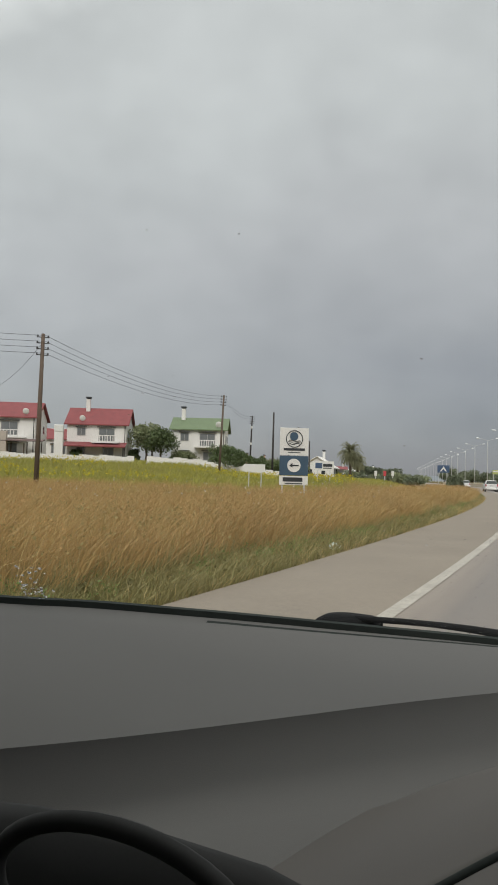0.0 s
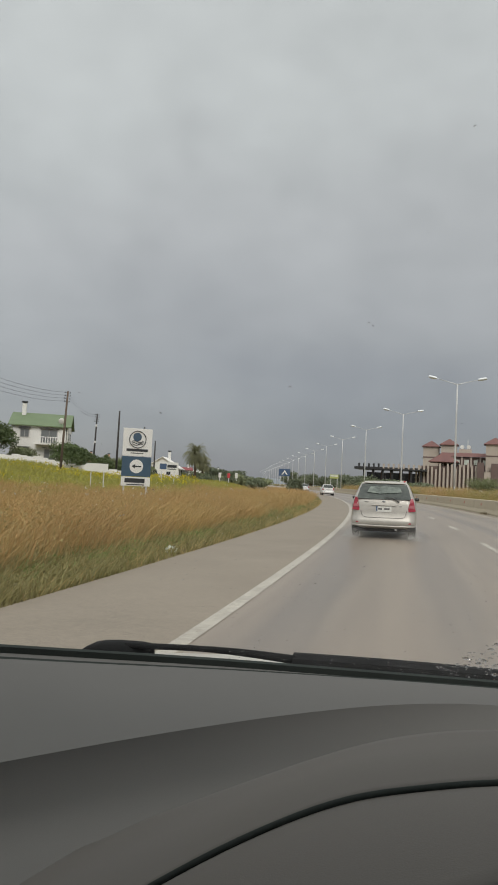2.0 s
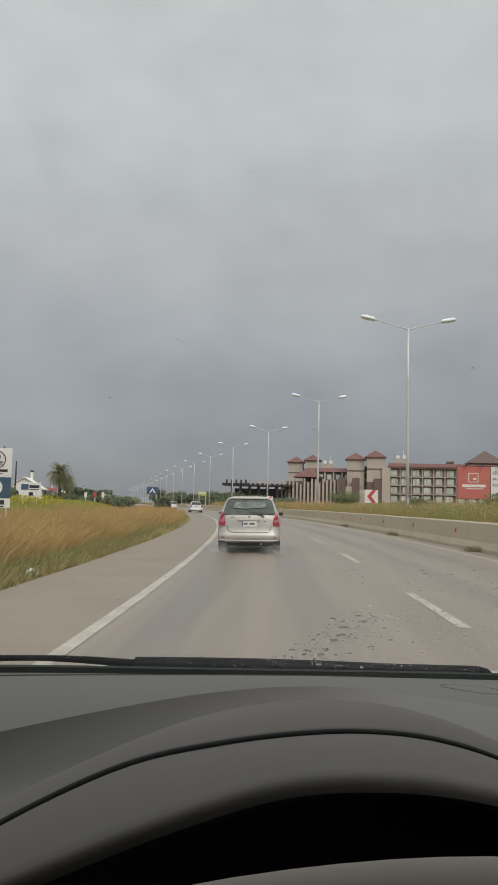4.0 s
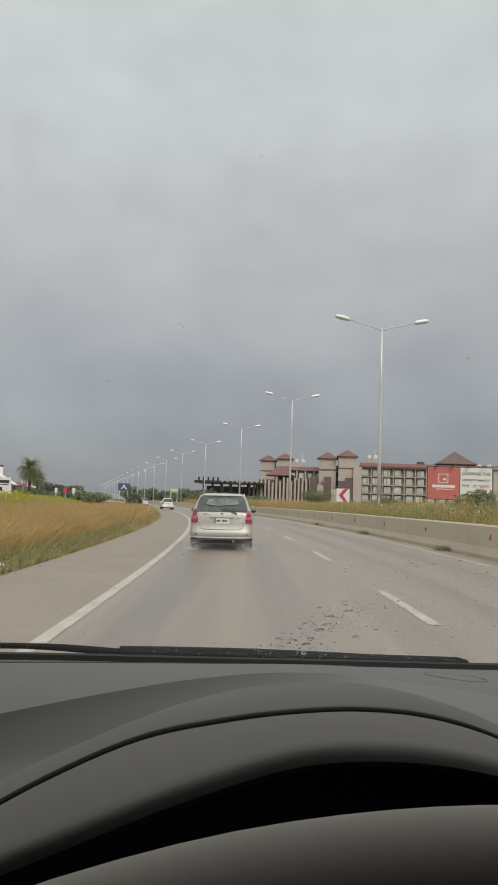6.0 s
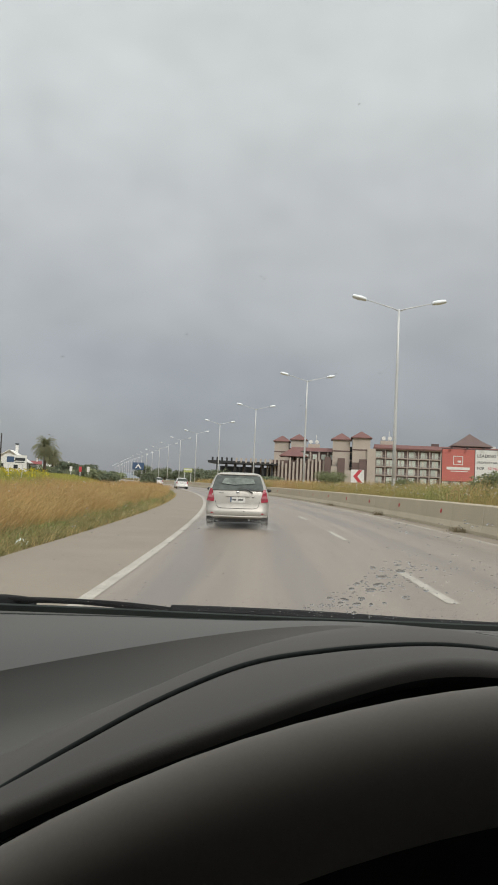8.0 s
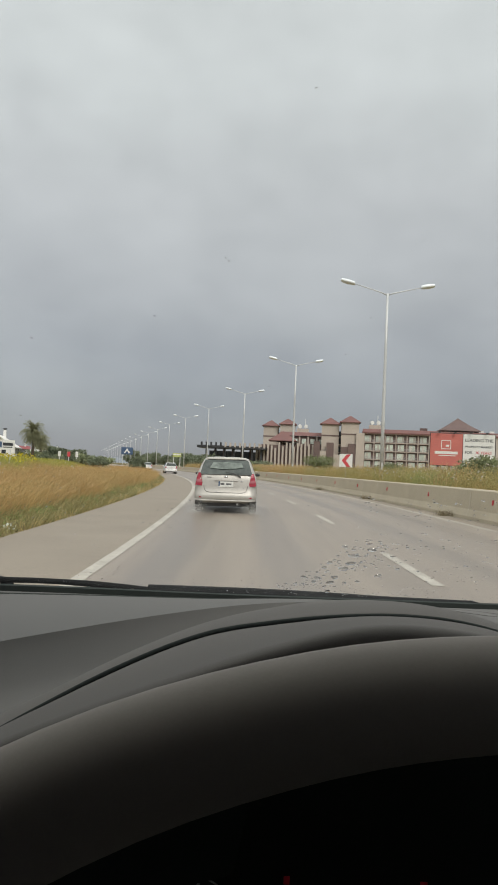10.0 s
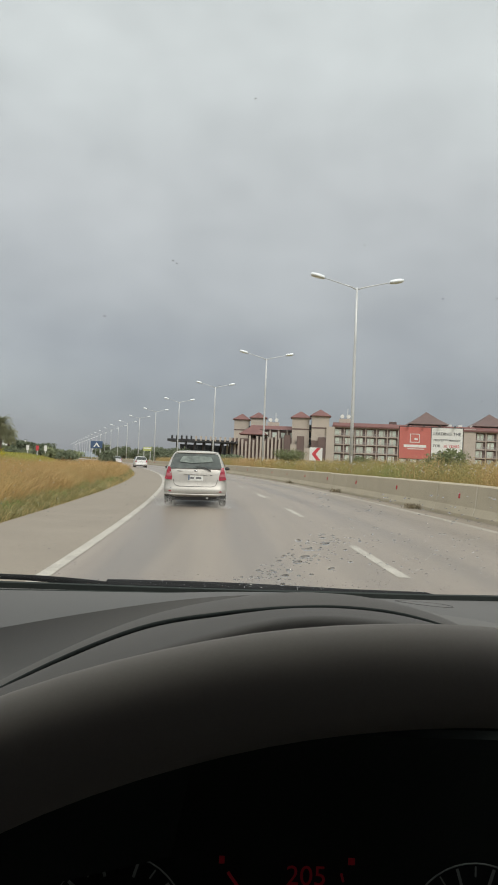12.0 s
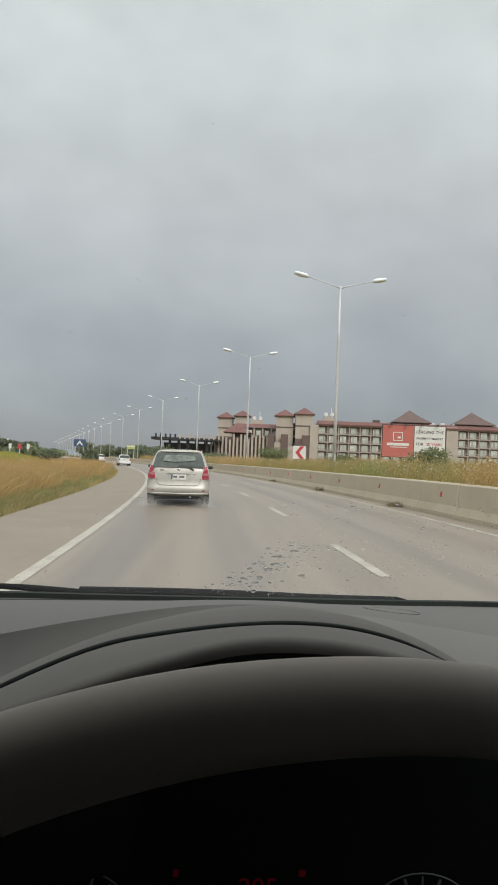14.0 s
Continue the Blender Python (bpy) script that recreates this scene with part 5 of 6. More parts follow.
        part("middle_pier", bx(-36 + 3.9 * k, 8.7, 13, 0.7, 0.7, 8.4), M_HOTEL, h)
    pyramid(-35.5, 6.0, 11.0, 14.2, 4.6, M_RUST, "porch_roof")
    # colonnade of uneven beige fins on a brown ground
    part("colonnade_wall", bx(-32, 1.0, 6.2, 26, 1.0, 12.4), M_BROWN, h, "dark brown wall behind the fins")
    for k in range(16):
        hh = 12.2 + 2.2 * ((k * 7) % 5) / 4 - 0.12 * k
        part("fin", bx(-22.0 - 1.65 * k, -0.2, hh / 2 + (0.8 if k % 3 == 0 else 0), 0.8, 1.2, hh), M_HOTEL, h, "beige vertical fin")
    # dark entrance canopy on columns
    part("canopy_roof", bx(-57, -3, 10.2, 30, 16, 1.1), M_DARKMETAL, h, "dark flat entrance canopy")
    for k in range(14):
        part("canopy_fin", bx(-70 + 2.1 * k, -10.6, 11.2, 0.7, 0.9, 2.0), M_HOTEL if k > 4 else M_DARKMETAL, h)
    for k in range(7):
        part("canopy_column", bx(-68 + 4.0 * k, -9, 5, 0.8, 0.8, 10), M_DARKMETAL, h)
        part("canopy_column", bx(-66 + 4.0 * k, 3, 5, 0.7, 0.7, 10), M_BROWN, h)
    part("lobby_front", bx(-56, 6, 4.4, 26, 0.6, 8.8), M_DARKGLASS, h, "dark lobby glazing")
    # water tanks on the roof
    for cx, cy, zz in ((5.5, 6, top + 1.9), (-27, 15, 19.0)):
        part("tank_stand", bx(cx, cy, zz + 0.9, 5.4, 3.0, 1.8), M_HOTEL, h)
        for q in (-1.4, 1.4):
            bm = bmesh.new()
            bmesh.ops.create_cone(bm, cap_ends=True, segments=14, radius1=0.85, radius2=0.85, depth=2.2, matrix=Matrix.Translation((cx + q, cy, zz + 2.9)) @ pose(0, 0, 0, 90, 0, 0))
            part("water_tank", bm, M_SIGNWHITE, h, "white round water tank", smooth=False)
        part("tank_pole", tube(bmesh.new(), [(cx + 1.0, cy, zz + 1.8), (cx + 1.0, cy, zz + 6.2)], 0.12, 6), M_SIGNWHITE, h)


build_hotel()


# ---------------------------------------------------------------- houses
def gable_house(label, m, w, d, eave, ridge_h, roofmat, wallmat=None, storeys=2, chimney=-0.3, dish=True, balcony=True, over=0.45, porch=False):
    """A house with its ridge along x; the front looks along -y."""
    wallmat = wallmat or M_WHITE
    h = thing("house", label, "house", at=m)
    bm = bmesh.new()
    v = lambda *p: bm.verts.new(p)
    f = [[v(-w / 2, y, 0), v(w / 2, y, 0), v(w / 2, y, eave), v(-w / 2, y, eave)] for y in (0, d)]
    bm.faces.new(f[0]); bm.faces.new(f[1][::-1])
    for q, sx in ((0, -1), (1, 1)):
        ap = v(sx * w / 2, d / 2, eave + ridge_h)
        a, b = (f[0][0], f[1][0]) if q == 0 else (f[0][1], f[1][1])
        c, e = (f[1][3], f[0][3]) if q == 0 else (f[1][2], f[0][2])
        bm.faces.new((a, b, c, ap, e))
    part("wall", bm, wallmat, h)
    sl = ridge_h / (d / 2)
    bm = bmesh.new()
    t = 0.16
    pr = [(-over, eave - sl * over), (d / 2, eave + ridge_h), (d + over, eave - sl * over)]
    rows = [[(x, y, z + t) for y, z in pr] + [(x, y, z) for y, z in pr[::-1]] for x in (-w / 2 - over, w / 2 + over)]
    vv = loft(bm, rows, closed=True)
    bm.faces.new(vv[0]); bm.faces.new(vv[1][::-1])
    part("roof", bm, roofmat, h)
    cx = chimney * w
    ch = part("chimney", bx(cx, d * 0.42, eave + ridge_h + 0.5, 0.62, 0.62, 2.0, bevel=0.03), wallmat, h)
    part("chimney_cap", bx(cx, d * 0.42, eave + ridge_h + 1.75, 0.85, 0.85, 0.22), M_INK, ch)
    part("chimney_pot", bx(cx, d * 0.42, eave + ridge_h + 1.57, 0.5, 0.5, 0.2), M_TRIM, ch)
    fl = eave / storeys

    def window(x, z, ww, hh):
        wd = part("window", bx(x, -0.01, z, ww + 0.16, 0.10, hh + 0.16), M_FRAME, h)
        for q in (-1, 1):
            part("pane", bx(x + q * ww / 4, -0.045, z, ww / 2 - 0.06, 0.06, hh), M_HOUSEGLASS, wd)
        part("hood", bx(x, -0.15, z + hh / 2 + 0.22, ww + 0.5, 0.4, 0.10), M_TRIM, wd)
    for k in range(storeys):
        zc = k * fl + fl * 0.56
        window(-w * 0.26, zc, 1.2, 1.1)
        if k == storeys - 1:
            window(w * 0.17, zc - 0.35, 2.3, 1.85)
        else:
            window(w * 0.20, zc - 0.2, 1.6, 1.5)
    for y in (d * 0.3, d * 0.7):
        for sx in (-1, 1):
            part("side_window", bx(sx * w / 2, y, eave * 0.75, 0.12, 0.9, 1.1), M_DARKGLASS, h)
    if balcony:
        bl = part("balcony", bx(w * 0.17, -0.75, fl + 0.05, w * 0.46, 1.5, 0.2), wallmat, h)
        for q in range(11):
            part("baluster", bx(w * 0.17 - w * 0.22 + w * 0.044 * q, -1.45, fl + 0.6, 0.09, 0.09, 0.9), wallmat, bl)
        part("handrail", bx(w * 0.17, -1.45, fl + 1.08, w * 0.46, 0.12, 0.1), wallmat, bl)
        part("downpipe", bx(w / 2 - 0.2, -0.06, eave / 2, 0.1, 0.1, eave), M_TRIM, h)
    if porch:
        bm = bmesh.new()
        loft(bm, [[(-w / 2 - 0.3, 0, fl + 0.1), (w / 2 + 0.2, 0, fl + 0.1)], [(-w / 2 - 0.3, -2.4, fl - 0.55), (w / 2 + 0.2, -2.4, fl - 0.55)], [(-w / 2 - 0.3, -2.4, fl - 0.72), (w / 2 + 0.2, -2.4, fl - 0.72)]])
        part("porch_roof", bm, roofmat, h, "red tiled porch roof")
        for q in range(4):
            part("porch_post", bx(-w / 2 + 0.1 + q * (w - 0.2) / 3, -2.2, fl / 2 - 0.3, 0.14, 0.14, fl - 0.6), M_TRIM, h)
    if dish:
        bm = bmesh.new()
        bmesh.ops.create_uvsphere(bm, u_segments=14, v_segments=6, radius=1.0, matrix=Matrix.Translation((-w * 0.24 if porch else w * 0.38, -0.4, eave + 0.75)) @ pose(0, 0, 0, 20, 0, 0) @ Matrix.Diagonal((0.48, 0.10, 0.48, 1)))
        part("satellite_dish", bm, M_SIGNWHITE, h, "white satellite dish", smooth=True)
    return h


def spot(az, d, rz=0.0, dz=0.0):
    a = radians(az)
    x, y = d * math.sin(a), d * math.cos(a)
    return pose(x, y, height(x, y) + dz, 0, 0, -az + rz)


gable_house("white two-storey house with a faded green roof", spot(-29.3, 112, -6, -0.05), 8.2, 8.0, 5.7, 1.9, M_GREENROOF, chimney=-0.34)
gable_house("white two-storey house with a red tiled roof and porch", spot(-37.2, 113, -10, -0.05), 9.0, 7.6, 5.9, 2.5, M_REDROOF, chimney=-0.22, porch=True)
gable_house("white two-storey house with a red roof behind a wooden pergola", spot(-44.6, 110, -14, -0.05), 11.0, 9.0, 6.2, 2.3, M_REDROOF, chimney=-0.2)
gable_house("small white annexe with a red roof", spot(-40.6, 126, -6, -0.05), 7.4, 5.5, 4.0, 1.6, M_REDROOF, storeys=1, chimney=0.4, dish=False, balcony=False)
gable_house("plain white flat block behind the red-roofed house", spot(-39.2, 135, 0, -0.05), 6.0, 6.0, 5.9, 0.3, M_WHITE, storeys=2, chimney=0.1, dish=False, balcony=False)
gable_house("low white gabled house near the palm tree", spot(-18.4, 172, 84, -0.6), 10.0, 7.6, 4.2, 2.4, M_WHITE, storeys=2, chimney=0.3, dish=False, balcony=False)
for k in range(5):
    gable_house("salmon pink terraced house with a red roof", spot(-25.9 + 1.35 * k, 228 - 1.0 * k, -8, -0.9), 5.4, 8.0, 4.6, 1.5, M_REDROOF, M_PINK, 2, 0.3, False, False)
for k in range(6):
    gable_house("far white house with a low roof", spot(-22.6 + 1.3 * k + (0.4 if k % 2 else 0), 330 + 25 * (k % 3), 10 * (k % 3), -0.3), 9.0, 8.0, 4.6 + (k % 2), 1.2, M_WHITE if k % 3 else M_REDROOF, M_WHITE, 2, 0.3, False, False)


def build_pergola():
    p = thing("pergola", "dark wooden pergola with a chimney stack", "pergola", at=spot(-43.2, 105, -10, -0.02))
    for x in (-3.2, -1, 1.2, 3.2):
        part("post", bx(x, 0, 1.1, 0.14, 0.14, 2.2), M_POLE, p)
        part("post", bx(x, 2.6, 1.25, 0.14, 0.14, 2.5), M_POLE, p)
    part("roof", bx(0, 1.2, 2.55, 7.4, 3.6, 0.12, m=pose(0, 0, 0, 6, 0, 0)), M_THATCH, p)
    part("oven_stack", bx(-1.6, -0.4, 1.9, 1.1, 0.9, 3.8, bevel=0.05), M_HOTEL, p)
    part("water_tank", bx(5.5, 3, 4.6, 1.3, 1.3, 1.0, bevel=0.1), M_SIGNWHITE, p)
    part("tank_stand", bx(5.5, 3, 2.05, 1.2, 1.2, 4.1), M_WHITE, p)


build_pergola()


def build_garden_wall():
    g = thing("garden_wall", "low white garden wall with uneven top before the houses", "wall", kind="structure")
    for k in range(46):
        az = -46 + k * 0.52
        a = radians(az)
        d = 99 - 0.1 * k
        x, y = d * math.sin(a), d * math.cos(a)
        hh = 0.75 + 0.25 * ((k * 5) % 7) / 7
        if 22 < k < 25:
            continue
        o = part("wall_panel", bx(0, 0, hh / 2, 1.0, 0.2, hh), M_WHITE, g)
        o.matrix_basis = pose(x, y, height(x, y) - 0.02, 0, 0, -az)


build_garden_wall()


# ---------------------------------------------------------------- utility poles and cables
def utility_pole(m, hh, label, dark=False, insulators=True, lean=0.0, marks=False):
    p = thing("utility_pole", label, "utility pole", "utility poles in the field", at=m @ pose(0, 0, 0, 0, lean, 0))
    part("pole", tube(bmesh.new(), [(0, 0, -0.3), (0, 0, hh * 0.5), (0, 0, hh)], [0.15, 0.13, 0.10], 9), M_POLEDK if dark else M_POLE, p, smooth=True)
    if insulators:
        for k in range(4):
            z = hh - 0.2 - 0.34 * k
            arm = part("insulator_bracket", bx(0.16, 0, z, 0.28, 0.05, 0.05), M_TRIM, p)
            part("insulator", tube(bmesh.new(), [(0.30, 0, z - 0.03), (0.30, 0, z + 0.12)], 0.045, 7), M_TRIM, arm)
            arm2 = part("insulator_bracket", bx(-0.16, 0, z, 0.28, 0.05, 0.05), M_TRIM, p)
            part("insulator", tube(bmesh.new(), [(-0.30, 0, z - 0.03), (-0.30, 0, z + 0.12)], 0.045, 7), M_TRIM, arm2)
    if marks:
        for z in (hh * 0.5, hh * 0.78):
            part("white_band", tube(bmesh.new(), [(0, 0, z), (0, 0, z + 0.35)], 0.135, 9), M_SIGNWHITE, p)
    return p


tops = {}
for nm, az, d, hh, dark, lean, lab in (
        ("a", -41.6, 43, 9.0, False, 0.5, "tall weathered wooden utility pole with insulators"),
        ("b", -44.8, 52, 9.0, True, -1.0, "dark wooden utility pole with insulators"),
        ("c", -27.6, 86, 9.2, False, 2.0, "brown leaning wooden utility pole"),
        ("d", -25.2, 112, 9.0, True, 1.5, "dark leaning pole with white bands"),
        ("e", -23.4, 96, 8.6, True, 0.2, "dark tarred utility pole"),
        ("f", -20.5, 128, 7.0, True, 0.0, "dark far utility pole"),
        ("g", -21.4, 118, 8.4, True, 0.0, "dark tarred pole with a slanting brace"),
        ("h", -22.6, 150, 8.4, True, 0.0, "thin dark far pole")):
    m = spot(az, d)
    utility_pole(m, hh, lab, dark, nm in "abcd", lean, nm == "d")
    tops[nm] = m @ Vector((0, 0, hh))
m = spot(-21.4, 118)
single("pole_brace", tube(bmesh.new(), [(-2.9, 0, -0.2), (0, 0, 8.0)], 0.12, 8), M_POLEDK, "dark slanting brace leaning on a pole", "pole brace", at=m)


def cable(p, q, sag, r=0.012):
    p, q = Vector(p), Vector(q)
    bm = tube(bmesh.new(), [p.lerp(q, k / 14) - Vector((0, 0, sag * 4 * (k / 14) * (1 - k / 14))) for k in range(15)], r, 4)
    single("overhead_cable", bm, M_CABLE, "thin black overhead cable between the poles", "cable", "overhead cables")


ta, tb, tc, td = (tops[k] for k in "abcd")
for k in range(4):
    dz = Vector((0.28, 0, -0.12 - 0.34 * k))
    cable(ta + dz, tc + dz, 0.9)
    cable(ta + dz, Vector((-46, 18, ta.z + 1.0 - 0.34 * k)), 0.4)
    if k < 2:
        cable(tc + dz, td + dz, 0.8)
        cable(tb + dz, Vector((-58, 22, tb.z + 0.5 - 0.3 * k)), 0.4)
cable(ta - Vector((0, 0, 0.6)), tb - Vector((0, 0, 2.4)), 0.3)


# ---------------------------------------------------------------- signs
def words(text, size, mat, parent, m, lab=""):
    cu = bpy.data.curves.new("lettering", "FONT")
    cu.body, cu.size, cu.align_x, cu.extrude, cu.offset = text, size, "CENTER", 0.002, 0.006
    cu.materials.append(mat)
    o = new("lettering", cu)
    o.parent = parent
    o.matrix_basis = m
    return o


def disc(r, mat, parent, name, x, y, z, depth=0.012, seg=32, r2=None):
    bm = bmesh.new()
    bmesh.ops.create_cone(bm, cap_ends=True, segments=seg, radius1=r, radius2=r, depth=depth, matrix=Matrix.Translation((x, y, z)) @ pose(0, 0, 0, 90, 0, 0))
    return part(name, bm, mat, parent)


def ring(r, t, mat, parent, name, x, y, z, a0=0, a1=360):
    bm = tube(bmesh.new(), [(x + r * math.cos(radians(a)), y, z + r * math.sin(radians(a))) for a in xs(a0, a1, 32)], t, 6, a1 - a0 < 360)
    return part(name, bm, mat, parent)


def build_board():
    """Three panels over one another on two posts."""
    b = thing("direction_board", "tall white and navy three-panel board with an arrow, beside the road", "sign board", at=spot(-21.8, 29.0, 12, 0.42))
    for x in (-0.45, 0.45):
        part("post", bx(x, 0.06, 1.05, 0.06, 0.06, 3.2), M_GALV, b)
    p1 = part("top_panel", bx(0, 0, 2.17, 1.16, 0.04, 1.10, bevel=0.006), M_SIGNWHITE, b, "white panel with a dark round emblem")
    ring(0.33, 0.018, M_INK, p1, "emblem_ring", 0.0, -0.03, 2.28)
    disc(0.17, M_SIGNNAVY, p1, "emblem_disc", -0.02, -0.028, 2.38)
    for k, (z, w) in enumerate(((2.20, 0.46), (2.14, 0.52), (2.08, 0.44))):
        part("emblem_wave", tube(bmesh.new(), [(-w / 2 + w * q / 8, -0.03, z + 0.03 * math.sin(q * 0.9 + k)) for q in range(9)], 0.012, 5), M_INK, p1)
    part("lettering_bar", bx(0, -0.026, 1.86, 0.86, 0.008, 0.10), M_INK, p1, "dark bar of lettering")
    part("lettering_bar", bx(0, -0.026, 1.74, 0.5, 0.008, 0.03), M_INK, p1)
    p2 = part("middle_panel", bx(0, 0, 1.21, 1.16, 0.04, 0.78, bevel=0.006), M_SIGNNAVY, b, "navy panel with a white disc and arrow")
    disc(0.27, M_SIGNWHITE, p2, "white_disc", 0, -0.026, 1.22)
    bm = bmesh.new()
    prism(bm, [(-0.19, 1.22), (-0.06, 1.31), (-0.06, 1.245), (0.19, 1.245), (0.19, 1.195), (-0.06, 1.195), (-0.06, 1.13)], 0.008)
    o = part("arrow", bm, M_INK, p2)
    o.matrix_basis = pose(0, -0.042, 0)
    p3 = part("lower_panel", bx(0, 0, 0.62, 1.16, 0.04, 0.36, bevel=0.006), M_SIGNWHITE, b, "white panel with dark lettering bars")
    part("lettering_bar", bx(-0.04, -0.026, 0.66, 0.80, 0.008, 0.17), M_INK, p3)
    part("lettering_bar", bx(0, -0.026, 0.50, 0.7, 0.008, 0.04), M_INK, p3)


build_board()


def arrow_sign(label, m, mat, w, hh, z, bars):
    s = thing("arrow_sign", label, "sign", at=m)
    for x in (-w * 0.28, w * 0.32):
        part("post", bx(x, 0.05, z / 2, 0.06, 0.06, z + hh * 0.6), M_GALV, s)
    bm = prism(bmesh.new(), [(-w / 2 - 0.25, z), (-w / 2, z + hh / 2), (w / 2, z + hh / 2), (w / 2, z - hh / 2), (-w / 2, z - hh / 2)], 0.04)
    pl = part("panel", bm, mat, s)
    for x, zz, bw, bh, bmat in bars:
        part("lettering_bar", bx(x, -0.006, z + zz, bw, 0.01, bh), bmat, pl)


arrow_sign("blank white arrow-shaped road sign on two posts", spot(-24.8, 52, 10, -0.05), M_SIGNWHITE, 1.5, 0.55, 1.75, ())
arrow_sign("white arrow-shaped sign with a blue block and lettering bars", spot(-19.4, 66, 6, -0.05), M_SIGNWHITE, 1.9, 0.85, 1.65, ((-0.42, 0.02, 0.62, 0.5, M_SIGNBLUE), (0.38, 0.06, 0.85, 0.26, M_INK), (0.36, -0.2, 0.8, 0.08, M_INK)))


def chevron(m):
    c = thing("chevron_sign", "square white road sign with a red chevron", "chevron sign", "chevron signs on the bend", at=m)
    part("post", bx(0, 0.05, 0.8, 0.06, 0.06, 1.7), M_GALV, c)
    pl = part("panel", bx(0, 0, 1.35, 0.9, 0.03, 0.9, bevel=0.006), M_SIGNWHITE, c)
    bm = prism(bmesh.new(), [(-0.30, 1.35), (0.06, 1.78), (0.33, 1.78), (-0.02, 1.35), (0.33, 0.92), (0.06, 0.92)], 0.01)
    o = part("chevron", bm, M_SIGNRED, pl, "red chevron")
    o.matrix_basis = pose(0, -0.027, 0)


for s0, o0 in ((48.5, 8.6), (98, 8.6)):
    x, y = road(s0, o0)
    chevron(pose(x, y, height(x, y) - 0.02, 0, 0, heading(s0)))


def build_billboard():
    b = thing("billboard", "large roadside billboard, coral red beside white with dark lettering", "billboard", at=spot(15.8, 118, 8, 0))
    W, H, z0 = 9.8, 5.0, 3.0
    part("frame", bx(0, 0.18, z0 + H / 2, W + 0.2, 0.3, H + 0.2), M_TRIM, b, "dark steel frame")
    for x in (-2.4, 2.2):
        part("post", bx(x, 0.4, (z0 + H) / 2, 0.5, 0.4, z0 + H), M_SIGNWHITE, b)
    red = part("red_panel", bx(-2.45, 0, z0 + H / 2, 4.9, 0.06, H), M_BBRED, b, "coral red panel with a white emblem")
    wht = part("white_panel", bx(2.5, -0.002, z0 + H / 2, 4.8, 0.06, H), M_SIGNWHITE, b, "white panel with lettering")
    for q in ((-2.5, 6.9, 1.5, 0.1), (-2.5, 5.6, 1.5, 0.1), (-3.2, 6.25, 0.1, 1.3), (-1.8, 6.25, 0.1, 1.3)):
        part("emblem_line", bx(q[0], -0.04, q[1], q[2], 0.02, q[3]), M_SIGNWHITE, red)
    part("emblem_line", bx(-2.3, -0.04, 6.1, 0.5, 0.02, 0.3), M_SIGNWHITE, red)
    part("lettering_bar", bx(-2.45, -0.04, 5.0, 3.5, 0.02, 0.42), M_SIGNWHITE, red)
    part("lettering_bar", bx(-2.3, -0.04, 4.55, 2.6, 0.02, 0.12), M_SIGNWHITE, red)
    words("LEADING THE", 0.68, M_INK, wht, pose(2.5, -0.05, z0 + 3.85, 90, 0, 0))
    words("PROPERTY MARKET", 0.47, M_INK, wht, pose(2.5, -0.05, z0 + 2.9, 90, 0, 0))
    words("FOR", 0.60, M_INK, wht, pose(0.95, -0.05, z0 + 1.95, 90, 0, 0))
    words("30 YEARS", 0.60, M_SIGNRED, wht, pose(3.2, -0.05, z0 + 1.95, 90, 0, 0))
    part("lettering_bar", bx(2.5, -0.04, z0 + 1.2, 2.8, 0.02, 0.14), M_INK, wht)
    part("lettering_bar", bx(2.5, -0.04, z0 + 0.8, 3.6, 0.02, 0.14), M_INK, wht)
    for x in (-3.6, -1.2, 1.2, 3.6):
        part("floodlight", bx(x, -0.5, z0 + H + 0.2, 0.3, 0.4, 0.2), M_TRIM, b)


build_billboard()
rs = thing("round_sign", "round road sign seen from its grey back", "sign", at=spot(22.8, 46, 0, -0.02))
part("post", bx(0, 0.04, 1.2, 0.07, 0.07, 2.4), M_SIGNWHITE, rs)
disc(0.48, M_SIGNGREY, rs, "plate", 0, 0, 2.0, 0.03)

# far roadside: lime board at the turn-off, blue direction sign, small white boards
fb = thing("lime_board", "lime green and yellow board at the turn-off", "sign board", at=spot(-6.3, 226, 0, 0))
part("panel", bx(0, 0, 4.3, 2.6, 0.3, 1.2, bevel=0.03), M_YGREEN, fb)
part("band", bx(0, -0.17, 4.5, 2.3, 0.05, 0.35), M_SIGNWHITE, fb)
for x in (-1.3, 1.3):
    part("post", bx(x * 0.75, 0, 1.9, 0.2, 0.2, 3.8), M_GALV, fb)
bs = thing("direction_sign", "blue direction sign on two posts at the roadside", "sign", at=spot(-10.2, 142, 0, 0))
part("panel", bx(0, 0, 3.5, 2.2, 0.08, 1.4, bevel=0.02), M_SIGNBLUE, bs)
bm = prism(bmesh.new(), [(-0.62, 3.05), (0, 4.0), (0.62, 3.05), (0.36, 3.05), (0, 3.55), (-0.36, 3.05)], 0.03)
o = part("symbol", bm, M_SIGNWHITE, bs)
o.matrix_basis = pose(0, -0.075, 0)
for x in (-0.8, 0.8):
    part("post", bx(x, 0.07, 1.7, 0.09, 0.09, 3.5), M_GALV, bs)
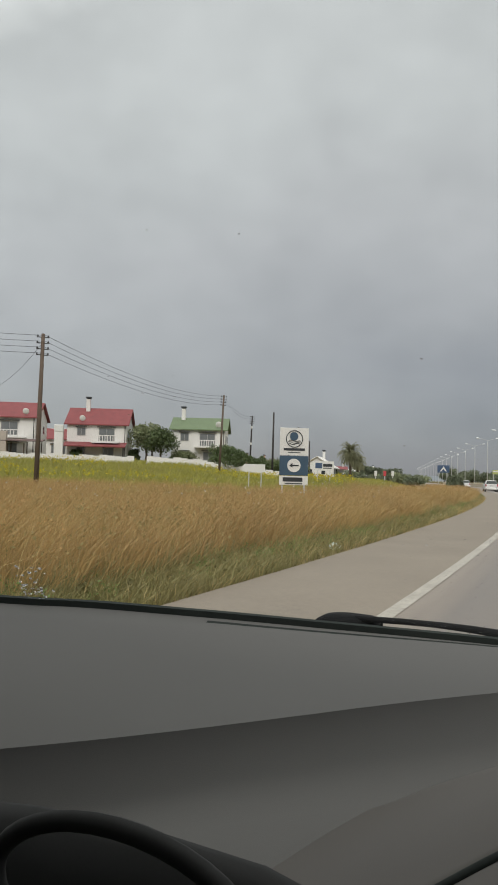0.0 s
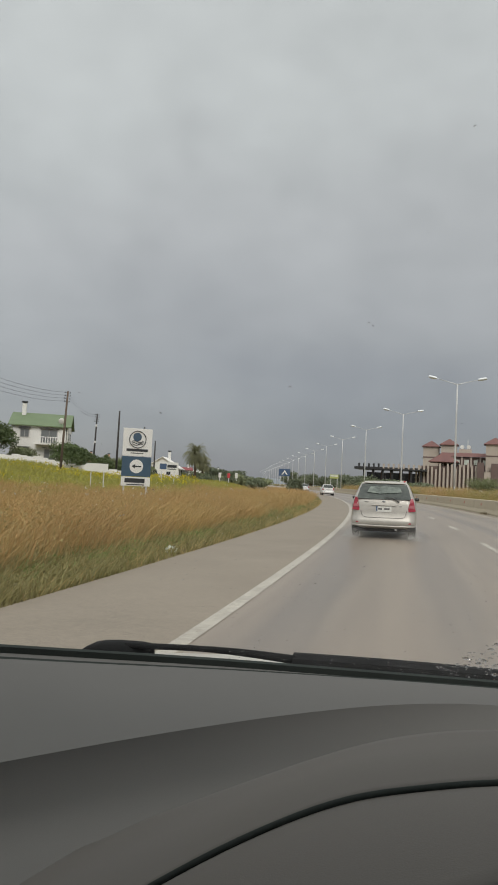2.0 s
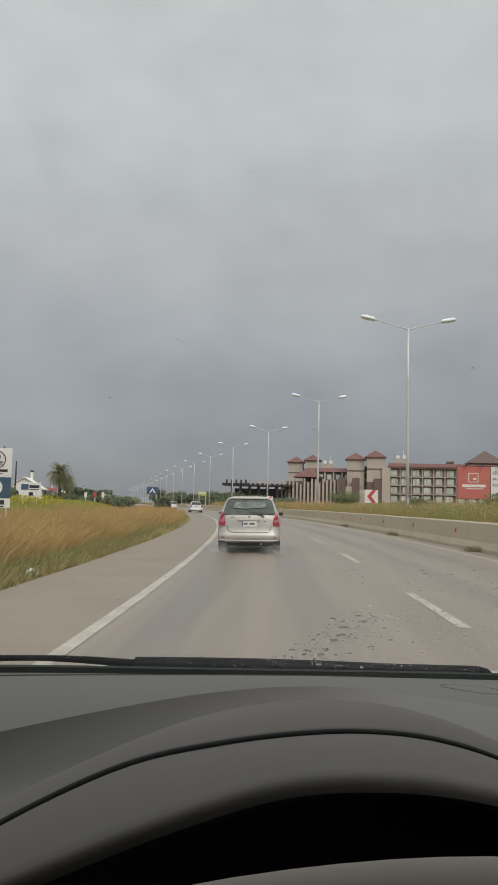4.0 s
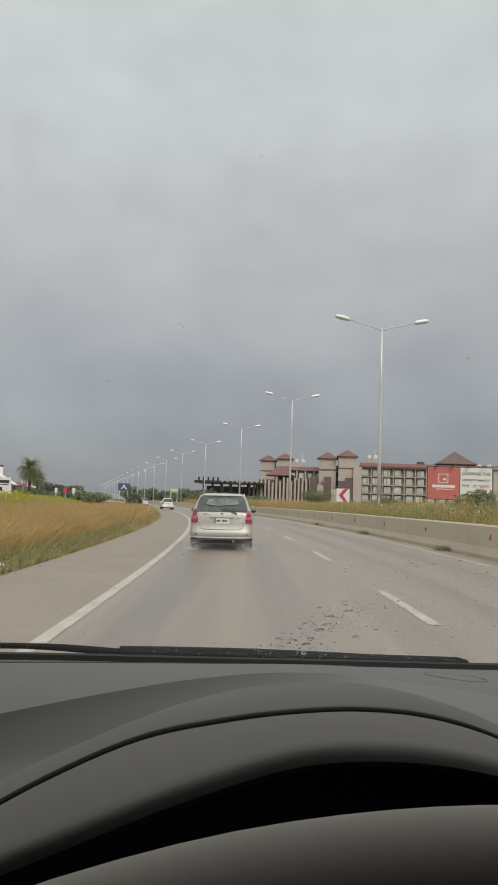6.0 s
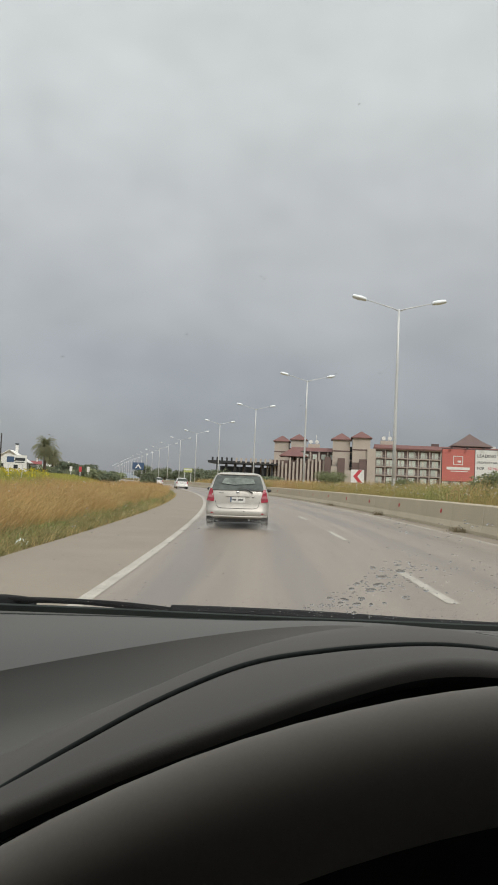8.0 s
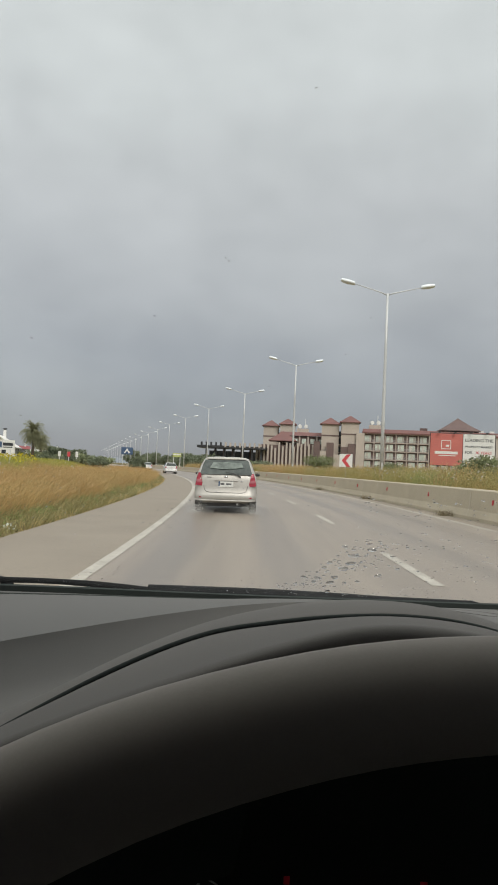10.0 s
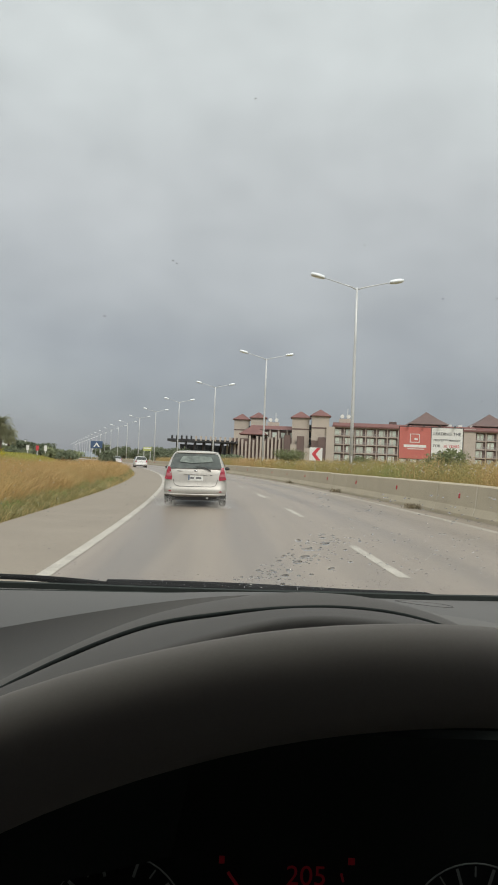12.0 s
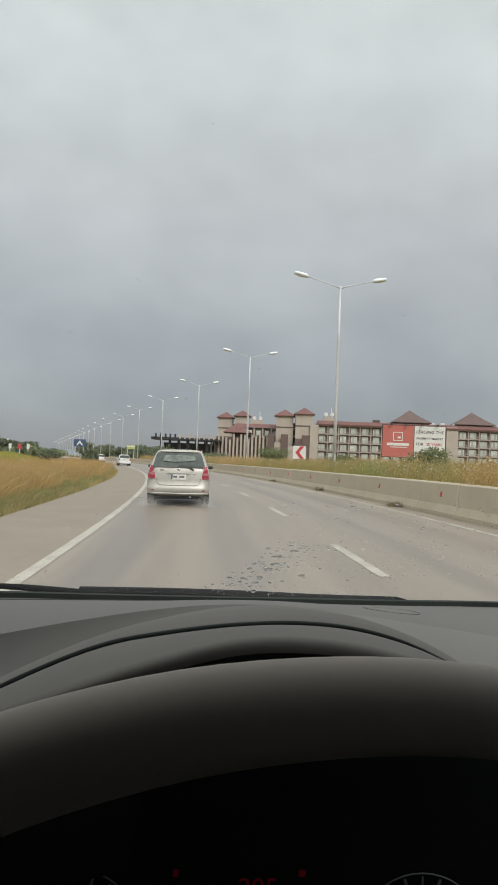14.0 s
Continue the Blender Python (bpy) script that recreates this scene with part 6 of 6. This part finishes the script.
for k, (az, w, hh, z) in enumerate(((-15.3, 0.55, 1.0, 1.9), (-14.6, 0.55, 1.0, 1.9), (-14.0, 0.55, 1.1, 1.9), (-13.1, 1.9, 0.6, 1.2), (-12.3, 0.8, 0.7, 0.9))):
    q = thing("roadside_board", "far white roadside board", "sign board", "far roadside boards", at=spot(az, 152, 0, 0))
    part("panel", bx(0, 0, z + hh / 2, w, 0.12, hh, bevel=0.02), M_SIGNRED if k == 1 else M_SIGNWHITE, q)
    part("post", bx(0, 0.12, (z + hh) / 2, 0.2, 0.1, z + hh), M_GALV, q)


# ---------------------------------------------------------------- trees and bushes
def leaf_cloud(rng, centres, radii, n, size, flat=1.0):
    """Small leaf cards scattered in uneven clumps."""
    c = np.asarray(centres, float)
    r = np.asarray(radii, float)
    k = rng.integers(0, len(c), n)
    dirs = rng.normal(size=(n, 3))
    dirs /= np.linalg.norm(dirs, axis=1)[:, None]
    rad = r[k] * rng.uniform(0.45, 1.08, n)
    p = c[k] + dirs * rad[:, None] * np.array([1, 1, flat])
    u = rng.normal(size=(n, 3)); u /= np.linalg.norm(u, axis=1)[:, None]
    v = np.cross(u, rng.normal(size=(n, 3))); v /= np.linalg.norm(v, axis=1)[:, None]
    s = (size * rng.uniform(0.5, 1.4, n))[:, None]
    verts = np.stack([p - u * s, p + v * s * 0.5, p + u * s, p - v * s * 0.5], 1).reshape(-1, 3)
    return verts


def card_mesh(name, verts, mat, per=4):
    n = len(verts) // per
    me = bpy.data.meshes.new(name)
    me.from_pydata(verts.tolist(), [], np.arange(n * per).reshape(n, per).tolist())
    me.materials.append(mat)
    return me


def tree(label, m, hh, w, seed, mat=None, trunk=0.35, leaves=2600, name="tree", size=0.16):
    rng = np.random.default_rng(seed)
    t = thing(name, label, "tree" if name == "tree" else "bush", at=m)
    bm = bmesh.new()
    th = hh * trunk
    tube(bm, [(0, 0, -0.2), (0.05 * hh * rng.normal() * 0.3, 0, th * 0.6), (0, 0.03, th)], [0.035 * hh, 0.028 * hh, 0.02 * hh], 8)
    cs, rs_ = [], []
    nl = 9
    for k in range(nl):
        a, e = 2 * math.pi * k / nl + rng.uniform(-0.3, 0.3), rng.uniform(0.15, 1.0)
        rr = w / 2 * rng.uniform(0.35, 0.85) * (1 - 0.5 * e)
        q = Vector((rr * math.cos(a), rr * math.sin(a), th + (hh - th) * (0.12 + 0.68 * e)))
        tube(bm, [(0, 0.03, th * 0.9), (q.x * 0.5, q.y * 0.5, (th + q.z) / 2 + 0.05 * hh), q], [0.014 * hh, 0.009 * hh, 0.004 * hh], 5)
        cs.append(q); rs_.append(w * rng.uniform(0.15, 0.27))
    cs.append(Vector((0, 0, hh - w * 0.2))); rs_.append(w * 0.2)
    cs.append(Vector((0, 0, th + (hh - th) * 0.4))); rs_.append(w * 0.28)
    part("trunk", bm, M_BARK, t, smooth=True)
    ob = new("crown", card_mesh("crown", leaf_cloud(rng, cs, rs_, leaves, size, min(1.0, hh / w)), mat or M_LEAF))
    ob.parent = t
    return t


def bush(label, m, hh, w, seed, mat=None, leaves=1500, size=0.12):
    return tree(label, m, hh, w, seed, mat, 0.12, leaves, "bush", size)


tree("leafy dark green tree between the houses", spot(-33.4, 115, 0, -0.1), 6.6, 7.0, 3, M_LEAF2, leaves=4000, size=0.22)
tree("dark green tree beside the red-roofed house", spot(-32.2, 110, 0, -0.1), 5.0, 6.0, 4, leaves=3500, size=0.2)
bush("round dense green bush before the green-roofed house", spot(-26.3, 97, 0, -0.1), 3.6, 6.4, 5, leaves=5200, size=0.16)
bush("round dense green bush before the green-roofed house", spot(-24.6, 99, 0, -0.1), 2.6, 4.4, 6, leaves=3000, size=0.16)
tree("small dark conifer-like tree by the pink houses", spot(-24.2, 150, 0, -0.1), 4.6, 3.0, 7, leaves=2500, size=0.2)
for k, (az, d, hh, w) in enumerate(((-23.6, 120, 3.4, 5.0), (-22.5, 118, 3.0, 6.0), (-21.2, 124, 2.6, 5.0), (-22.6, 160, 2.8, 6.0), (-46, 100, 4.0, 6.0), (-34.5, 116, 2.4, 4.0), (-30.4, 112, 2.4, 4.4), (-38.6, 113, 2.0, 3.0))):
    bush("dense green bush at the field's edge", spot(az, d, 0, -0.1), hh, w, 20 + k, M_LEAF if k % 2 else M_LEAF2, leaves=3000, size=0.17)
rng0 = np.random.default_rng(11)
for k in range(24):
    az = -18.5 + k * 0.62 + rng0.uniform(-0.3, 0.3)
    far = spot(az, 250 + 60 * rng0.random(), 0, -0.2)
    if -14 < road_inverse(far.translation.x, far.translation.y)[1] < 24:
        continue
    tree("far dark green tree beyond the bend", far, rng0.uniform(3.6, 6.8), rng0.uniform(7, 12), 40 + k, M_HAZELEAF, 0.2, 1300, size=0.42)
for k in range(20):
    far = spot(-17.0 + k * 0.62 + rng0.uniform(-0.2, 0.2), 560 + 160 * rng0.random(), 0, -0.3)
    if -16 < road_inverse(far.translation.x, far.translation.y)[1] < 26:
        continue
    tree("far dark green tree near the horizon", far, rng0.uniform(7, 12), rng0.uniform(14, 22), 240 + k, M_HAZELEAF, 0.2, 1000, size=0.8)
for k in range(11):
    x, y = road(215 + 42 * k, -17 - 5 * rng0.random())
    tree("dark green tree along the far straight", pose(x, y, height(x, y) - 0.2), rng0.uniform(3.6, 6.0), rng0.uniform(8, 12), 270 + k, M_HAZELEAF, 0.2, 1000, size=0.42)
for k in range(16):
    az = -24 + k * 0.75 + rng0.uniform(-0.3, 0.3)
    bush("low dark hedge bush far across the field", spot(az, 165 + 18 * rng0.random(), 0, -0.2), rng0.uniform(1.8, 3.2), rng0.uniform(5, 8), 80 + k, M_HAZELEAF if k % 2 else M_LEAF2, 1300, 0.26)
for k in range(22):
    x, y = road(170 + 17 * k, 27 + 9 * rng0.random())
    tree("haze-toned tree across the far straight", pose(x, y, height(x, y) - 0.2), (3.8 + 0.012 * 17 * k) * rng0.uniform(0.8, 1.25), rng0.uniform(9, 14), 330 + k, M_HAZELEAF, 0.18, 1300, size=0.42)
for k in range(13):
    x, y = road(128 + 13 * k, -8.5 - 5 * rng0.random())
    bush("ragged haze-toned hedge bush along the road", pose(x, y, height(x, y) - 0.1), rng0.uniform(1.5, 2.9), rng0.uniform(5, 9), 360 + k, M_HAZELEAF if k % 3 else M_LEAF2, 1500, 0.22)
for az, d, hh, w, seed in ((-12.6, 96, 1.9, 3.2, 381), (-9.4, 104, 2.2, 3.0, 382)):
    bush("lone green bush at the end of the dry grass", spot(az, d, 0, -0.1), hh, w, seed, M_HAZELEAF, 2200, 0.13)


def palm(m, hh, seed):
    rng = np.random.default_rng(seed)
    t = thing("palm_tree", "date palm with drooping grey-green fronds", "palm tree", at=m)
    bm = tube(bmesh.new(), [(0, 0, -0.2), (0.1, 0, hh * 0.35), (0.05, 0, hh * 0.72)], [0.40, 0.32, 0.36], 10)
    part("trunk", bm, M_BARK, t, smooth=True)
    vs = []
    for k in range(260):
        a, e = rng.uniform(0, 2 * math.pi), rng.uniform(-0.8, 1.45)
        ln = hh * rng.uniform(0.27, 0.36)
        p = np.array([0.05, 0, hh * 0.72])
        d = np.array([math.cos(a) * math.cos(e), math.sin(a) * math.cos(e), math.sin(e)])
        side = np.array([-math.sin(a), math.cos(a), 0])
        for q in range(9):
            p2 = p + d * ln / 9
            w = 0.34 * (1 - abs(q - 3.5) / 5.5)
            for sg in (-1, 1):
                for fr in (0.0, 0.5):
                    b0, b1 = p + (p2 - p) * fr, p + (p2 - p) * (fr + 0.42)
                    tip = b1 + (p2 - p) * 0.7 + sg * side * w + np.array([0, 0, -0.12])
                    vs += [b0, b1, tip, tip - (p2 - p) * 0.12]
            p = p2
            d = d + np.array([0, 0, -0.12 - 0.03 * q])
            d /= np.linalg.norm(d)
    ob = new("crown", card_mesh("crown", np.array(vs), M_PALM))
    ob.parent = t


palm(spot(-17.3, 172, 0, -0.5), 10.4, 2)
palm(spot(-16.7, 190, 0, -0.5), 8.2, 9)


bush("dense dark green bush beside the green-roofed house", spot(-27.4, 103, 0, -0.1), 3.6, 5.2, 311, M_LEAF, 3400, 0.13)
tree("spreading dark green tree between two white houses", spot(-32.9, 120, 0, -0.1), 6.2, 7.0, 312, M_LEAF)


# ---------------------------------------------------------------- grass, meadow, median plants
def blades(rng, xy, z0, hmin, hmax, w, lean, mat, name, label, wind=(0.5, 0.15)):
    """Thin bent blades, each of two faces."""
    n = len(xy)
    h = rng.uniform(hmin, hmax, n)
    a = rng.uniform(0, 2 * math.pi, n)
    side = np.stack([np.cos(a), np.sin(a), np.zeros(n)], 1) * (w * rng.uniform(0.6, 1.5, n))[:, None]
    ln = rng.normal(0, lean, (n, 2)) + np.array(wind) * lean
    base = np.column_stack([xy, z0])
    mid = base + np.column_stack([ln * h[:, None] * 0.35, h * 0.6])
    top = base + np.column_stack([ln * h[:, None], h])
    v = np.stack([base - side, base + side, mid + side * 0.8, mid - side * 0.8, top], 1).reshape(-1, 3)
    i = np.arange(n) * 5
    quads = np.column_stack([i, i + 1, i + 2, i + 3]).tolist()
    tris = np.column_stack([i + 3, i + 2, i + 4]).tolist()
    me = bpy.data.meshes.new(name)
    me.from_pydata(v.tolist(), [], quads + tris)
    me.materials.append(mat)
    ob = new(name, me)
    return tagged(ob, label, "grass", kind="stuff")


HEIGHT = np.vectorize(height)


def scatter(rng, n, s0, s1, o0, o1, power=1.0, clump=0.0):
    """Places along the road's side, denser near it and near the viewer."""
    u = rng.random(n) ** power
    s = s0 + (s1 - s0) * u
    o = o0 + (o1 - o0) * rng.random(n) ** power
    th, on = np.minimum(s, BEND) / ROAD_R, np.maximum(s - BEND, 0)
    x = -ROAD_R * (1 - np.cos(th)) - on * np.sin(th) + o * np.cos(th)
    y = ROAD_R * np.sin(th) + on * np.cos(th) + o * np.sin(th)
    if clump:
        keep = np.array([noise.noise(Vector((a * clump, b * clump, 3.1))) for a, b in zip(x, y)]) > rng.uniform(-0.5, 0.25, n)
        x, y = x[keep], y[keep]
    return np.column_stack([x, y])


def dry_part(xy):
    """The dry grass is a strip along the road; farther on the meadow lies behind it."""
    so = np.array([road_inverse(a, b) for a, b in xy])
    return xy[(so[:, 1] > -13.0 + 2.0 * np.sin(so[:, 0] * 0.5)) | (so[:, 0] < 22) | ((so[:, 0] < 42) & (so[:, 1] < -17.0 + 1.5 * np.sin(so[:, 0] * 0.4)))]


rg = np.random.default_rng(21)
xy = np.vstack([scatter(rg, 150000, 2.0, 26, -4.55, -24, 1.0, 0.5), scatter(rg, 90000, 22, 70, -4.45, -20, 1.0, 0.3), scatter(rg, 22000, 20, 150, -4.35, -8, 1.0, 0.3), scatter(rg, 55000, 12, 42, -17, -38, 1.0, 0.25)])
xy = dry_part(xy)
blades(rg, xy, HEIGHT(xy[:, 0], xy[:, 1]), 0.30, 0.84, 0.0042, 0.50, M_GOLD, "dry_grass", "tall golden dry grass covering the field", (0.9, 0.2))
xy = np.vstack([scatter(rg, 40000, 2.0, 30, -4.7, -22, 1.0, 0.7), scatter(rg, 14000, 22, 62, -4.7, -34, 1.2, 0.4)])
xy = dry_part(xy)
blades(rg, xy, HEIGHT(xy[:, 0], xy[:, 1]), 0.30, 0.84, 0.0028, 0.48, M_STRAW, "pale_straw_grass", "pale straw grass among the golden grass")
xy = np.vstack([scatter(rg, 30000, 2.0, 30, -3.8, -5.3, 1.0, 0.9), scatter(rg, 12000, 1.0, 10, -3.75, -5.4), scatter(rg, 22000, 26, 150, -3.85, -5.4, 1.0, 0.5)])
blades(rg, xy, HEIGHT(xy[:, 0], xy[:, 1]), 0.06, 0.26, 0.005, 0.6, M_GREEN, "verge_grass", "short green and straw verge grass along the asphalt")
xy = np.vstack([scatter(rg, 20000, 2.0, 32, -4.2, -6.0, 1.0, 0.5), scatter(rg, 12000, 30, 110, -4.2, -5.8, 1.0, 0.4)])
blades(rg, xy, HEIGHT(xy[:, 0], xy[:, 1]), 0.10, 0.32, 0.0045, 0.65, M_VERGE, "verge_tall_grass", "taller pale green grass between the verge and the dry field")
xy = np.vstack([scatter(rg, 14000, 2.0, 60, -3.75, -5.6, 1.0, 1.2)])
blades(rg, xy, HEIGHT(xy[:, 0], xy[:, 1]), 0.06, 0.28, 0.004, 0.6, M_STRAW, "verge_straw", "dry straw tufts in the verge")
# meadow beyond the dry grass
n = 90000
az = np.radians(rg.uniform(-50, -9, n)); dd = 115 - 85 * rg.random(n) ** 0.8
xy = np.column_stack([dd * np.sin(az), dd * np.cos(az)])
o_ = np.array([road_inverse(a, b)[1] for a, b in xy])
xy = xy[o_ < np.where(dd < 48, -14.0, -11.0)]
blades(rg, xy, HEIGHT(xy[:, 0], xy[:, 1]), 0.22, 0.5, 0.022, 0.4, M_MEADOW, "meadow_grass", "yellow-green meadow beyond the dry grass")
n = 3600
az = np.radians(rg.uniform(-48, -17, n)); dd = rg.uniform(58, 100, n)
xy = np.column_stack([dd * np.sin(az), dd * np.cos(az)])
keep = np.array([noise.noise(Vector((a * 0.09, b * 0.16, 1.7))) for a, b in xy]) > 0.08
xy = xy[keep]
p0 = np.column_stack([xy, HEIGHT(xy[:, 0], xy[:, 1]) + rg.uniform(0.35, 0.75, len(xy))])
fl = leaf_cloud(rg, p0, np.full(len(p0), 0.12), len(p0) * 2, 0.09)
tagged(new("yellow_flowers", card_mesh("yellow_flowers", fl, M_YELLOW)), "yellow wild flowers in the meadow", "flowers", kind="stuff")
xy = scatter(rg, 700, 12, 70, -5.2, -22, 1.0)
p0 = np.column_stack([xy, HEIGHT(xy[:, 0], xy[:, 1]) + rg.uniform(0.4, 1.0, len(xy))])
tagged(new("white_flowers", card_mesh("white_flowers", leaf_cloud(rg, p0, np.full(len(p0), 0.03), len(p0) * 2, 0.024), M_WHITEFL)), "small white flower heads above the grass", "flowers", kind="stuff")
# plants on the median behind the barrier
def patches(xy, sign, soft=0.05):
    """Keep the places of one kind of plant: it grows in patches some metres long."""
    f = np.array([noise.noise(Vector((a * 0.16, b * 0.075, 6.3))) for a, b in xy]) * sign + rg.normal(0, soft, len(xy))
    return xy[f > (0.07 if sign > 0 else -0.16)]


xy = patches(scatter(rg, 26000, 8, 150, 7.2, 14), -1)
blades(rg, xy, HEIGHT(xy[:, 0], xy[:, 1]), 0.45, 1.35, 0.006, 0.5, M_STRAW, "median_dry_grass", "dry straw grass on the median")
xy = patches(scatter(rg, 44000, 8, 150, 7.15, 14), 1)
blades(rg, xy, HEIGHT(xy[:, 0], xy[:, 1]), 0.25, 1.05, 0.0042, 0.75, M_MEDPATCH, "median_green_grass", "green and rusty grass in patches on the median")
xy = patches(scatter(rg, 20000, 8, 150, 7.2, 13), -1)
blades(rg, xy, HEIGHT(xy[:, 0], xy[:, 1]), 0.5, 1.3, 0.006, 0.5, M_RUSTWEED, "median_golden_grass", "golden tufts on the median")
for k, (s0, o0, hh, w) in enumerate(((44, 10.5, 1.5, 3.0), (64, 10.0, 2.1, 4.2), (104, 9.5, 1.8, 5.0), (128, 9.6, 2.2, 6.0), (29, 9.8, 1.5, 2.4))):
    x, y = road(s0, o0)
    bush("loose green shrub on the median", pose(x, y, height(x, y) - 0.05), hh, w, 120 + k, M_SHRUB, 4500, 0.06)
xy = scatter(rg, 1600, 8, 110, 7.3, 11, 1.0)
p0 = np.column_stack([xy, HEIGHT(xy[:, 0], xy[:, 1]) + rg.uniform(0.4, 0.85, len(xy))])
tagged(new("median_flowers", card_mesh("median_flowers", leaf_cloud(rg, p0, np.full(len(p0), 0.03), len(p0) * 2, 0.04), M_WHITEFL)), "white flower heads among the median weeds", "flowers", kind="stuff")
# small tufts at the barrier's foot
for k, s0 in enumerate((22.5, 34, 47)):
    x, y = road(s0, 6.55)
    rr = np.random.default_rng(200 + k)
    q = np.column_stack([x + rr.normal(0, 0.14, 160), y + rr.normal(0, 0.25, 160)])
    blades(rr, q, np.full(160, 0.0), 0.06, 0.24, 0.006, 0.7, M_BROWNWEED, "dry_tuft", "dry tuft at the foot of the barrier")


def weeds(name, label, xy, hmin, hmax, w, size, mat, per=16):
    """Leafy weeds: clumps of small leaves standing on the ground."""
    h = rg.uniform(hmin, hmax, len(xy))
    c = np.column_stack([xy, HEIGHT(xy[:, 0], xy[:, 1]) + h * 0.55])
    tagged(new(name, card_mesh(name, leaf_cloud(rg, c, w * rg.uniform(0.6, 1.3, len(c)), len(c) * per, size, 1.1), mat)), label, "weeds", kind="stuff")


xy = patches(scatter(rg, 9000, 9, 140, 7.15, 12.5), 1)
weeds("median_weeds", "leafy green and rusty weeds on the median", xy, 0.3, 1.4, 0.22, 0.024, M_MEDPATCH, 34)
xy = patches(scatter(rg, 7000, 9, 140, 7.2, 12.5), -1)
weeds("median_brown_weeds", "rusty dry seed heads on the median", xy, 0.5, 1.55, 0.24, 0.024, M_RUSTWEED, 28)
xy = scatter(rg, 230, 2, 40, -4.05, -4.75, 1.0, 0.35)
weeds("verge_green_weeds", "fresh green leafy weeds at the foot of the dry grass", xy, 0.08, 0.30, 0.15, 0.013, M_FRESH, 90)
xy = scatter(rg, 900, 2, 60, -3.85, -5.2, 1.0, 0.6)
weeds("verge_weeds", "leafy green weeds along the asphalt edge", xy, 0.05, 0.22, 0.10, 0.03, M_GREEN)
xy = dry_part(scatter(rg, 12000, 5, 80, -4.9, -30, 1.0, 0.30))
weeds("seed_heads", "rusty seed heads over the dry grass", xy, 0.55, 1.35, 0.24, 0.015, M_REDGRASS, 26)
xy = scatter(rg, 6500, 3, 60, -4.6, -16, 1.0, 0.30)
weeds("field_weeds", "grey-green weeds growing through the dry grass", xy, 0.25, 0.95, 0.20, 0.024, M_FIELDWEED, 22)

# crumpled litter on the verge
for k, (s0, o0, r) in enumerate(((12.6, -4.05, 0.10), (17.5, -4.3, 0.06), (21.0, -4.1, 0.05), (27.0, -4.2, 0.07), (33.0, -4.1, 0.06))):
    bm = bmesh.new()
    bmesh.ops.create_icosphere(bm, subdivisions=3, radius=r)
    for v in bm.verts:
        v.co *= 1 + 0.45 * noise.noise(v.co * (2.2 / r) + Vector((k * 7.0, 0, 0)))
        v.co.z *= 0.7
    x, y = road(s0, o0)
    single("litter", bm, M_SIGNWHITE if k else M_LITTER, "crumpled pale plastic litter lying on the verge", "litter", at=pose(x, y, height(x, y) + r * 0.55))

# low hills at the horizon; the haze's blue is put into their colour
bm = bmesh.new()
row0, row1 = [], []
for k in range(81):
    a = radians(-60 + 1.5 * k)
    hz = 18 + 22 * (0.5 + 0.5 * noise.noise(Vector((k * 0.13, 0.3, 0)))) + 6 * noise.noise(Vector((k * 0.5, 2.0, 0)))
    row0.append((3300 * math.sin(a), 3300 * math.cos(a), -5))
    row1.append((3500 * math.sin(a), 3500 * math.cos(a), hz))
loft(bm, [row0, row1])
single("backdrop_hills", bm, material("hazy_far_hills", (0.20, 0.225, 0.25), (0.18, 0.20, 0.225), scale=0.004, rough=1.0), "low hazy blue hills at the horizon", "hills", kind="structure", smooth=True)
